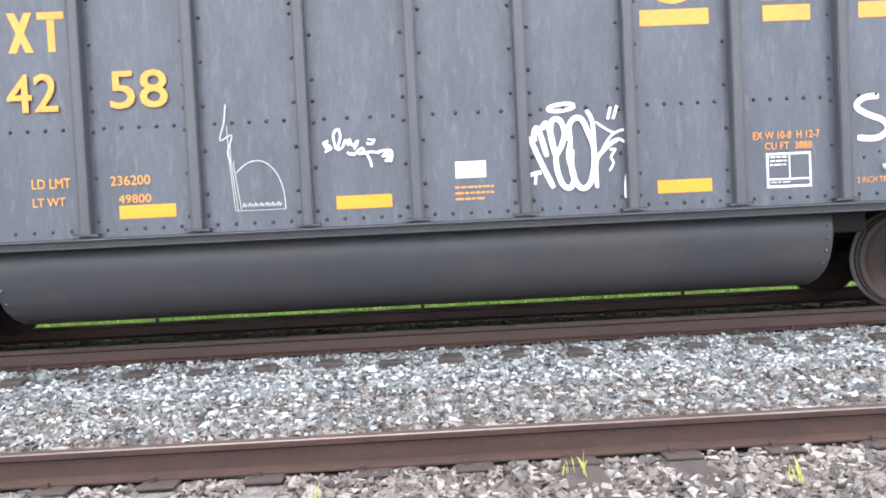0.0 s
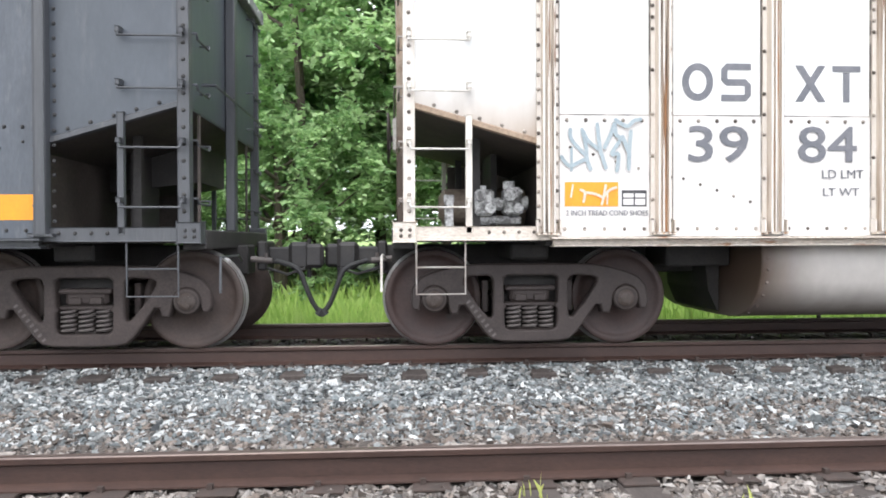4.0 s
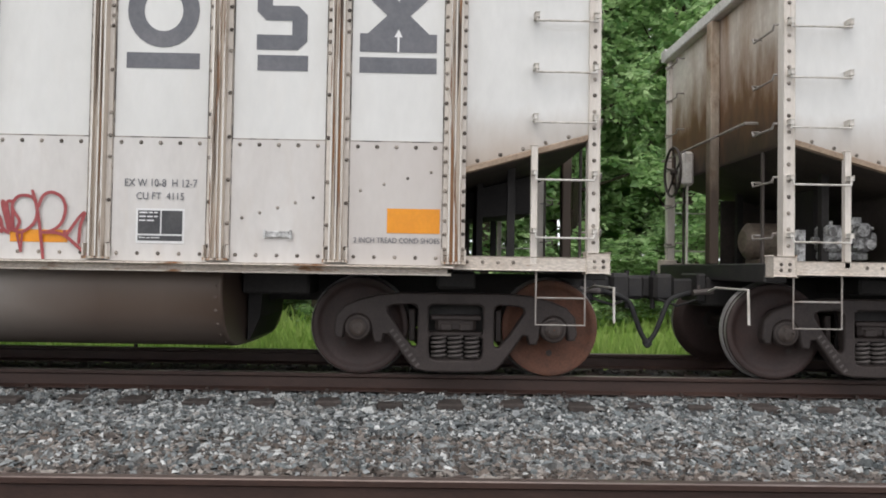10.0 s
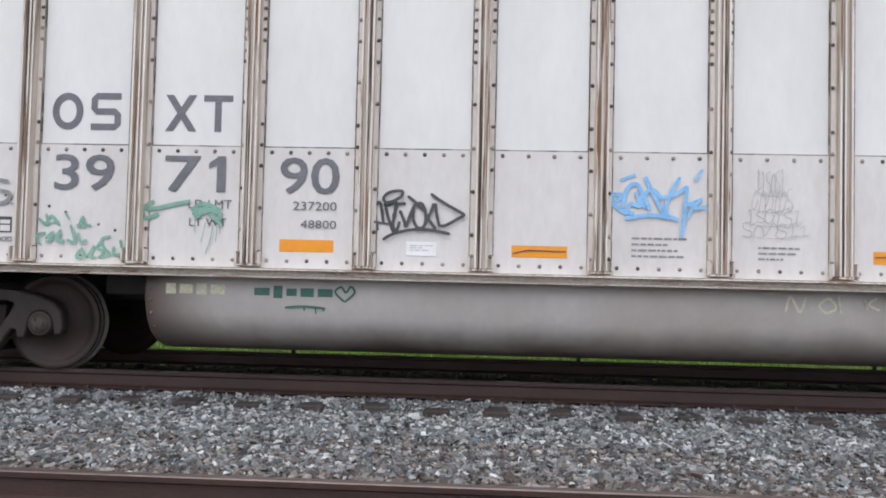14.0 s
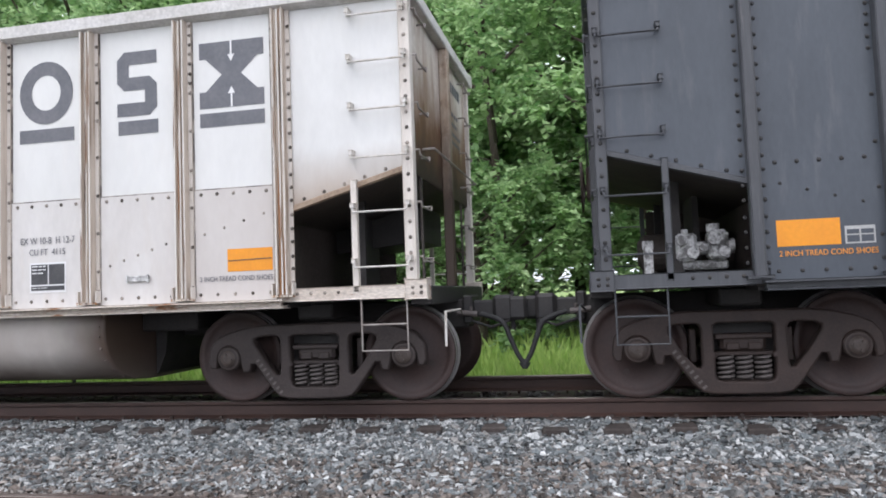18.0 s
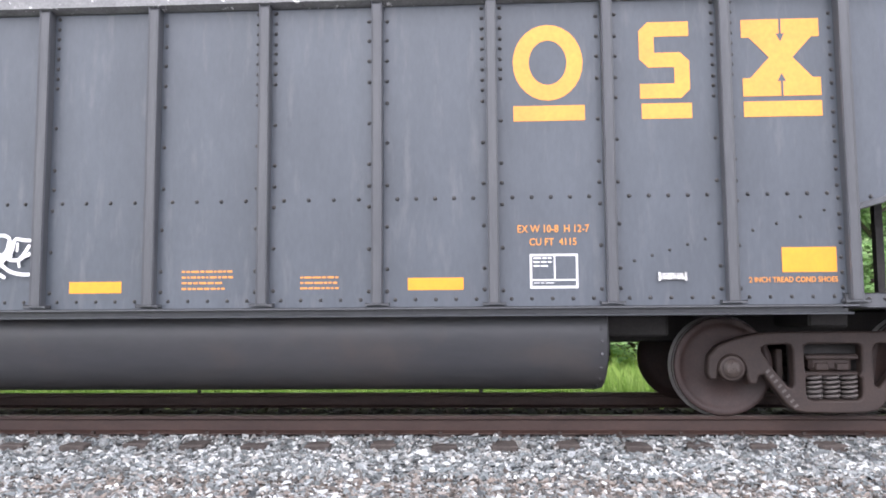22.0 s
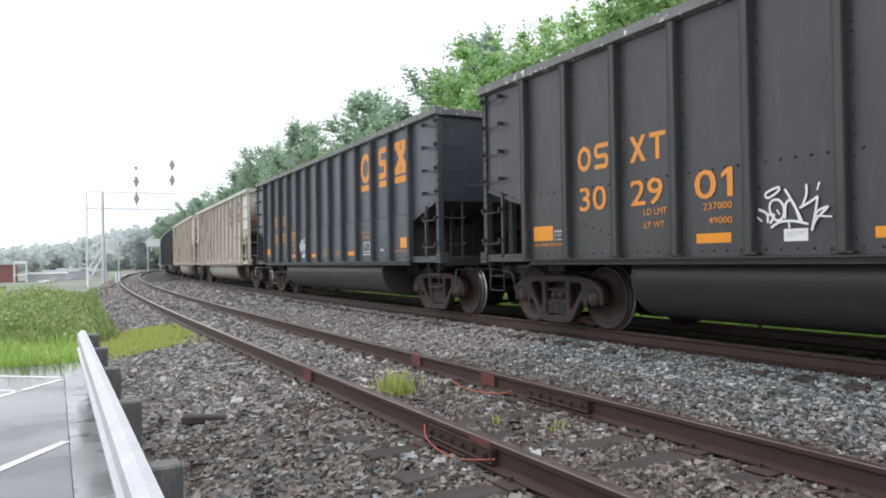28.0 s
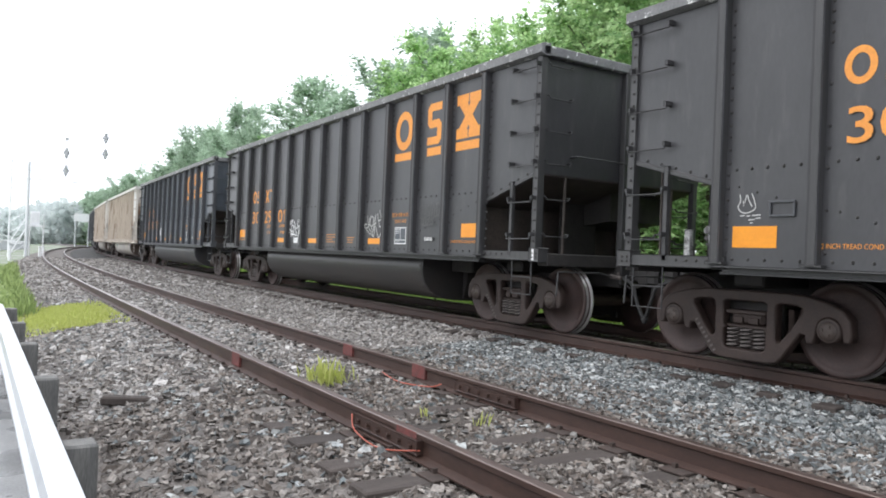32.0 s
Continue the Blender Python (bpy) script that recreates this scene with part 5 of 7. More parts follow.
def coupler(car, e, end):
    x = end + 0.2
    bm = box(min(e * x, e * (x + 0.42)), max(e * x, e * (x + 0.42)), -0.09, 0.09, 0.76, 0.94, 0.02)
    add_box(bm, min(e * (x + 0.3), e * (x + 0.52)), max(e * (x + 0.3), e * (x + 0.52)), -0.17, 0.15, 0.70, 0.99, 0.04)
    add_box(bm, min(e * (x + 0.46), e * (x + 0.66)), max(e * (x + 0.46), e * (x + 0.66)), (-0.17 if e > 0 else 0.02), (-0.02 if e > 0 else 0.17), 0.72, 0.97, 0.035)
    add_box(bm, e * (x + 0.05) - 0.05, e * (x + 0.05) + 0.05, -0.26, 0.26, 0.70, 1.0, 0.02)
    c = part("coupler", bm, COUPLER, car, "cast steel knuckle coupler")
    part("release_rod", add_rod(bmesh.new(), [(e * (x + 0.1), -0.2, 0.72), (e * (x + 0.3), -0.24, 0.66), (e * (x + 0.48), -0.2, 0.72)], 0.014), COUPLER, c)
    part("angle_cock", add_cyl(add_cyl(bmesh.new(), (e * (x - 0.05), -0.3, 0.82), (e * (x + 0.16), -0.3, 0.80), 0.03, 8), (e * (x + 0.1), -0.3, 0.8), (e * (x + 0.1), -0.3, 0.88), 0.018, 8), SPRING, c, "grey angle cock on the brake pipe")
    part("coupler_pin", add_cyl(bmesh.new(), (e * (x + 0.5), -0.05, 0.62), (e * (x + 0.5), -0.05, 1.02), 0.025, 10), COUPLER, c)
    pts = smooth_line([Vector((e * (x + 0.2), -0.30, 0.80)), Vector((e * (x + 0.42), -0.36, 0.72)), Vector((e * (x + 0.5), -0.37, 0.55)), Vector((e * (x + 0.57), -0.36, 0.38)), Vector((e * (x + 0.645), -0.34, 0.27))])
    bm = add_rod(bmesh.new(), pts, 0.026, 8)
    add_cyl(bm, (e * (x + 0.62), -0.34, 0.25), (e * (x + 0.66), -0.34, 0.31), 0.04, 8)
    part("air_hose", bm, RUBBER, car, "drooping black air hose")


DARK_GROUP, PALE_GROUP = "dark coal gondolas of the train", "pale coal gondolas of the train"
POSTS = [float(k) for k in range(-6, 7)]
POSTS_SHORT = [0.92 * k for k in range(-6, 7)]
car_d = gondola("dark grey coal gondola with orange stencils on the main track", DARK_GROUP, False, POSTS, 2.015)
car_b = gondola("pale grey coal gondola with rusty posts on the main track", PALE_GROUP, True, POSTS, 2.08, rusty=True)
car_a = gondola("short dark blue-grey coal gondola with white scrawls", DARK_GROUP, False, POSTS_SHORT, 1.99, short=0.54, coat=DARK_OLD)
AWAY = pose(0, YC, 0)
car_c = copy_thing(car_b, AWAY)
for o in car_b.children:
    if o.name.startswith("end_sheet") and o.data.vertices[0].co.x > 0:
        o.data = o.data.copy()
        o.data.materials[0] = LIGHT_END_DARK
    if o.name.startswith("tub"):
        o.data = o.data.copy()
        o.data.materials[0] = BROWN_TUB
car_e, car_f, ahead_1, ahead_2, ahead_3 = (copy_thing(car_d, AWAY) for _ in range(5))
tagged(car_c, "pale grey coal gondola with green and black scrawls")
tagged(car_e, "dark grey coal gondola with white line scrawls")
tagged(car_f, "dark grey coal gondola with a small chalk drawing")
for c in (ahead_1, ahead_2, ahead_3):
    tagged(c, "dark coal gondola far along the curve of the train")
for o in car_c.children_recursive:
    if o.type == "MESH" and o.data == WHEELS_RUST_ME:
        o.data = WHEELS_ME
        o["label"] = ""
WHEEL_SETS = [o for c in (car_a, car_b, car_c, car_d, car_e, car_f, ahead_1, ahead_2, ahead_3) for o in c.children_recursive if o.name.startswith("wheel_set")]

# ---- markings on the sides ----
YS = -SIDE - 0.0155      # face of the lower sheet
YU = -SIDE - 0.0035      # face of the upper sheet
YK = YS - 0.0035         # over another marking


def block(car, x0, x1, z0, z1, material, y=YS, name="marking", label=""):
    bm = bmesh.new()
    bm.faces.new([bm.verts.new(p) for p in ((x0, y, z0), (x1, y, z0), (x1, y, z1), (x0, y, z1))])
    return part(name, bm, material, car, label)


def shape(car, polys, material, y, name="emblem"):
    me = flat(polys, 0.0)
    me.transform(Matrix.Translation((0, y, 0)))
    me.materials.append(material)
    return part(name, me, material, car)


def oval(cx, cz, rx, rz, n=28):
    return [(cx + rx * math.cos(2 * math.pi * k / n), cz + rz * math.sin(2 * math.pi * k / n)) for k in range(n)]


def ring(car, x0, x1, z0, z1, t, material, y):
    cx, cz, rx, rz = (x0 + x1) / 2, (z0 + z1) / 2, (x1 - x0) / 2, (z1 - z0) / 2
    shape(car, [oval(cx, cz, rx, rz), oval(cx, cz, rx - t, rz - t)], material, y)


def zigzag(car, x0, x1, z0, z1, t, material, y):
    w, zc = x1 - x0, (z0 + z1) / 2
    b = 0.18 * w
    shape(car, [[(x0 + b, z1), (x1, z1), (x1, z1 - t), (x0 + t, z1 - t), (x0 + t, zc + t / 2), (x1 - b, zc + t / 2), (x1, zc + t / 2 - b), (x1, z0 + b), (x1 - b, z0), (x0, z0), (x0, z0 + t), (x1 - t, z0 + t), (x1 - t, zc - t / 2), (x0 + b, zc - t / 2), (x0, zc - t / 2 + b), (x0, z1 - b)]], material, y)


def hourglass(car, x0, x1, z0, z1, t, material, y):
    cx, zc, w = (x0 + x1) / 2, (z0 + z1) / 2, x1 - x0
    shape(car, [[(x0, z1), (x1, z1), (x1, z1 - t), (x1 - 0.1 * w, z1 - t), (cx + t * 0.62, zc), (x1 - 0.1 * w, z0 + t), (x1, z0 + t), (x1, z0), (x0, z0), (x0, z0 + t), (x0 + 0.1 * w, z0 + t), (cx - t * 0.62, zc), (x0 + 0.1 * w, z1 - t), (x0, z1 - t)]], material, y)


def crossed(car, x0, x1, z0, z1, t, material, y):
    """Two crossed bars."""
    shape(car, [[(x0, z0), (x0 + 1.15 * t, z0), (x1, z1), (x1 - 1.15 * t, z1)]], material, y)
    shape(car, [[(x0, z1), (x0 + 1.15 * t, z1), (x1, z0), (x1 - 1.15 * t, z0)]], material, y - 0.0012)


def emblem(car, ink, k=1.0, dx=0.0, dz=0.0, crown=3.52):
    """The maker's large device as plain shapes with bars below."""
    f = lambda x: x * k + dx
    ring(car, f(3.19), f(3.80), 2.84 + dz, crown + dz, 0.14, ink, YU)
    block(car, f(3.19), f(3.81), 2.66 + dz, 2.795 + dz, ink, YU, "emblem_bar")
    zigzag(car, f(4.29), f(4.72), 2.84 + dz, crown + dz, 0.13, ink, YU)
    block(car, f(4.30), f(4.73), 2.66 + dz, 2.795 + dz, ink, YU, "emblem_bar")
    hourglass(car, f(5.17), f(5.83), 2.84 + dz, crown + dz, 0.16, ink, YU)
    cx, face = f(5.5), WHITE if ink is GREYINK else DARK
    for z, d in ((crown + dz, -1), (2.84 + dz, 1)):
        shape(car, [[(cx - 0.009, z), (cx + 0.009, z), (cx + 0.009, z + d * 0.13), (cx + 0.035, z + d * 0.13), (cx, z + d * 0.2), (cx - 0.035, z + d * 0.13), (cx - 0.009, z + d * 0.13)]], face, YU - 0.003, "emblem_arrow")
    block(car, f(5.17), f(5.83), 2.66 + dz, 2.795 + dz, ink, YU, "emblem_bar")


def initials(car, ink, dx=0.0, dz=0.0, only_right=False, k=1.0):
    """The owner's initials as plain shapes of their size."""
    if not only_right:
        ring(car, -4.81 * k + dx, -4.53 * k + dx, 2.19 + dz, 2.52 + dz, 0.062, ink, YU)
        zigzag(car, -4.46 * k + dx, -4.19 * k + dx, 2.19 + dz, 2.52 + dz, 0.058, ink, YU)
    crossed(car, -3.79 * k + dx, -3.51 * k + dx, 2.19 + dz, 2.51 + dz, 0.062, ink, YU)
    block(car, -3.45 * k + dx, -3.19 * k + dx, 2.455 + dz, 2.51 + dz, ink, YU)
    block(car, -3.35 * k + dx, -3.29 * k + dx, 2.19 + dz, 2.452 + dz, ink, YU)


def digits(car, texts, ink, dx=0.0, dz=0.0, k=1.0, z=(1.655, 1.965)):
    for (x0, x1), t in zip(((-4.76, -4.23), (-3.77, -3.24), (-2.75, -2.24)), texts):
        if t:
            words(t, x0 * k + dx, x1 * k + dx, z[0] + dz, z[1] + dz, YK, ink, car, 0.018, "car_number")
            if t[-1] == "1":         # the slanted stroke of the one
                xr, zt = x1 * k + dx - 0.062, z[1] + dz
                shape(car, [[(xr, zt), (xr - 0.078, zt - 0.055), (xr - 0.078, zt - 0.105), (xr, zt - 0.062)]], ink, YK - 0.0015, "car_number")


def small_print(car, x0, x1, z0, z1, rows, ink, seed, y=YS):
    """Rows of small print that cannot be read, as bars."""
    rnd = random.Random(seed)
    h = (z1 - z0) / rows
    bm = bmesh.new()
    for r in range(rows):
        x = x0
        stop = x1 - (x1 - x0) * rnd.choice((0, 0.05, 0.2, 0.35)) * (r > 0)
        while x < stop - 0.02:
            w = min(rnd.uniform(0.02, 0.075), stop - x)
            zt = z1 - r * h
            bm.faces.new([bm.verts.new(p) for p in ((x, y, zt - h * 0.34), (x + w, y, zt - h * 0.34), (x + w, y, zt), (x, y, zt))])
            x += w + 0.011
    return tagged(part("small_print", bm, ink, car), kind="stuff")


def data_box(car, x0, x1, z0, z1, fill, frame_ink):
    """A framed stencil box with two fields and a strip below."""
    y = YS
    block(car, x0, x1, z0, z1, frame_ink, y, "data_box")
    m, w, h = 0.018, x1 - x0, z1 - z0
    block(car, x0 + m, x0 + w * 0.5, z0 + h * 0.27, z1 - m, fill, y - 0.003, "data_box_field")
    block(car, x0 + w * 0.53, x1 - m, z0 + h * 0.27, z1 - m, fill, y - 0.003, "data_box_field")
    block(car, x0 + m, x1 - m, z0 + 0.022, z0 + h * 0.22, fill, y - 0.003, "data_box_field")
    small_print(car, x0 + 0.03, x0 + w * 0.45, z1 - 0.13, z1 - 0.03, 3, frame_ink, int(x0 * 100), y - 0.006)
    small_print(car, x0 + 0.03, x0 + w * 0.55, z0 + 0.03, z0 + h * 0.17, 1, frame_ink, 3, y - 0.006)


def wheel_box(car, x0, x1, z0, z1, ink, face):
    block(car, x0, x1, z0, z1, ink, YS, "data_box")
    for a, b in ((0.06, 0.47), (0.53, 0.94)):
        for c, d in ((0.09, 0.47), (0.55, 0.8)):
            block(car, x0 + (x1 - x0) * a, x0 + (x1 - x0) * b, z0 + (z1 - z0) * c, z0 + (z1 - z0) * d, face, YS - 0.003, "data_box_field")


def label_card(car, x0, x1, z0, z1, seed):
    block(car, x0, x1, z0, z1, WHITE, YS - 0.001, "label_card", "white label card")
    small_print(car, x0 + 0.03, x1 - 0.03, z0 + 0.03, z1 - 0.03, 3, FADEINK, seed, YS - 0.004)


def standard_marks(car, ink, numbers, load, light, cu_ft, seed, dx=0.0, dz=0.0, k=1.0, pale=False):
    f = lambda x: x * k + dx
    emblem(car, ink, k, dx, 0.012 if pale else -0.02, 3.475 if pale else 3.52)
    initials(car, ink, dx, 0.02 if pale else 0.0, k=k)
    digits(car, numbers, ink, dx, 0.02 if pale else 0.0, k=k)
    words("LD LMT", f(-3.55), f(-3.17), 1.535, 1.61, YK, ink, car, 0.003)
    words("LT WT", f(-3.54), f(-3.21), 1.38, 1.45, YK, ink, car, 0.003)
    words(load, f(-2.63), f(-2.25), 1.535, 1.61, YK, ink, car, 0.003)
    words(light, f(-2.56), f(-2.25), 1.38, 1.45, YK, ink, car, 0.003)
    block(car, f(-2.74), f(-2.27), 1.175, 1.28, YELLOW, YS, "reflector", "yellow reflector strip")
    block(car, f(-0.74), f(-0.27), 1.17, 1.27, YELLOW, YS, "reflector", "yellow reflector strip")
    block(car, f(2.26), f(2.74), 1.175, 1.28, YELLOW, YS, "reflector", "yellow reflector strip")
    block(car, f(-5.85), f(-5.38), 1.29, 1.50, YELLOW, YS, "reflector", "large yellow reflector")
    block(car, f(5.43), f(5.88), 1.30, 1.51, YELLOW, YS, "reflector", "large yellow reflector")
    wheel_box(car, f(-5.35), f(-5.13), 1.29, 1.43, INKBLACK if pale else FADEINK, LIGHT_LOW if pale else DARK)
    words("2 INCH TREAD COND SHOES", f(-5.84), f(-5.12), 1.21, 1.255, YK, ink, car, 0.012)
    words("2 INCH TREAD COND SHOES", f(5.15), f(5.88), 1.215, 1.26, YK, ink, car, 0.012)
    label_card(car, f(-1.64), f(-1.38), 1.165, 1.285, seed)
    small_print(car, f(0.27), f(0.75), 1.16, 1.36, 4, SOFTINK if pale else DIMORANGE, seed + 1)
    small_print(car, f(1.32), f(1.66), 1.16, 1.30, 3, SOFTINK if pale else DIMORANGE, seed + 2)
    words("EX W 10-8  H 12-7", f(3.21), f(3.82), 1.66, 1.725, YK, ink, car, 0.003)
    words("CU FT  " + cu_ft, f(3.31), f(3.71), 1.55, 1.61, YK, ink, car, 0.003)
    data_box(car, f(3.31), f(3.72), 1.18, 1.475, INKBLACK if pale else DARK, WHITE)
    bm = add_box(bmesh.new(), f(4.39), f(4.63), YS - 0.02, YS - 0.002, 1.245, 1.30, 0.006)
    add_box(bm, f(4.39), f(4.41), YS - 0.03, YS - 0.02, 1.235, 1.31)
    add_box(bm, f(4.61), f(4.63), YS - 0.03, YS - 0.02, 1.235, 1.31)
    part("card_holder", bm, VALVE, car, "pale steel card holder")


def end_print(car, ink, end):
    """Rows of print on the far half of the end sheet, as bars."""
    rnd = random.Random(5)
    bm = bmesh.new()
    x = end + 0.004
    for z, h, w in ((3.40, 0.13, 0.9), (3.12, 0.05, 0.5), (3.0, 0.05, 0.45), (2.88, 0.045, 0.75), (2.78, 0.045, 0.75)):
        y = 0.28 + (0.9 - w) / 2
        while y < 0.28 + (0.9 + w) / 2:
            d = min(rnd.uniform(0.05, 0.13), 0.28 + (0.9 + w) / 2 - y)
            bm.faces.new([bm.verts.new(p) for p in ((x, y, z), (x, y + d, z), (x, y + d, z + h), (x, y, z + h))])
            y += d + 0.03
    return tagged(part("end_print", bm, ink, car, "rows of small print on the end"), kind="stuff")


# running gear of the later cars: darker copies that carry the shade below the sill
for c in (car_b, car_c, car_d, car_e, car_f):
    for o in c.children_recursive:
        for slot in o.material_slots:
            if slot.material in (TRUCK, WHEEL):
                m = {TRUCK: TRUCK_HALF_SHADED if c in (car_b, car_c) else TRUCK_SHADED, WHEEL: WHEEL_SHADED}[slot.material]
                slot.link = "OBJECT"
                slot.material = m
# the later dark cars are sootier and less blue
for c in (car_e, car_f):
    for o in c.children_recursive:
        for slot in o.material_slots:
            if slot.material in (DARK, DARK_POST, DARK_TUB):
                m = {DARK: DARK_WARM, DARK_POST: POST_WARM, DARK_TUB: TUB_WARM}[slot.material]
                slot.link = "OBJECT"
                slot.material = m


standard_marks(car_b, GREYINK, ("39", "84", "78"), "237700", "48300", "4115", 40, pale=True)
standard_marks(car_c, GREYINK, ("39", "71", "90"), "237200", "48800", "4115", 50, pale=True)
standard_marks(car_d, ORANGE, ("30", "03", "76"), "237300", "48700", "4115", 60)
standard_marks(car_e, ORANGE, ("30", "29", "01"), "237000", "49000", "4115", 70)
initials(car_f, ORANGE, 0.0, 0.42)
digits(car_f, ("30", "", ""), ORANGE, 0.0, 0.45)
block(car_f, -5.85, -5.38, 1.21, 1.415, YELLOW, YS, "reflector", "large yellow reflector")
block(car_f, -2.74, -2.27, 1.175, 1.28, YELLOW, YS, "reflector", "yellow reflector strip")
words("2 INCH TREAD COND SHOES", -4.95, -4.25, 1.21, 1.255, YK, ORANGE, car_f, 0.0)
for c in (ahead_1, ahead_2):
    emblem(c, ORANGE)
for c in (car_b, car_c):
    end_print(c, GREYINK, 7.19)
for c in (car_d, car_e):
    end_print(c, ORANGE, 7.19)

# the short dark car carries its marks closer together
BARE = set(car_a.children)
emblem(car_a, ORANGE, 0.96, -1.18, -0.05)
crossed(car_a, -3.43, -3.22, 2.60, 2.93, 0.058, ORANGE, YU)
block(car_a, -3.18, -2.96, 2.87, 2.93, ORANGE, YU)
block(car_a, -3.10, -3.04, 2.60, 2.867, ORANGE, YU)
words("42", -3.46, -3.05, 2.10, 2.41, YK, ORANGE, car_a, 0.018, "car_number")
words("58", -2.61, -2.14, 2.10, 2.41, YK, ORANGE, car_a, 0.018, "car_number")
words("LD LMT", -3.30, -2.98, 1.46, 1.54, YK, ORANGE, car_a, 0.003)
words("LT WT", -3.30, -3.03, 1.31, 1.38, YK, ORANGE, car_a, 0.003)
words("236200", -2.65, -2.32, 1.46, 1.54, YK, ORANGE, car_a, 0.003)
words("49800", -2.59, -2.32, 1.31, 1.38, YK, ORANGE, car_a, 0.003)
for x0, x1, z0, z1 in ((-2.59, -2.12, 1.18, 1.29), (-0.77, -0.30, 1.175, 1.285), (1.98, 2.45, 1.18, 1.29), (4.98, 5.44, 1.18, 1.39)):
    block(car_a, x0, x1, z0, z1, YELLOW, YS, "reflector", "yellow reflector strip")
label_card(car_a, 0.25, 0.51, 1.39, 1.53, 80)
small_print(car_a, 0.24, 0.57, 1.17, 1.32, 3, DIMORANGE, 81)
words("EX W 10-8  H 12-7", 2.82, 3.40, 1.60, 1.665, YK, ORANGE, car_a, 0.003)
words("CU FT  3888", 2.92, 3.33, 1.51, 1.57, YK, ORANGE, car_a, 0.003)
data_box(car_a, 2.93, 3.32, 1.18, 1.48, DARK, WHITE)
words("2 INCH TREAD COND SHOES", 3.72, 4.45, 1.19, 1.24, YK, ORANGE, car_a, 0.0)
part("card_holder", add_box(bmesh.new(), 3.94, 4.19, YS - 0.02, YS - 0.002, 1.285, 1.345, 0.006), VALVE, car_a, "pale steel card holder")

def scrawl(car, x0, x1, z0, z1, strokes, material, width, label, y=None):
    """Hand-drawn strokes given in a unit square, laid on the side one over the other."""
    first = None
    for k, pts in enumerate(strokes):
        bm = bmesh.new()
        line = [(x0 + a * (x1 - x0), z0 + b * (z1 - z0)) for a, b in pts]
        ribbon(bm, smooth_line(line) if len(line) > 2 else line, width, (YK if y is None else y) - 0.0016 * k)
        ob = part("graffiti" if first is None else "stroke", bm, material, first or car, label if first is None else "")
        first = first or ob
    return first


# scrawls
bm = bmesh.new()
ribbon(bm, smooth_line([(3.93, 1.93), (3.8, 1.92), (3.73, 1.85), (3.82, 1.78), (3.96, 1.72), (4.0, 1.64), (3.9, 1.57), (3.73, 1.58)]), 0.052, YK)
ribbon(bm, [(4.08, 1.62), (4.07, 1.92)], 0.046, YK - 0.001)
ribbon(bm, [(4.07, 1.92), (4.25, 1.61)], 0.046, YK - 0.0014)
ribbon(bm, [(4.25, 1.61), (4.24, 1.93)], 0.046, YK - 0.0018)
ribbon(bm, [(4.32, 1.93), (4.33, 1.65)], 0.046, YK - 0.0022)
ribbon(bm, smooth_line([(4.32, 1.66), (4.4, 1.63), (4.51, 1.64)]), 0.046, YK - 0.0026)
part("graffiti", bm, WHITE, car_a, "large white sprayed letters")
scrawl(car_a, 0.850, 1.780, 1.140, 2.005, [[(0.03, 0.66), (0.07, 0.59), (0.14, 0.41), (0.25, 0.15)], [(0.09, 0.61), (0.09, 0.71), (0.13, 0.73), (0.20, 0.46)], [(0.16, 0.73), (0.20, 0.79), (0.24, 0.69), (0.28, 0.46)], [(0.28, 0.46), (0.24, 0.67), (0.26, 0.81), (0.33, 0.81), (0.37, 0.69), (0.34, 0.57), (0.28, 0.46)], [(0.28, 0.46), (0.29, 0.31), (0.34, 0.17), (0.41, 0.15), (0.44, 0.26), (0.40, 0.44), (0.42, 0.59)], [(0.42, 0.59), (0.41, 0.74), (0.46, 0.82), (0.53, 0.81), (0.59, 0.67), (0.64, 0.52)], [(0.43, 0.52), (0.42, 0.33), (0.46, 0.19), (0.52, 0.13), (0.59, 0.19), (0.63, 0.37), (0.63, 0.59)]], WHITE, 0.046, "bold white sprayed scrawl")
scrawl(car_a, 0.850, 1.780, 1.140, 2.005, [[(0.58, 0.90), (0.63, 0.78), (0.64, 0.52), (0.65, 0.41)], [(0.65, 0.13), (0.65, 0.37), (0.69, 0.46), (0.79, 0.56), (0.86, 0.60)], [(0.01, 0.36), (0.02, 0.29), (0.09, 0.30), (0.14, 0.31)], [(0.09, 0.28), (0.08, 0.19)], [(0.02, 0.29), (0.01, 0.24)], [(0.86, 0.93), (0.82, 0.80)], [(0.80, 0.92), (0.77, 0.80)]], WHITE, 0.036, "bold white sprayed scrawl")
scrawl(car_a, 0.850, 1.780, 1.140, 2.005, [[(0.66, 0.78), (0.76, 0.70), (0.84, 0.66)], [(0.69, 0.46), (0.79, 0.63), (0.91, 0.69), (0.97, 0.63), (0.99, 0.48), (0.97, 0.33), (0.92, 0.22), (0.91, 0.02)], [(0.86, 0.61), (0.93, 0.56), (0.97, 0.46), (0.97, 0.35), (0.92, 0.22)], [(0.78, 0.50), (0.83, 0.50), (0.79, 0.43), (0.81, 0.37), (0.77, 0.29)]], WHITE, 0.02, "thin white strokes round the scrawl")
bm = bmesh.new()
ribbon(bm, smooth_line([(1.175 + 0.115 * math.cos(a), 1.95 + 0.028 * math.sin(a) + 0.01 * math.cos(a)) for a in np.linspace(0, 6.28, 9)], 3), 0.034, YK)
part("graffiti", bm, WHITE, car_a, "white halo over the scrawl")
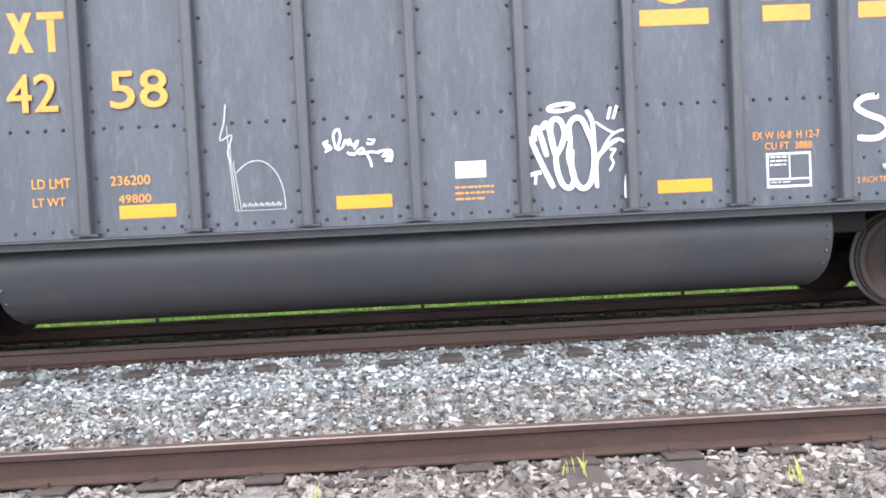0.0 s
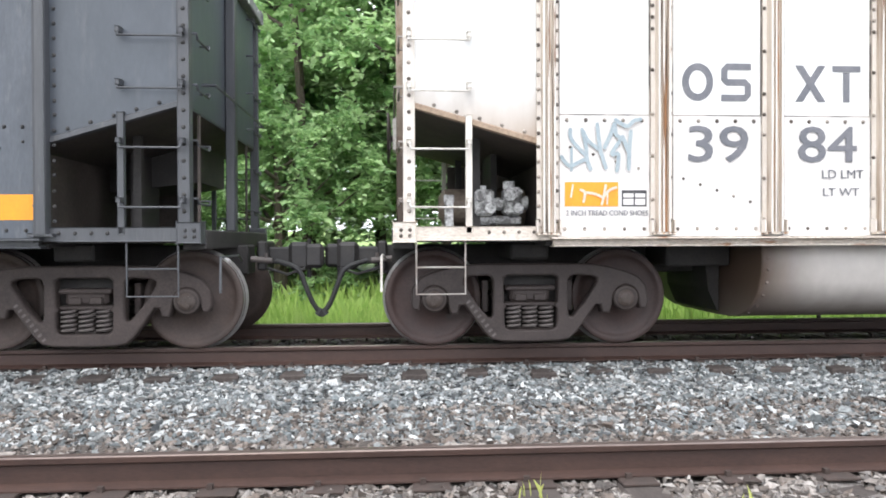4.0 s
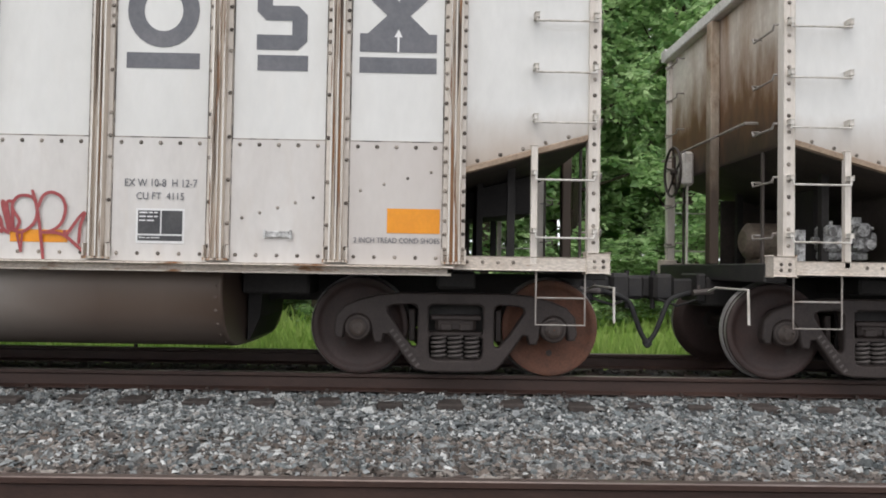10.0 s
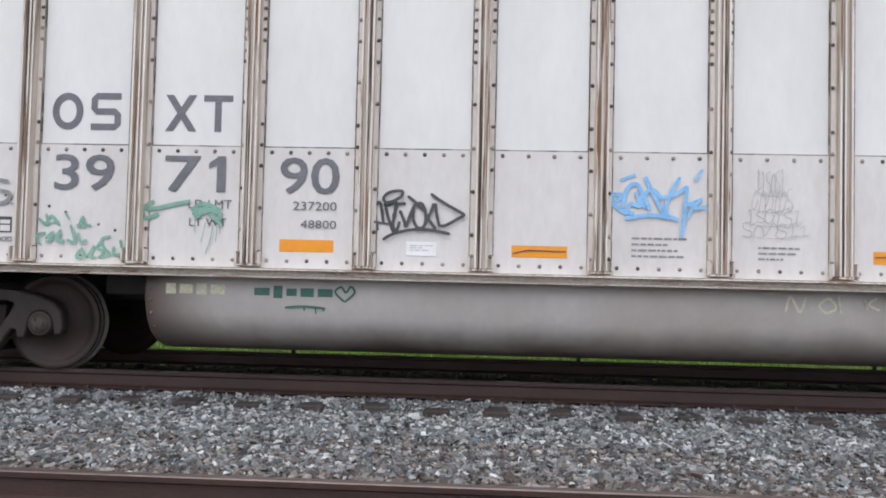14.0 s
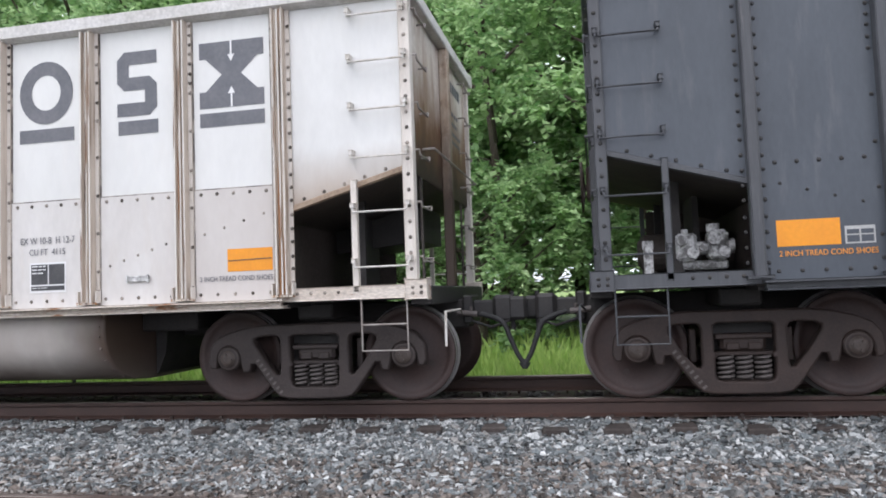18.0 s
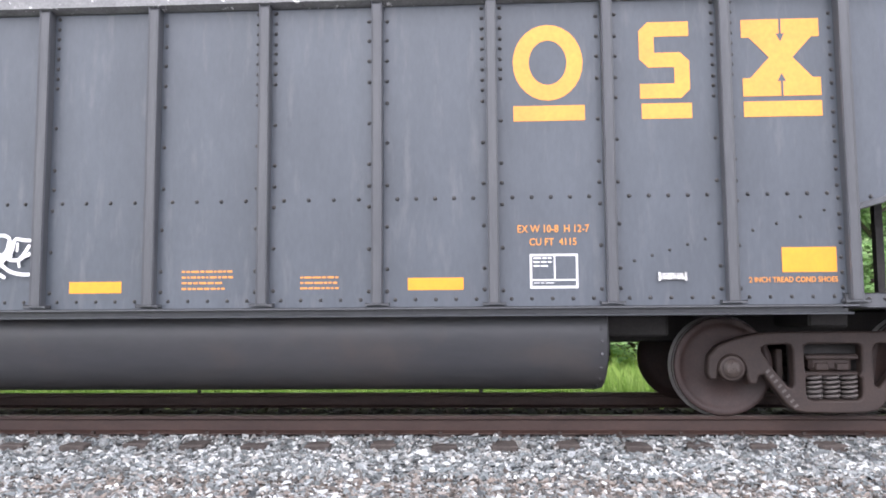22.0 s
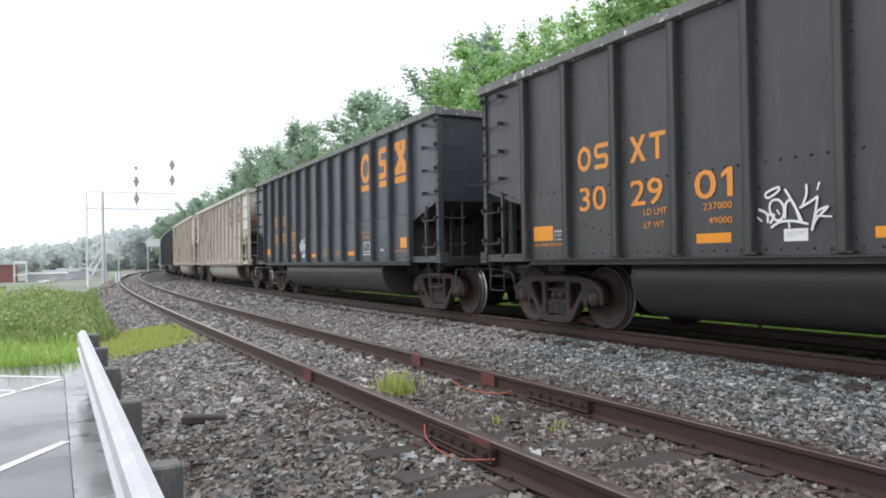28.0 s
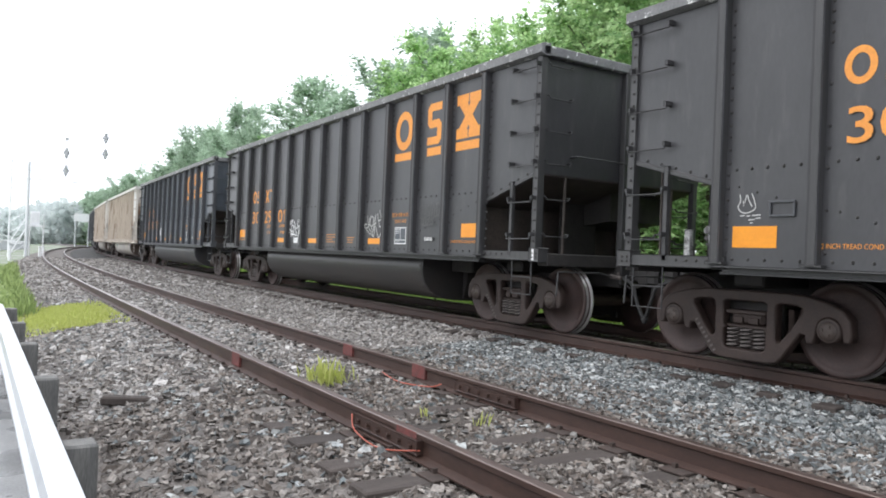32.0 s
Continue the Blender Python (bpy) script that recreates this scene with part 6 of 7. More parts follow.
scrawl(car_a, -0.87, -0.28, 1.51, 1.85, [[(0.1, 0.72), (0.02, 0.66), (0.12, 0.58), (0.04, 0.44)], [(0.03, 0.62), (0.1, 0.5), (0.14, 0.56)], [(0.2, 0.5), (0.17, 0.85), (0.24, 1.0), (0.27, 0.8), (0.22, 0.5), (0.3, 0.55)], [(0.3, 0.55), (0.34, 0.72), (0.38, 0.6), (0.4, 0.74), (0.44, 0.58), (0.52, 0.7), (0.46, 0.48)], [(0.36, 0.42), (0.4, 0.36), (0.44, 0.4)], [(0.44, 0.32), (0.56, 0.5), (0.6, 0.42), (0.52, 0.36), (0.7, 0.4), (0.82, 0.36)],
        [(0.62, 0.4), (0.68, 0.2), (0.7, 0.02)], [(0.64, 0.62), (0.72, 0.6), (0.76, 0.72)], [(0.66, 0.72), (0.74, 0.68)], [(0.8, 0.4), (0.96, 0.42), (0.86, 0.28), (1.0, 0.3), (0.9, 0.16), (1.0, 0.18)], [(0.98, 0.44), (1.0, 0.3), (0.97, 0.12)]], WHITE, 0.02, "small white sprayed scrawl")
bm = bmesh.new()
ribbon(bm, smooth_line([(-1.66, 2.1), (-1.68, 1.95), (-1.72, 1.8), (-1.62, 1.84), (-1.66, 1.7), (-1.64, 1.6)]), 0.012, YK)
for k, dx in enumerate((0.0, 0.022, 0.05)):
    ribbon(bm, [(-1.66 + dx, 1.92 - 6 * dx), (-1.65 + dx * 0.6, 1.6), (-1.62 + dx, 1.2)], 0.008, YK - 0.0006 * (k + 1))
ribbon(bm, smooth_line([(-1.6, 1.52), (-1.5, 1.6), (-1.38, 1.61), (-1.27, 1.52), (-1.21, 1.36), (-1.2, 1.2)]), 0.009, YK - 0.0024)
ribbon(bm, [(-1.62, 1.2), (-1.2, 1.2)], 0.007, YK - 0.003)
for k in range(7):
    ribbon(bm, smooth_line([(-1.56 + 0.048 * k, 1.225), (-1.545 + 0.048 * k, 1.265), (-1.535 + 0.048 * k, 1.23), (-1.52 + 0.048 * k, 1.255)], 3), 0.008, YK - 0.0034)
part("graffiti", bm, FADEINK, car_a, "thin chalk line drawing")
for o in set(car_a.children) - BARE:
    o.location.x += 0.09
scrawl(car_b, -5.903, -5.161, 1.563, 2.078, [[(0.14, 0.78), (0.15, 0.59), (0.32, 0.32)], [(0.15, 0.06), (0.15, 0.47)], [(0.02, 0.32), (0.12, 0.15), (0.24, 0.21), (0.35, 0.29)], [(0.27, 0.78), (0.32, 0.47), (0.33, 0.26), (0.38, 0.07)], [(0.28, 0.74), (0.35, 0.56), (0.49, 0.41)], [(0.45, 0.87), (0.48, 0.47), (0.52, 0.26), (0.56, 0.09)], [(0.53, 0.43), (0.61, 0.68), (0.66, 0.88)], [(0.66, 0.88), (0.67, 0.68), (0.72, 0.59), (0.62, 0.35), (0.70, 0.34), (0.68, 0.04)], [(0.74, 0.66), (0.78, 0.53), (0.82, 0.38)], [(0.85, 0.75), (0.83, 0.44), (0.82, 0.07)], [(0.65, 0.93), (0.80, 0.81), (0.88, 0.90), (0.98, 0.93)]], TEALINK, 0.034, "faded grey-blue scrawl")
scrawl(car_b, -5.850, -5.380, 1.290, 1.495, [[(0.15, 0.93), (0.11, 0.37)], [(0.27, 0.70), (0.37, 0.59), (0.34, 0.15)], [(0.37, 0.59), (0.56, 0.52), (0.71, 0.37)], [(0.76, 0.93), (0.73, 0.52), (0.68, 0.04)], [(0.71, 0.37), (0.82, 0.67), (0.97, 0.81)], [(0.79, 0.52), (0.78, 0.07)]], PINKCHALK, 0.022, "pink scrawl over the reflector", YK - 0.003)
RED_TAG = [[(0.01, 0.52), (0.10, 0.38), (0.07, 0.52), (0.16, 0.40), (0.14, 0.60), (0.06, 0.68)], [(0.06, 0.68), (0.22, 0.38), (0.16, 0.77), (0.17, 0.84)], [(0.17, 0.84), (0.25, 0.41), (0.20, 0.79), (0.25, 0.82)], [(0.25, 0.77), (0.27, 0.42), (0.32, 0.55), (0.25, 0.74), (0.29, 0.88), (0.37, 0.91), (0.45, 0.86), (0.48, 0.68), (0.45, 0.52), (0.36, 0.41), (0.29, 0.40)], [(0.30, 0.38), (0.34, 0.12)], [(0.34, 0.12), (0.35, 0.38)], [(0.43, 0.99), (0.47, 0.79), (0.51, 0.47), (0.55, 0.00)], [(0.49, 0.74), (0.53, 0.90), (0.61, 0.96), (0.71, 0.88), (0.74, 0.71), (0.70, 0.52), (0.61, 0.42), (0.52, 0.40)], [(0.53, 0.40), (0.65, 0.40), (0.76, 0.34), (0.96, 0.08)], [(0.74, 0.44), (0.75, 0.36), (0.86, 0.60), (0.92, 0.68), (0.88, 0.49), (0.87, 0.25)]]
scrawl(car_b, -0.952, -0.036, 1.012, 1.620, RED_TAG, REDINK, 0.027, "dark red sprayed scrawl", YK - 0.003)
scrawl(car_b, 2.048, 2.964, 1.012, 1.620, RED_TAG, REDINK, 0.027, "dark red sprayed scrawl", YK - 0.003)
scrawl(car_c, -5.86, -5.13, 1.53, 1.79, [[(0.02, 0.95), (0.08, 0.3), (0.04, 0.1), (0.2, 0.25)], [(0.22, 0.8), (0.3, 0.5), (0.42, 0.85)], [(0.33, 0.55), (0.26, 0.05)], [(0.62, 0.75), (0.48, 0.7), (0.56, 0.45), (0.46, 0.25), (0.64, 0.15)], [(0.95, 0.8), (0.74, 0.85), (0.76, 0.55), (0.97, 0.4), (0.9, 0.08), (0.68, 0.1)], [(0.985, 0.02), (1.0, 0.1)], [(0.2, 0.98), (0.22, 1.04)], [(0.52, 0.92), (0.54, 0.98)]], SOFTINK, 0.036, "faded grey sprayed letters")
scrawl(car_c, -4.906, -4.111, 1.049, 1.498, [[(0.02, 0.83), (0.13, 0.69), (0.11, 0.92)], [(0.11, 0.69), (0.17, 0.88), (0.27, 0.69)], [(0.07, 0.73), (0.26, 0.77)], [(0.32, 0.96), (0.38, 0.81)], [(0.48, 0.65), (0.53, 0.87), (0.55, 0.65)], [(0.46, 0.71), (0.63, 0.71)], [(0.05, 0.31), (0.02, 0.50), (0.12, 0.54)], [(0.12, 0.42), (0.20, 0.56), (0.17, 0.40), (0.12, 0.37)], [(0.22, 0.40), (0.29, 0.60), (0.26, 0.38), (0.34, 0.40)], [(0.40, 0.71), (0.45, 0.38), (0.36, 0.42)], [(0.49, 0.56), (0.52, 0.38), (0.59, 0.42)], [(0.52, 0.23), (0.48, 0.08), (0.57, 0.10), (0.53, 0.27)]], GREENINK, 0.026, "faint green scrawl")
scrawl(car_c, -4.906, -4.111, 1.049, 1.498, [[(0.59, 0.08), (0.67, 0.31), (0.63, 0.10), (0.70, 0.08)], [(0.74, 0.40), (0.70, 0.27), (0.77, 0.21), (0.74, 0.06)], [(0.85, 0.50), (0.75, 0.44), (0.78, 0.27), (0.85, 0.15), (0.76, 0.10)], [(0.89, 0.31), (0.89, 0.15), (0.98, 0.19), (0.96, 0.44)]], GREENINK, 0.026, "faint green scrawl")
scrawl(car_c, -3.965, -3.230, 1.118, 1.610, [[(0.15, 0.96), (0.04, 0.86), (0.01, 0.77)], [(0.01, 0.79), (0.06, 0.65), (0.21, 0.74)], [(0.04, 0.81), (0.20, 0.84), (0.39, 0.91), (0.58, 0.96)], [(0.60, 0.81), (0.76, 0.93), (0.96, 0.81)], [(0.62, 0.74), (0.76, 0.84), (0.98, 0.74)], [(0.65, 0.67), (0.74, 0.77), (0.84, 0.82)], [(0.82, 0.75), (0.93, 0.63), (0.96, 0.77)], [(0.88, 0.67), (0.98, 0.56)]], GREENINK, 0.036, "faint green arrow with runs", YK - 0.003)
scrawl(car_c, -3.965, -3.230, 1.118, 1.610, [[(0.65, 0.70), (0.65, 0.42)], [(0.78, 0.60), (0.73, 0.25)], [(0.87, 0.56), (0.84, 0.28), (0.79, 0.04)], [(0.92, 0.53), (0.91, 0.26)], [(0.95, 0.56), (0.96, 0.40)]], GREENINK, 0.008, "thin runs of green paint", YK - 0.006)
scrawl(car_c, -1.948, -1.125, 1.294, 1.721, [[(0.01, 0.75), (0.04, 0.49), (0.07, 0.19)], [(0.02, 0.64), (0.09, 0.75), (0.13, 0.34)], [(0.03, 0.36), (0.19, 0.32)], [(0.14, 0.75), (0.18, 0.45), (0.24, 0.15)], [(0.16, 0.68), (0.27, 0.75), (0.23, 0.45)], [(0.36, 0.74), (0.26, 0.70), (0.25, 0.51), (0.23, 0.30), (0.27, 0.19), (0.30, 0.38)], [(0.30, 0.60), (0.35, 0.38), (0.37, 0.28), (0.42, 0.57), (0.47, 0.75)], [(0.38, 0.89), (0.47, 0.75), (0.56, 0.58)], [(0.45, 0.72), (0.44, 0.45), (0.49, 0.26), (0.56, 0.30), (0.57, 0.57), (0.52, 0.75), (0.46, 0.70)], [(0.56, 0.30), (0.63, 0.60), (0.65, 0.75)]], INKBLACK, 0.027, "black sprayed scrawl")
scrawl(car_c, -1.948, -1.125, 1.294, 1.721, [[(0.56, 0.58), (0.62, 0.38), (0.68, 0.23)], [(0.67, 0.75), (0.69, 0.49), (0.72, 0.28)], [(0.62, 0.94), (0.75, 0.77), (0.98, 0.53)], [(0.98, 0.53), (0.79, 0.32), (0.73, 0.30)], [(0.15, 0.75), (0.13, 0.85), (0.20, 0.96), (0.32, 0.98), (0.31, 0.87), (0.22, 0.77), (0.15, 0.75)], [(0.13, 0.00), (0.25, 0.13), (0.47, 0.22), (0.67, 0.20), (0.83, 0.14)]], INKBLACK, 0.027, "black sprayed scrawl", YK - 0.018)
scrawl(car_c, 0.042, 0.916, 1.356, 1.952, [[(0.03, 0.61), (0.16, 0.60), (0.06, 0.45), (0.01, 0.44)], [(0.05, 0.58), (0.14, 0.39), (0.28, 0.35)], [(0.14, 0.81), (0.29, 0.90)], [(0.16, 0.42), (0.22, 0.71), (0.32, 0.74), (0.38, 0.42)], [(0.19, 0.32), (0.24, 0.48), (0.34, 0.45), (0.29, 0.65)], [(0.38, 0.87), (0.44, 0.68), (0.59, 0.27)], [(0.43, 0.39), (0.38, 0.61), (0.46, 0.68), (0.54, 0.55)], [(0.19, 0.27), (0.39, 0.32), (0.59, 0.31), (0.70, 0.26)]], BLUEINK, 0.034, "bright blue scrawl")
scrawl(car_c, 0.042, 0.916, 1.356, 1.952, [[(0.59, 0.27), (0.59, 0.53), (0.71, 0.87)], [(0.54, 0.58), (0.65, 0.61), (0.78, 0.74)], [(0.78, 0.74), (0.76, 0.42), (0.73, 0.02)], [(0.75, 0.45), (0.92, 0.56), (0.82, 0.45), (0.97, 0.45)], [(0.78, 0.29), (0.85, 0.48)], [(0.92, 0.98), (0.85, 0.82)]], BLUEINK, 0.03, "bright blue scrawl", YK - 0.014)
for k, (z0, z1) in enumerate(((1.38, 1.50), (1.48, 1.62), (1.60, 1.78), (1.74, 1.95))):
    spray(car_c, 1.18 + 0.04 * k, 1.74 - 0.07 * k, z0, z1, YK, FADEINK, 17 + k, 6, 0.006, "faint chalk scrawl")
for x0, x1, zc, ink, sd in ((-3.80, -3.22, 0.83, CREAMINK, 21), (-3.0, -2.3, 0.82, GREENDARK, 22)):
    bm = bmesh.new()
    rnd = random.Random(sd)
    x = x0
    while x < x1 - 0.05:
        w = rnd.uniform(0.08, 0.14)
        yy = -1.392
        h = rnd.uniform(0.06, 0.11)
        bm.faces.new([bm.verts.new(p) for p in ((x, yy, zc - h / 2), (x + w, yy, zc - h / 2), (x + w, yy, zc + h / 2), (x, yy, zc + h / 2))])
        x += w + 0.035
    part("graffiti", bm, ink, car_c, "row of sprayed bars on the tub")
TUB_SIDE = -1.3935
scrawl(car_c, 1.62, 2.62, 0.74, 0.90, [[(0.0, 0.1), (0.04, 0.9), (0.12, 0.1), (0.17, 0.95)], [(0.22, 0.3), (0.23, 0.36)], [(0.36, 0.9), (0.28, 0.5), (0.34, 0.1), (0.42, 0.4), (0.36, 0.9)], [(0.44, 1.0), (0.46, 0.1)], [(0.66, 0.9), (0.68, 0.3)], [(0.76, 0.95), (0.69, 0.6), (0.78, 0.3)], [(0.84, 0.3), (0.85, 0.95), (0.93, 0.35), (0.98, 1.0)]], CREAMINK, 0.022, "cream chalk letters on the tub", TUB_SIDE)
scrawl(car_c, -2.98, -2.12, 0.66, 0.90, [[(0.3, 0.1), (0.5, 0.16), (0.72, 0.1)], [(0.92, 0.35), (0.82, 0.7), (0.88, 0.9), (0.93, 0.7), (0.98, 0.92), (1.02, 0.7), (0.92, 0.35)], [(0.5, 0.16), (0.505, 0.0)], [(0.62, 0.14), (0.625, -0.1)], [(0.7, 0.12), (0.705, 0.0)]], GREENDARK, 0.02, "green heart and underline on the tub", TUB_SIDE)
bm = bmesh.new()
for pts in ([(-5.84, 1.38), (-5.6, 1.40), (-5.4, 1.42)], [(-0.73, 1.2), (-0.6, 1.23), (-0.28, 1.225)], [(2.27, 1.23), (2.5, 1.24), (2.73, 1.25)], [(5.44, 1.40), (5.87, 1.41)]):
    ribbon(bm, pts, 0.012, YK - 0.004)
tagged(part("scratch_mark", bm, INKBLACK, car_c, "black strokes across the reflectors"), kind="stuff")
scrawl(car_d, -1.96, -1.04, 1.30, 1.70, [[(0.011, 0.494), (0.066, 0.646), (0.11, 0.709), (0.16, 0.759), (0.221, 0.722), (0.249, 0.582), (0.188, 0.481), (0.127, 0.468)], [(0.022, 0.456), (0.099, 0.43), (0.144, 0.354), (0.177, 0.203), (0.227, 0.19), (0.287, 0.329), (0.298, 0.456)], [(0.127, 0.709), (0.138, 0.544), (0.177, 0.532), (0.188, 0.633)], [(0.188, 0.456), (0.21, 0.329), (0.276, 0.367), (0.282, 0.494), (0.221, 0.494)], [(0.276, 0.532), (0.282, 0.835), (0.331, 0.899), (0.387, 0.899), (0.409, 0.734), (0.387, 0.557), (0.343, 0.456), (0.309, 0.506), (0.293, 0.633)], [(0.298, 0.38), (0.354, 0.329), (0.398, 0.456), (0.376, 0.557)], [(0.387, 0.886), (0.464, 0.81), (0.508, 0.861), (0.564, 0.949), (0.663, 0.975), (0.724, 0.899), (0.729, 0.709), (0.696, 0.532), (0.608, 0.532), (0.53, 0.532)], [(0.431, 0.759), (0.425, 0.557), (0.464, 0.658), (0.508, 0.532), (0.514, 0.354), (0.475, 0.278), (0.431, 0.329), (0.42, 0.506)], [(0.53, 0.835), (0.541, 0.557), (0.564, 0.481), (0.541, 0.304)], [(0.586, 0.797), (0.58, 0.582)], [(0.564, 0.506), (0.652, 0.532), (0.635, 0.304), (0.624, 0.203)], [(0.652, 0.506), (0.707, 0.633), (0.729, 0.861)], [(0.785, 0.899), (0.895, 0.861), (0.989, 0.835), (0.994, 0.633), (0.983, 0.354), (0.978, 0.139), (0.884, 0.101), (0.773, 0.152), (0.696, 0.253), (0.663, 0.354), (0.707, 0.468), (0.768, 0.532)], [(0.785, 0.886), (0.762, 0.633), (0.729, 0.456), (0.796, 0.418), (0.862, 0.456), (0.895, 0.608)], [(0.818, 0.81), (0.812, 0.608)], [(0.939, 0.759), (0.884, 0.557), (0.84, 0.43)], [(0.829, 0.456), (0.845, 0.253)], [(0.862, 0.481), (0.928, 0.532), (0.95, 0.582)], [(0.287, 0.025), (0.343, 0.127), (0.431, 0.19), (0.53, 0.19), (0.619, 0.139), (0.713, 0.025)]], WHITE, 0.031, "fat white bubble letters with an underline")
scrawl(car_e, -1.950, -1.111, 1.247, 1.708, [[(0.01, 0.37), (0.08, 0.27)], [(0.03, 0.54), (0.15, 0.43), (0.16, 0.23)], [(0.15, 0.41), (0.25, 0.39), (0.19, 0.21)], [(0.19, 0.59), (0.21, 0.41), (0.29, 0.27), (0.37, 0.34), (0.38, 0.55), (0.32, 0.70), (0.23, 0.70), (0.19, 0.59)], [(0.29, 0.50), (0.33, 0.39)], [(0.40, 0.30), (0.41, 0.59), (0.47, 0.68), (0.53, 0.55), (0.59, 0.23)], [(0.40, 0.93), (0.48, 0.70), (0.62, 0.23)]], WHITE, 0.026, "white sprayed scrawl")
scrawl(car_e, -1.950, -1.111, 1.247, 1.708, [[(0.68, 0.98), (0.68, 0.77), (0.63, 0.55)], [(0.59, 0.50), (0.73, 0.61), (0.82, 0.71)], [(0.82, 0.71), (0.79, 0.41), (0.74, 0.02)], [(0.74, 0.02), (0.79, 0.23), (0.95, 0.49)], [(0.78, 0.34), (0.84, 0.43), (0.95, 0.49)], [(0.79, 0.32), (0.99, 0.28)], [(0.85, 0.99), (0.82, 0.83)], [(0.15, 0.79), (0.18, 0.89), (0.33, 0.97), (0.33, 0.89), (0.21, 0.77), (0.15, 0.79)], [(0.22, 0.12), (0.34, 0.23), (0.51, 0.24), (0.71, 0.16)], [(0.46, 0.23), (0.47, 0.09)]], WHITE, 0.024, "white sprayed scrawl", YK - 0.012)
scrawl(car_e, 2.121, 2.904, 1.286, 1.805, [[(0.13, 0.81), (0.17, 0.51), (0.23, 0.46), (0.29, 0.71)], [(0.23, 0.63), (0.33, 0.77), (0.45, 0.71), (0.43, 0.47), (0.31, 0.44), (0.23, 0.63)], [(0.57, 0.84), (0.45, 0.47)], [(0.47, 0.51), (0.51, 0.24), (0.57, 0.82)], [(0.76, 1.00), (0.90, 0.63)], [(0.68, 0.88), (0.72, 0.63), (0.86, 0.65)], [(0.74, 0.61), (0.82, 0.38), (0.98, 0.58)], [(0.15, 0.49), (0.01, 0.49), (0.07, 0.36), (0.23, 0.40)], [(0.07, 0.36), (0.35, 0.11)], [(0.23, 0.40), (0.49, 0.03)], [(0.39, 0.44), (0.51, 0.03), (0.58, 0.40)], [(0.58, 0.40), (0.55, 0.51), (0.66, 0.53)], [(0.62, 0.44), (0.80, 0.01), (0.98, 0.36)]], FADEINK, 0.022, "pale sprayed scrawl", YK - 0.003)
spray(car_e, 4.17, 4.80, 1.60, 1.86, YK, DIMGREY, 28, 8, 0.012, "faint scrawl")
spray(car_e, 4.25, 4.66, 1.50, 1.62, YK - 0.02, DIMGREY, 31, 5, 0.011, "faint scrawl")
scrawl(car_f, -5.8, -5.6, 1.545, 1.735, [[(0.1, 0.95), (0.15, 0.6), (0.02, 0.3), (0.22, 0.04), (0.55, 0.0), (0.95, 0.2), (0.9, 0.6), (0.75, 0.97)], [(0.38, 0.5), (0.5, 0.9), (0.62, 0.6), (0.8, 0.3)], [(0.3, 0.62), (0.34, 0.35)]], FADEINK, 0.012, "small chalk drawing of a flame")
bm = bmesh.new()
for x, z, w in ((-5.77, 1.515, 0.05), (-5.70, 1.512, 0.04), (-5.64, 1.518, 0.09), (-5.68, 1.475, 0.07), (-5.60, 1.49, 0.05), (-5.66, 1.445, 0.03)):
    ribbon(bm, [(x, z), (x + w, z + 0.004)], 0.018, YK)
tagged(part("chalk_marks", bm, FADEINK, car_f, "small chalk marks under the drawing"), kind="stuff")
bm = bmesh.new()
for x0, x1, z0, z1 in ((-5.46, -5.2, 1.63, 1.65), (-5.46, -5.2, 1.5, 1.52), (-5.46, -5.44, 1.52, 1.63), (-5.22, -5.2, 1.52, 1.63)):
    add_box(bm, x0, x1, YS - 0.02, YS - 0.001, z0, z1, 0.003)
part("card_frame", bm, DARK_POST, car_f, "empty dark card frame")
block(car_e, 7.19, 7.235, 1.0, 1.15, WHITE, -SIDE - 0.056, "marking", "white paint mark on the sill end")

# ---- parking lot and crash barrier ----
tagged(new("parking_lot", mesh_of(add_box(bmesh.new(), -13.9, 40, -60, 0.12, -0.72, -0.60), "parking_lot", ASPHALT)), "wet dark asphalt parking lot with white stall lines", "parking lot", kind="structure")
bm = bmesh.new()
x = -13.9
while x < 12:
    add_box(bm, x, x + 2.98, 0.125, 0.60, -0.72, -0.595, 0.006)
    x += 3.0
tagged(new("pavement", mesh_of(bm, "pavement", CONCRETE)), "pale wet concrete edge strip below the barrier", "pavement", kind="structure")


def stall_line(x, y, dx, dy, length, w=0.1):
    d = Vector((dx, dy)).normalized()
    n = Vector((-d.y, d.x)) * w / 2
    a, b = Vector((x, y)), Vector((x, y)) + d * length
    bm = bmesh.new()
    lo = [bm.verts.new((p.x, p.y, -0.5995)) for p in (a + n, a - n, b - n, b + n)]
    hi = [bm.verts.new((v.co.x, v.co.y, -0.5955)) for v in lo]
    bm.faces.new(hi)
    for i in range(4):
        bm.faces.new((lo[i], lo[(i + 1) % 4], hi[(i + 1) % 4], hi[i]))
    bmesh.ops.recalc_face_normals(bm, faces=bm.faces)
    return tagged(new("parking_line", mesh_of(bm, "parking_line", LINE)), "white painted stall line on wet asphalt", "road marking", "stall lines of the parking lot")


for x in (-12.0, -7.75, -3.4, 0.9, 5.2):
    stall_line(x, 0.10, 1.6, -1, 5.2)
stall_line(-12.2, 0.10, -0.9, -1.09, 3.0)
stall_line(-11.2, -0.4, -0.9, -1.09, 3.0)

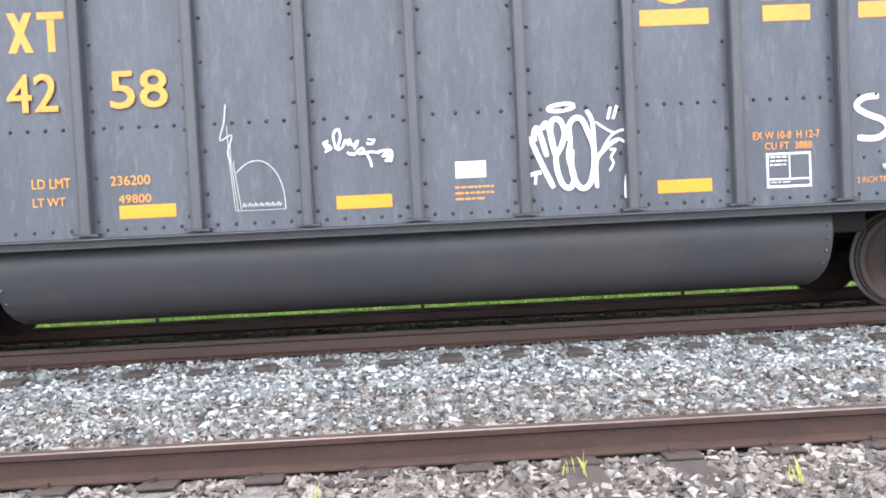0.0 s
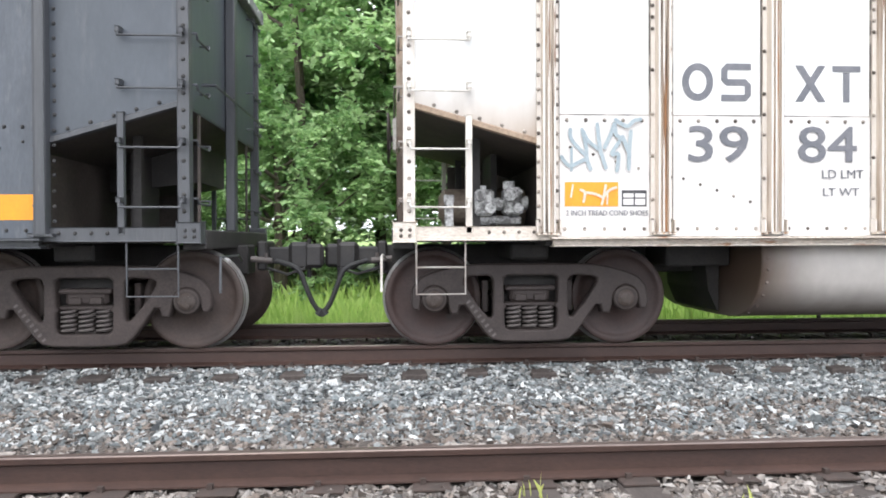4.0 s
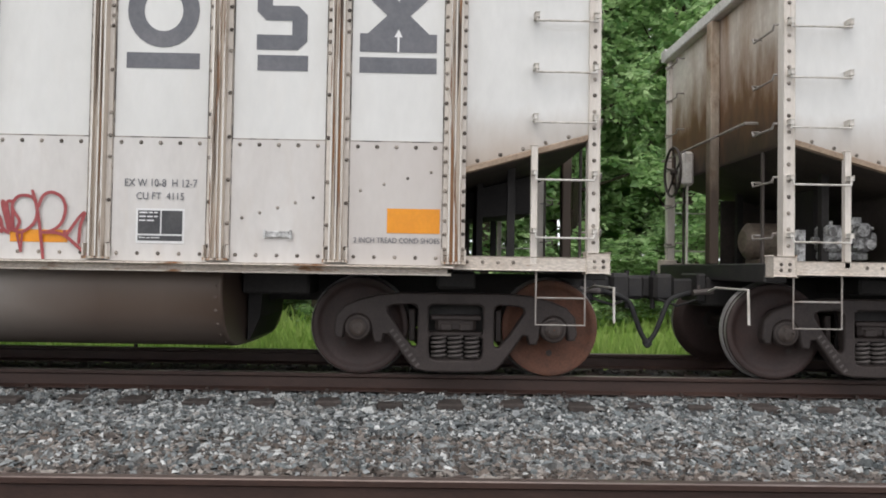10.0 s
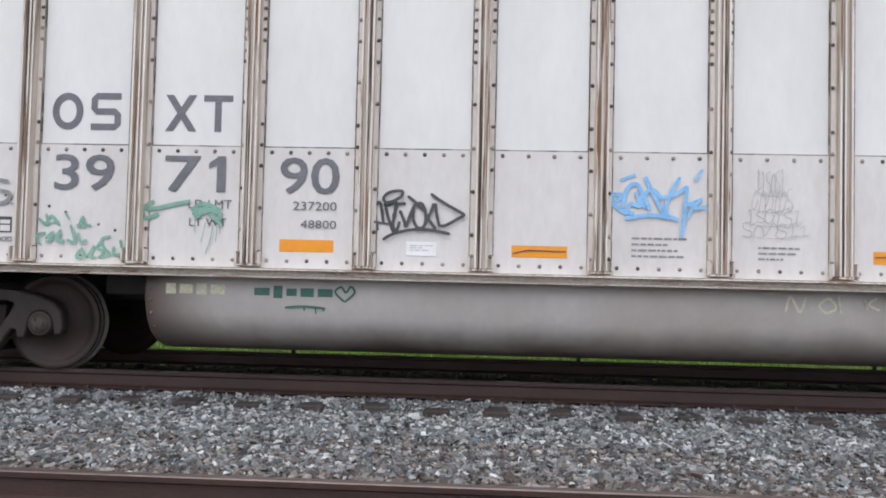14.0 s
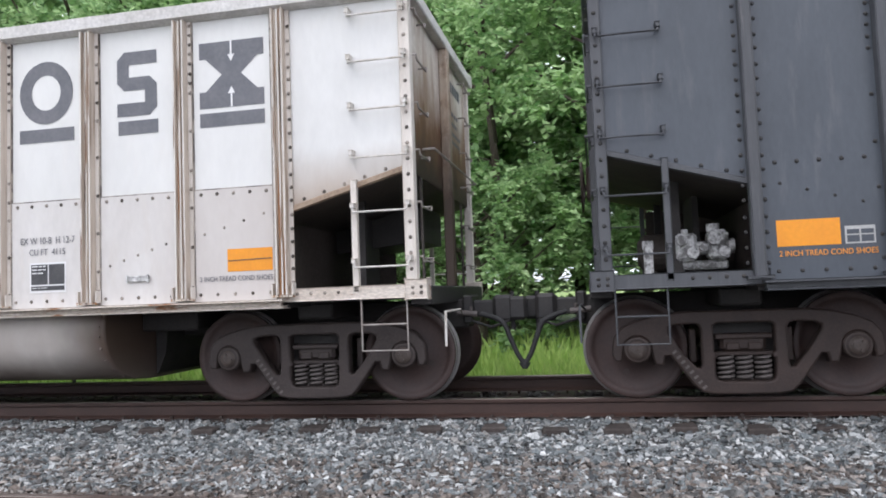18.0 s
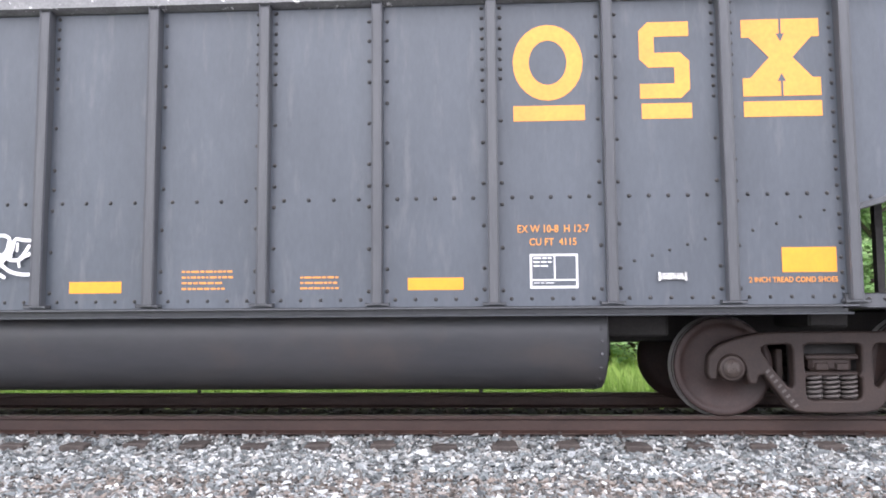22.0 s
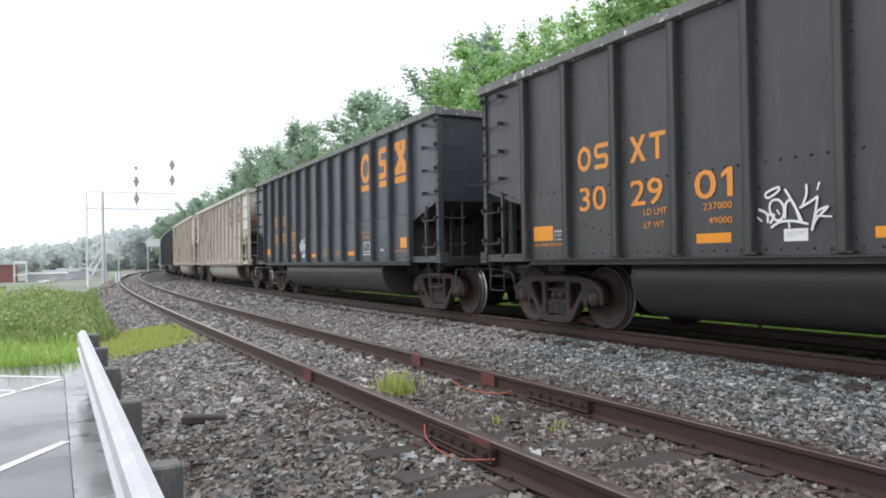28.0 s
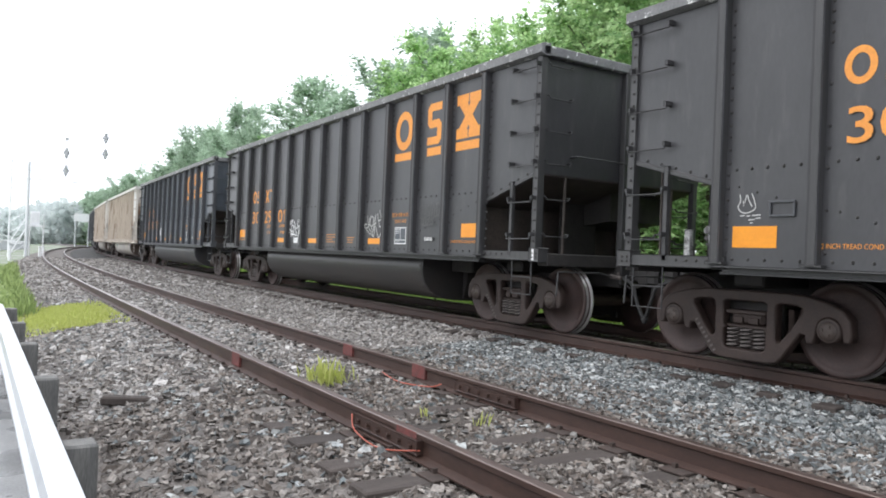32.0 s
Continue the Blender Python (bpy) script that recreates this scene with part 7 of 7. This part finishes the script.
barrier = thing("crash_barrier", "galvanised steel crash barrier on weathered posts beside the parking lot", "guard rail")
prof = [(0.0, 0.30), (0.05, 0.31), (0.105, 0.27), (0.115, 0.20), (0.05, 0.15), (0.045, 0.11), (0.115, 0.06), (0.105, -0.01), (0.05, -0.05), (0.0, -0.045)]
bm = bmesh.new()
rows = []
for x in (-11.75, -8.0, -4.2, -0.4, 3.4, 7.2):
    rows.append([bm.verts.new((x, 0.40 - a, b - 0.20)) for a, b in prof])
for a, b in zip(rows, rows[1:]):
    for i in range(len(a)):
        bm.faces.new((a[i], a[(i + 1) % len(a)], b[(i + 1) % len(a)], b[i]))
bm.faces.new(rows[0])
bm.faces.new(rows[-1][::-1])
bmesh.ops.recalc_face_normals(bm, faces=bm.faces)
part("beam", bm, GALV, barrier, "ribbed galvanised beam")
for k in range(10):
    x = -11.45 + k * 1.905
    part("post", box(x - 0.075, x + 0.075, 0.405, 0.56, -0.75, 0.07, 0.012), POSTWOOD, barrier)
    part("bolt", add_cyl(bmesh.new(), (x, 0.36, -0.07), (x, 0.345, -0.07), 0.02, 8), GALV, barrier)

# fallen timber on the gravel
log = new("timber_scrap", mesh_of(box(-0.31, 0.31, -0.06, 0.06, 0, 0.08, 0.015), "timber_scrap", TIE))
log.matrix_basis = pose(-7.17, 1.35, -0.47, 0, 2, 70)
tagged(log, "dark broken tie end lying on the gravel", "timber")
scrap = new("metal_scrap", mesh_of(add_rod(bmesh.new(), [(-0.13, 0, 0), (-0.03, 0.03, 0.02), (0.1, 0.01, 0.0), (0.14, -0.03, 0)], 0.018), "metal_scrap", PLATE))
scrap.matrix_basis = pose(0.22, YN + 1.15, ZN - 0.13, 0, 0, -8)
tagged(scrap, "small rusty steel scrap on the ballast", "scrap metal")

# ---- grass and weeds ----
BLADE_V = [np.array([(-0.5, 0, 0), (0.5, 0, 0), (0.12, 0.25, 0.7), (0.0, 0.75, 1.0)]), np.array([(-0.5, 0, 0), (0.5, 0, 0), (0.1, -0.1, 0.8), (-0.15, -0.4, 1.1)])]
BLADE_F = [np.array([(0, 1, 2), (0, 2, 3)])] * 2


def blades(name, n, fx, fv, fz, tall, wide, material, label, seed, cat="grass"):
    r = np.random.default_rng(seed)
    x, v = fx(r, n), fv(r, n)
    h = tall * r.uniform(0.5, 1.2, n)
    m = scatter_matrices(x, v + bend(x), fz(x, v), np.ones(n), r, 1.0, upright=True)
    m[:, :3, 0] *= (wide * r.uniform(0.7, 1.4, n))[:, None]
    m[:, :3, 1] *= (h * 0.5)[:, None]
    m[:, :3, 2] *= h[:, None]
    return many(name, BLADE_V, BLADE_F, m, material, label, cat)


blades("grass", 26000, lambda r, n: -34 + 44 * r.random(n) ** 0.8, lambda r, n: 10.4 + 5.5 * r.random(n) ** 1.4, lambda x, v: height(x, v) - 0.02, 0.42, 0.03, GRASS, "bright green tall grass behind the train", 31)
blades("grass", 9000, lambda r, n: r.uniform(-90, -30, n), lambda r, n: r.uniform(10.4, 14, n), lambda x, v: height(x, v) - 0.02, 0.5, 0.07, GRASS, "bright green tall grass behind the train", 32)
blades("grass", 9000, lambda r, n: r.uniform(-17.5, -13.95, n), lambda r, n: r.uniform(-9, 0.55, n), lambda x, v: -0.63 + 0 * x, 0.22, 0.03, GRASS, "mown bright green grass past the parking lot", 33)
blades("grass", 15000, lambda r, n: -15.4 + 1.7 * np.clip(r.normal(0, 0.55, n), -1.2, 1.2), lambda r, n: 1.55 + 0.75 * np.clip(r.normal(0, 0.5, n), -1, 1), lambda x, v: height(x, v) - 0.01, 0.085, 0.03, GRASS_YELLOW, "low yellow-green grass patch on the gravel", 34)
blades("grass_tuft", 150, lambda r, n: -6.9 + r.normal(0, 0.1, n), lambda r, n: 3.08 + r.normal(0, 0.1, n), lambda x, v: height(x, v), 0.2, 0.01, GRASS_YELLOW, "yellow-green grass tuft growing between the rails", 35)
for k, (x, v) in enumerate(((1.72, 3.45), (0.72, 3.72), (-0.62, 3.5), (-4.7, 3.45), (-5.1, 3.2))):
    blades("grass_tuft", 10, lambda r, n: x + r.normal(0, 0.035, n), lambda r, n: v + r.normal(0, 0.03, n), lambda a, b: height(a, b), 0.13, 0.006, GRASS_YELLOW, "small pale weed among the stones", 36 + k)

LEAF_V = [np.array([(0, 0, 0), (0.42, 0.5, 0.12), (0, 1.0, -0.05), (-0.42, 0.5, 0.12)]), np.array([(0, 0, 0), (0.34, 0.42, -0.1), (0.05, 0.95, 0.1), (-0.36, 0.55, -0.06)])]
LEAF_F = [np.array([(0, 1, 2, 3)])] * 2


def leaf_places(centres, spread, per, size, r):
    """Leaves in clumps: loose shells round the centres."""
    n = len(centres) * per
    d = r.normal(0, 1, (n, 3))
    d /= np.linalg.norm(d, axis=1)[:, None]
    rad = spread * r.random(n) ** 0.5
    p = np.repeat(centres, per, 0) + d * rad[:, None] * np.array([1, 1, 0.7])
    q = r.normal(0, 1, (n, 3, 3))
    a = q[:, 0] / np.linalg.norm(q[:, 0], axis=1)[:, None]
    b = q[:, 1] * [1, 1, 0.6] - [0, 0, 0.5]
    b -= (b * a).sum(1)[:, None] * a
    b /= np.linalg.norm(b, axis=1)[:, None]
    c = np.cross(a, b)
    s = size * r.uniform(0.7, 1.35, n)
    m = np.zeros((n, 4, 4))
    m[:, :3, 0], m[:, :3, 1], m[:, :3, 2], m[:, :3, 3], m[:, 3, 3] = a * s[:, None], b * s[:, None], c * s[:, None], p, 1
    return m


def rank(x, v):
    """How high the weeds stand: uneven, lower towards the track."""
    return (0.25 + 0.3 * (np.sin(x * 0.9 + v * 1.3) + np.sin(v * 2.1 - x * 0.5) + 2) / 2) * np.clip((1.5 - v) / 1.6, 0.12, 1)


blades("weeds", 16000, lambda r, n: r.uniform(-42, -16.5, n), lambda r, n: 1.1 - 15 * r.random(n) ** 1.5, lambda x, v: np.maximum(height(x, v), -0.62) - 0.01, 0.36, 0.045, WEED, "rank green weeds in the field past the lot", 45, "weeds")
r = np.random.default_rng(46)
wx, wv = r.uniform(-45, -17.2, 900), 0.7 - 13 * r.random(900) ** 1.3
cw = np.stack([wx, wv, -0.58 + rank(wx, wv) * r.random(900) * 1.1], -1)
many("weeds", LEAF_V, LEAF_F, leaf_places(cw, 0.33, 22, 0.10, r), WEED, "rank green weeds in the field past the lot", "weeds")


def twig_leaves(centres, reach, twigs, per, size, rise, r):
    """Leaves in two ranks along twigs that fan out and up from each centre."""
    k = len(centres) * twigs
    base = np.repeat(centres, twigs, 0)
    out = base * [1, 1, 0]
    out /= np.maximum(np.linalg.norm(out, axis=1), 0.3)[:, None]
    d = out * 0.65 + [0, 0, rise] + r.normal(0, 0.55, (k, 3))
    d /= np.linalg.norm(d, axis=1)[:, None]
    length = reach * r.uniform(0.55, 1.25, k)
    n = k * per
    d, base, length = np.repeat(d, per, 0), np.repeat(base, per, 0), np.repeat(length, per)
    t = np.tile(np.linspace(0.12, 1.0, per), k)
    p = base + d * (length * t)[:, None] - np.outer((t * length) ** 2 * 0.22 / reach, [0, 0, 1])
    side = np.cross(d, [0, 0, 1]) * np.where(np.tile(np.arange(per), k) % 2, 1, -1)[:, None]
    b = d * 0.55 + side * 0.8 + r.normal(0, 0.35, (n, 3)) - [0, 0, 0.28]
    b /= np.linalg.norm(b, axis=1)[:, None]
    a = np.cross(b, [0, 0, 1] + r.normal(0, 0.35, (n, 3)))
    a /= np.linalg.norm(a, axis=1)[:, None]
    c = np.cross(a, b)
    s = size * r.uniform(0.7, 1.3, n) * (1.1 - 0.45 * t)
    m = np.zeros((n, 4, 4))
    m[:, :3, 0], m[:, :3, 1], m[:, :3, 2], m[:, :3, 3], m[:, 3, 3] = a * s[:, None], b * s[:, None], c * s[:, None], p, 1
    return m


def tree_meshes(seed, tall, spread, clumps, twigs, per, size, material, low=0.1, reach=0.85, rise=0.45):
    """Trunk with limbs, and a ragged crown of leafy twigs with gaps and leading shoots."""
    r = np.random.default_rng(seed)
    bm = bmesh.new()
    lean = r.normal(0, 0.3, 2)
    trunk = [Vector((lean[0] * t * t, lean[1] * t * t, t * tall * 0.8)) for t in np.linspace(0, 1, 6)]
    for i in range(5):
        add_cyl(bm, trunk[i], trunk[i + 1], 0.17 * (1 - 0.17 * i), 8, 0.17 * (1 - 0.17 * (i + 1)))
    tips = []
    for i in range(13):
        z = tall * (0.2 + 0.05 * i)
        a = i * 2.4 + r.uniform(0, 1)
        far = spread * (1.0 - 0.55 * abs(z / tall - 0.4)) * r.uniform(0.6, 1.0)
        up = far * r.uniform(0.4, 1.0)
        p = Vector((lean[0] * (z / tall) ** 2, lean[1] * (z / tall) ** 2, z))
        q = p + Vector((math.cos(a) * far * 0.55, math.sin(a) * far * 0.55, up * 0.45))
        e = p + Vector((math.cos(a) * far, math.sin(a) * far, up))
        add_cyl(bm, p, q, 0.05, 6, 0.035)
        add_cyl(bm, q, e, 0.035, 6, 0.012)
        tips += [q, e, (q + e) / 2, e + Vector((0, 0, 0.5)), e.lerp(q, 0.3) + Vector((0, 0, 0.25))]
    trunk_me = mesh_of(bm, "trunk", BARK)
    zc = tall * (low + (1.0 - low) * r.random(clumps) ** 0.85)
    t = zc / tall
    wide = spread * np.clip(1.12 - 1.25 * np.abs(t - 0.4) ** 1.5 * 2.2, 0.42, 1.05)
    ang = r.uniform(0, 2 * np.pi, clumps)
    rr = wide * r.random(clumps) ** 0.4
    c = np.stack([np.cos(ang) * rr, np.sin(ang) * rr, zc], -1)
    shoots = [(math.cos(k * 2.1) * 0.16 * k, math.sin(k * 2.1) * 0.16 * k, tall * (0.98 - 0.018 * k) + r.uniform(-0.4, 0.5)) for k in range(9)]
    c = np.concatenate([c, np.array([p[:] for p in tips]), np.array(shoots)])
    ob = many("crown", LEAF_V, LEAF_F, twig_leaves(c, reach, twigs, per, size, rise, r), material)
    crown_me = ob.data
    bpy.data.objects.remove(ob)
    return trunk_me, crown_me


TREE_KINDS = [tree_meshes(100 + k, 11.5, 3.2, 100, 8, 9, 0.22, LEAF, 0.12, 0.8, 0.3) for k in range(3)]
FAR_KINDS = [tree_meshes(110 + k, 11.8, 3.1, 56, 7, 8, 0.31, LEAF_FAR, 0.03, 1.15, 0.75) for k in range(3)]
DEEP_KINDS = [tree_meshes(130 + k, 11.5, 3.4, 60, 6, 7, 0.42, LEAF, 0.0, 1.0, 0.3) for k in range(2)]
BUSH_KINDS = [tree_meshes(120 + k, 4.2, 1.9, 70, 8, 9, 0.14, LEAF, 0.0, 0.55, 0.3) for k in range(2)]


def tree(kind, x, y, z, scale, turn, label, group="trees behind the train"):
    t = thing("tree", label, "tree", group, Matrix.Translation((x, y, z)) @ Matrix.Rotation(turn, 4, "Z") @ Matrix.Diagonal((scale[0], scale[0], scale[1], 1)))
    part("trunk", kind[0], BARK, t)
    part("crown", kind[1], LEAF, t)
    return t


def crest(x):
    """The wood stands lower where the line begins to curve."""
    return float(np.interp(x, (-80, -55, -40, -31, -24, -13), (0.98, 0.93, 0.92, 0.95, 1.02, 1.05)))


rnd = random.Random(9)
x = 12.0
while x > -34:
    tree(TREE_KINDS[rnd.randrange(3)], x, 17.2 + rnd.uniform(-1, 1.6) + float(bend(x)), -0.3, (1.0, rnd.uniform(0.86, 0.95) * crest(x)), rnd.uniform(0, 6.28), "leafy green tree on the verge behind the train")
    x -= rnd.uniform(2.2, 3.1)
x = -34.0
while x > -290:
    tree(FAR_KINDS[rnd.randrange(3)], x, 20.5 + rnd.uniform(-1.5, 2.5) + float(bend(max(x, -140))), -0.3, (1.2 if x > -120 else 1.7, rnd.uniform(1.0, 1.16) * crest(x) * (1 + float(bend(max(x, -140))) / 20) * float(np.interp(x, (-290, -170, -140, -110), (0.72, 0.84, 0.88, 1.0)))), rnd.uniform(0, 6.28), "green tree along the curve of the line, haze put into its leaf colour")
    x -= rnd.uniform(4.2, 6.5)
for k in range(10):
    x = 10 - k * 3.9 + rnd.uniform(-0.6, 0.6)
    tree(BUSH_KINDS[k % 2], x, 15.0 + rnd.uniform(-0.6, 0.8) + float(bend(x)), -0.35, (1.0, rnd.uniform(0.45, 0.95)), rnd.uniform(0, 6.28), "dense green shrub at the foot of the trees", "shrubs behind the train")
# second row closes the gaps between the trunks
x = 14.0
while x > -60:
    tree(DEEP_KINDS[rnd.randrange(2)], x, 22.5 + rnd.uniform(-1, 1.6) + float(bend(x)), -0.2, (1.4, rnd.uniform(0.94, 1.04) * crest(x)), rnd.uniform(0, 6.28), "leafy green tree deeper in the wood")
    x -= rnd.uniform(3.0, 3.8)

x = 15.0
while x > -50:
    tree(DEEP_KINDS[rnd.randrange(2)], x, 28.0 + rnd.uniform(-1, 1.6) + float(bend(x)), -0.1, (1.45, rnd.uniform(0.78, 0.9)), rnd.uniform(0, 6.28), "leafy green tree deep in the wood")
    x -= rnd.uniform(2.6, 3.4)

# ---- signal bridge, cabinets and the distance ----
bridge = thing("signal_bridge", "pale steel cantilever signal bridge over the tracks", "signal bridge")
SX = -70.0
bm = bmesh.new()
for y in (2.45, 3.65):
    for dx in (-0.5, 0.5):
        add_cyl(bm, (SX + dx, y, -0.6), (SX + dx, y, 7.3), 0.05, 8)
for k in range(8):
    z = -0.4 + k * 0.9
    add_cyl(bm, (SX, 2.45, z), (SX, 3.65, z + 0.9), 0.03, 6)
part("mast", bm, PALE_STEEL, bridge, "pale latticed mast")
bm = bmesh.new()
for z in (5.95, 7.4):
    for dx in (-0.5, 0.5):
        add_cyl(bm, (SX + dx, 2.4, z), (SX + dx, 9.8, z), 0.03, 6)
for k in range(8):
    y = 2.5 + k * 0.9
    add_cyl(bm, (SX + 0.5, y, 5.95), (SX + 0.5, y + 0.9, 7.4), 0.016, 6)
add_cyl(bm, (SX + 0.5, 9.8, 5.95), (SX + 0.5, 9.8, 7.4), 0.03, 6)
part("arm", bm, PALE_STEEL, bridge, "pale latticed arm")


def signal(y, zs, parent):
    bm = add_cyl(bmesh.new(), (SX + 0.6, y, zs[0] - 0.8), (SX + 0.6, y, zs[-1] + 0.4), 0.03, 8)
    mast = part("signal_post", bm, MASTGREY, parent)
    for z in zs:
        b = bmesh.new()
        add_cyl(b, (SX + 0.68, y, z), (SX + 0.74, y, z), 0.24, 20)
        add_box(b, SX + 0.6, SX + 0.9, y - 0.12, y + 0.12, z - 0.42, z + 0.42, 0.05)
        for k in (-0.26, 0, 0.26):
            add_cyl(b, (SX + 0.74, y, z + k), (SX + 1.0, y, z + k), 0.12, 12)
        part("signal_head", b, SIGNALBLACK, mast, "dark grey signal head with hooded lamps")


signal(6.35, (6.82, 8.32), bridge)
signal(9.32, (8.53, 9.9), bridge)
part("finial", add_cyl(add_cyl(bmesh.new(), (SX + 0.6, 6.35, 8.8), (SX + 0.6, 6.35, 9.55), 0.025, 6), (SX + 0.5, 6.35, 9.5), (SX + 0.7, 6.35, 9.5), 0.14, 10), SIGNALBLACK, bridge, "small round finial over a signal")
bm = box(-72, -70, 3.86, 5.07, 2.02, 2.14)
add_box(bm, -71.6, -70.2, 4.0, 4.66, 2.14, 3.28, 0.03)
add_box(bm, -70.21, -70.17, 4.3, 4.36, 2.2, 3.2)
for y in (3.95, 4.95):
    add_cyl(bm, (-70.2, y, -0.6), (-70.2, y, 2.05), 0.06, 8)
    add_cyl(bm, (-70.05, y, 2.1), (-70.05, y, 3.0), 0.025, 6)
add_cyl(bm, (-70.05, 3.9, 3.0), (-70.05, 5.05, 3.0), 0.025, 6)
for k in range(9):
    add_box(bm, -70.4, -69.6, 2.5 + k * 0.14, 2.62 + k * 0.14, -0.45 + k * 0.29, -0.41 + k * 0.29)
for dx in (-70.4, -69.6):
    add_cyl(bm, (dx, 2.42, -0.6), (dx, 3.8, 2.08), 0.045, 6)
    add_cyl(bm, (dx, 2.42, 0.4), (dx, 3.8, 3.05), 0.03, 6)
tagged(new("relay_cabinet", mesh_of(bm, "relay_cabinet", PALE_STEEL)), "white relay cabinet on a steel platform with steps", "cabinet")
for y, x in ((4.2, -62), (4.7, -66), (2.2, -60)):
    bm = add_cyl(bmesh.new(), (x, y, -0.6), (x, y, 0.35), 0.09, 10)
    add_cyl(bm, (x, y, 0.35), (x, y, 0.45), 0.11, 10)
    tagged(new("marker_post", mesh_of(bm, "marker_post", PALE_STEEL)), "short white marker post beside the track", "post", "marker posts")
mast = new("utility_pole", mesh_of(add_cyl(bmesh.new(), (-69.4, 3.72, -0.7), (-69.4, 3.72, 7.3), 0.09, 10, 0.06), "utility_pole", MASTGREY))
tagged(mast, "grey steel pole near the signal bridge", "pole")

shed = thing("shed", "low red shed with a pale frame across the field", "building")
part("wall", box(-98, -90, -12.5, -3.8, -0.8, 1.25), BRICKRED, shed)
part("roof", box(-98.3, -89.7, -12.8, -3.6, 1.25, 1.45), MASTGREY, shed)
part("door", box(-89.98, -89.9, -6.9, -5.9, -0.8, 0.9), PALE_STEEL, shed)
bm = bmesh.new()
for y in (-3.75, -2.65):
    add_cyl(bm, (-89, y, -0.8), (-89, y, 1.4), 0.09, 8)
add_box(bm, -89.2, -88.8, -3.85, -2.55, 1.3, 1.6, 0.03)
add_box(bm, -89.1, -88.9, -3.75, -2.65, 0.1, 0.22)
tagged(new("gate_frame", mesh_of(bm, "gate_frame", PALE_STEEL)), "white steel frame beside the shed", "frame")
for k in range(5):
    x, y = -95 - 9 * k, -0.5 + 1.5 * k
    b = thing("freight_box", "pale low building far across the yard", "building", "far yard buildings")
    part("wall", box(x - 3, x + 3, y - 2.2, y + 1.6, -0.7, 0.15 + 0.2 * (k % 3)), MASTGREY, b)
    part("roof", box(x - 3.2, x + 3.2, y - 2.4, y + 1.8, 0.15 + 0.2 * (k % 3), 0.3 + 0.2 * (k % 3)), PALE_STEEL, b)
kerb = new("loading_kerb", mesh_of(add_box(bmesh.new(), -9.5, 9.5, -0.5, 0.5, -0.62, -0.5, 0.02), "loading_kerb", PALE_STEEL))
kerb.matrix_basis = pose(-97, 0.6, 0, 0, 0, -11)
tagged(kerb, "long pale concrete kerb across the yard", "kerb")
board = thing("sign_board", "pale overhead board far along the line", "sign")
part("panel", box(-150.1, -150, 15.4, 18.2, 4.45, 5.9), PALE_STEEL, board)
for y in (15.7, 17.9):
    part("leg", add_cyl(bmesh.new(), (-150.2, y, -0.6), (-150.2, y, 5.8), 0.12, 8), MASTGREY, board)

# wooded ridge on the horizon, distance haze painted into its pale leaf colour
r = np.random.default_rng(77)
cen = []
for k in range(620):
    a = radians(r.uniform(-14, 14))
    d = r.uniform(230, 420)
    top = float(np.interp(math.degrees(-a), (-10, -3.2, 0, 3.6, 6, 14), (4.4, 5.2, 7.4, 11.4, 13.6, 14))) + 0.4 * math.sin(a * 60)
    cen.append((-d * math.cos(a), -d * math.sin(a), -1 + top * r.random() ** 0.6 * d / 300))
cen = np.array(cen)
many("far_woods", LEAF_V, LEAF_F, leaf_places(cen, 4.6, 90, 2.2, r), leaf_mat("ridge_leaves", (0.58, 0.63, 0.62), (0.63, 0.68, 0.66), 0.5), "wooded ridge beyond the yard, haze put into its colour", "woods")

# ---- how the train moves ----
CARS = [(car_a, -0.025), (car_b, 15.681), (car_c, 31.738), (car_d, 47.784), (car_e, 63.832), (car_f, 79.865), (ahead_1, -15.45), (ahead_2, -31.53), (ahead_3, -47.61)]


def travelled(t):
    """Metres gone since the start; the train slowly gathers speed."""
    return float(np.polyval((6.5917221e-11, 3.10772242e-08, -3.31707513e-06, 0.000119801349, -0.00178400414, 0.0220016383, 2.01570723, 0.0268121674), t))


def car_pose(q):
    a, b = on_line(q - 6.05), on_line(q + 6.05)
    d = b - a
    m = (a + b) / 2
    return pose(m.x, m.y, m.z, 0, 0, math.degrees(math.atan2(d.y, d.x)))


def motions():
    for car, q in CARS:
        walk(car, [(t, car_pose(q - travelled(t))) for t in range(33)])
    steps = [min(0.15 * k, 32.0) for k in range(215)]
    for w in WHEEL_SETS:
        x, y, z = w.location
        turn = random.Random(w.name).uniform(0, 360)
        walk(w, [(t, pose(x, y, z, 0, turn - math.degrees(travelled(t) / 0.457), 0)) for t in steps])


motions()
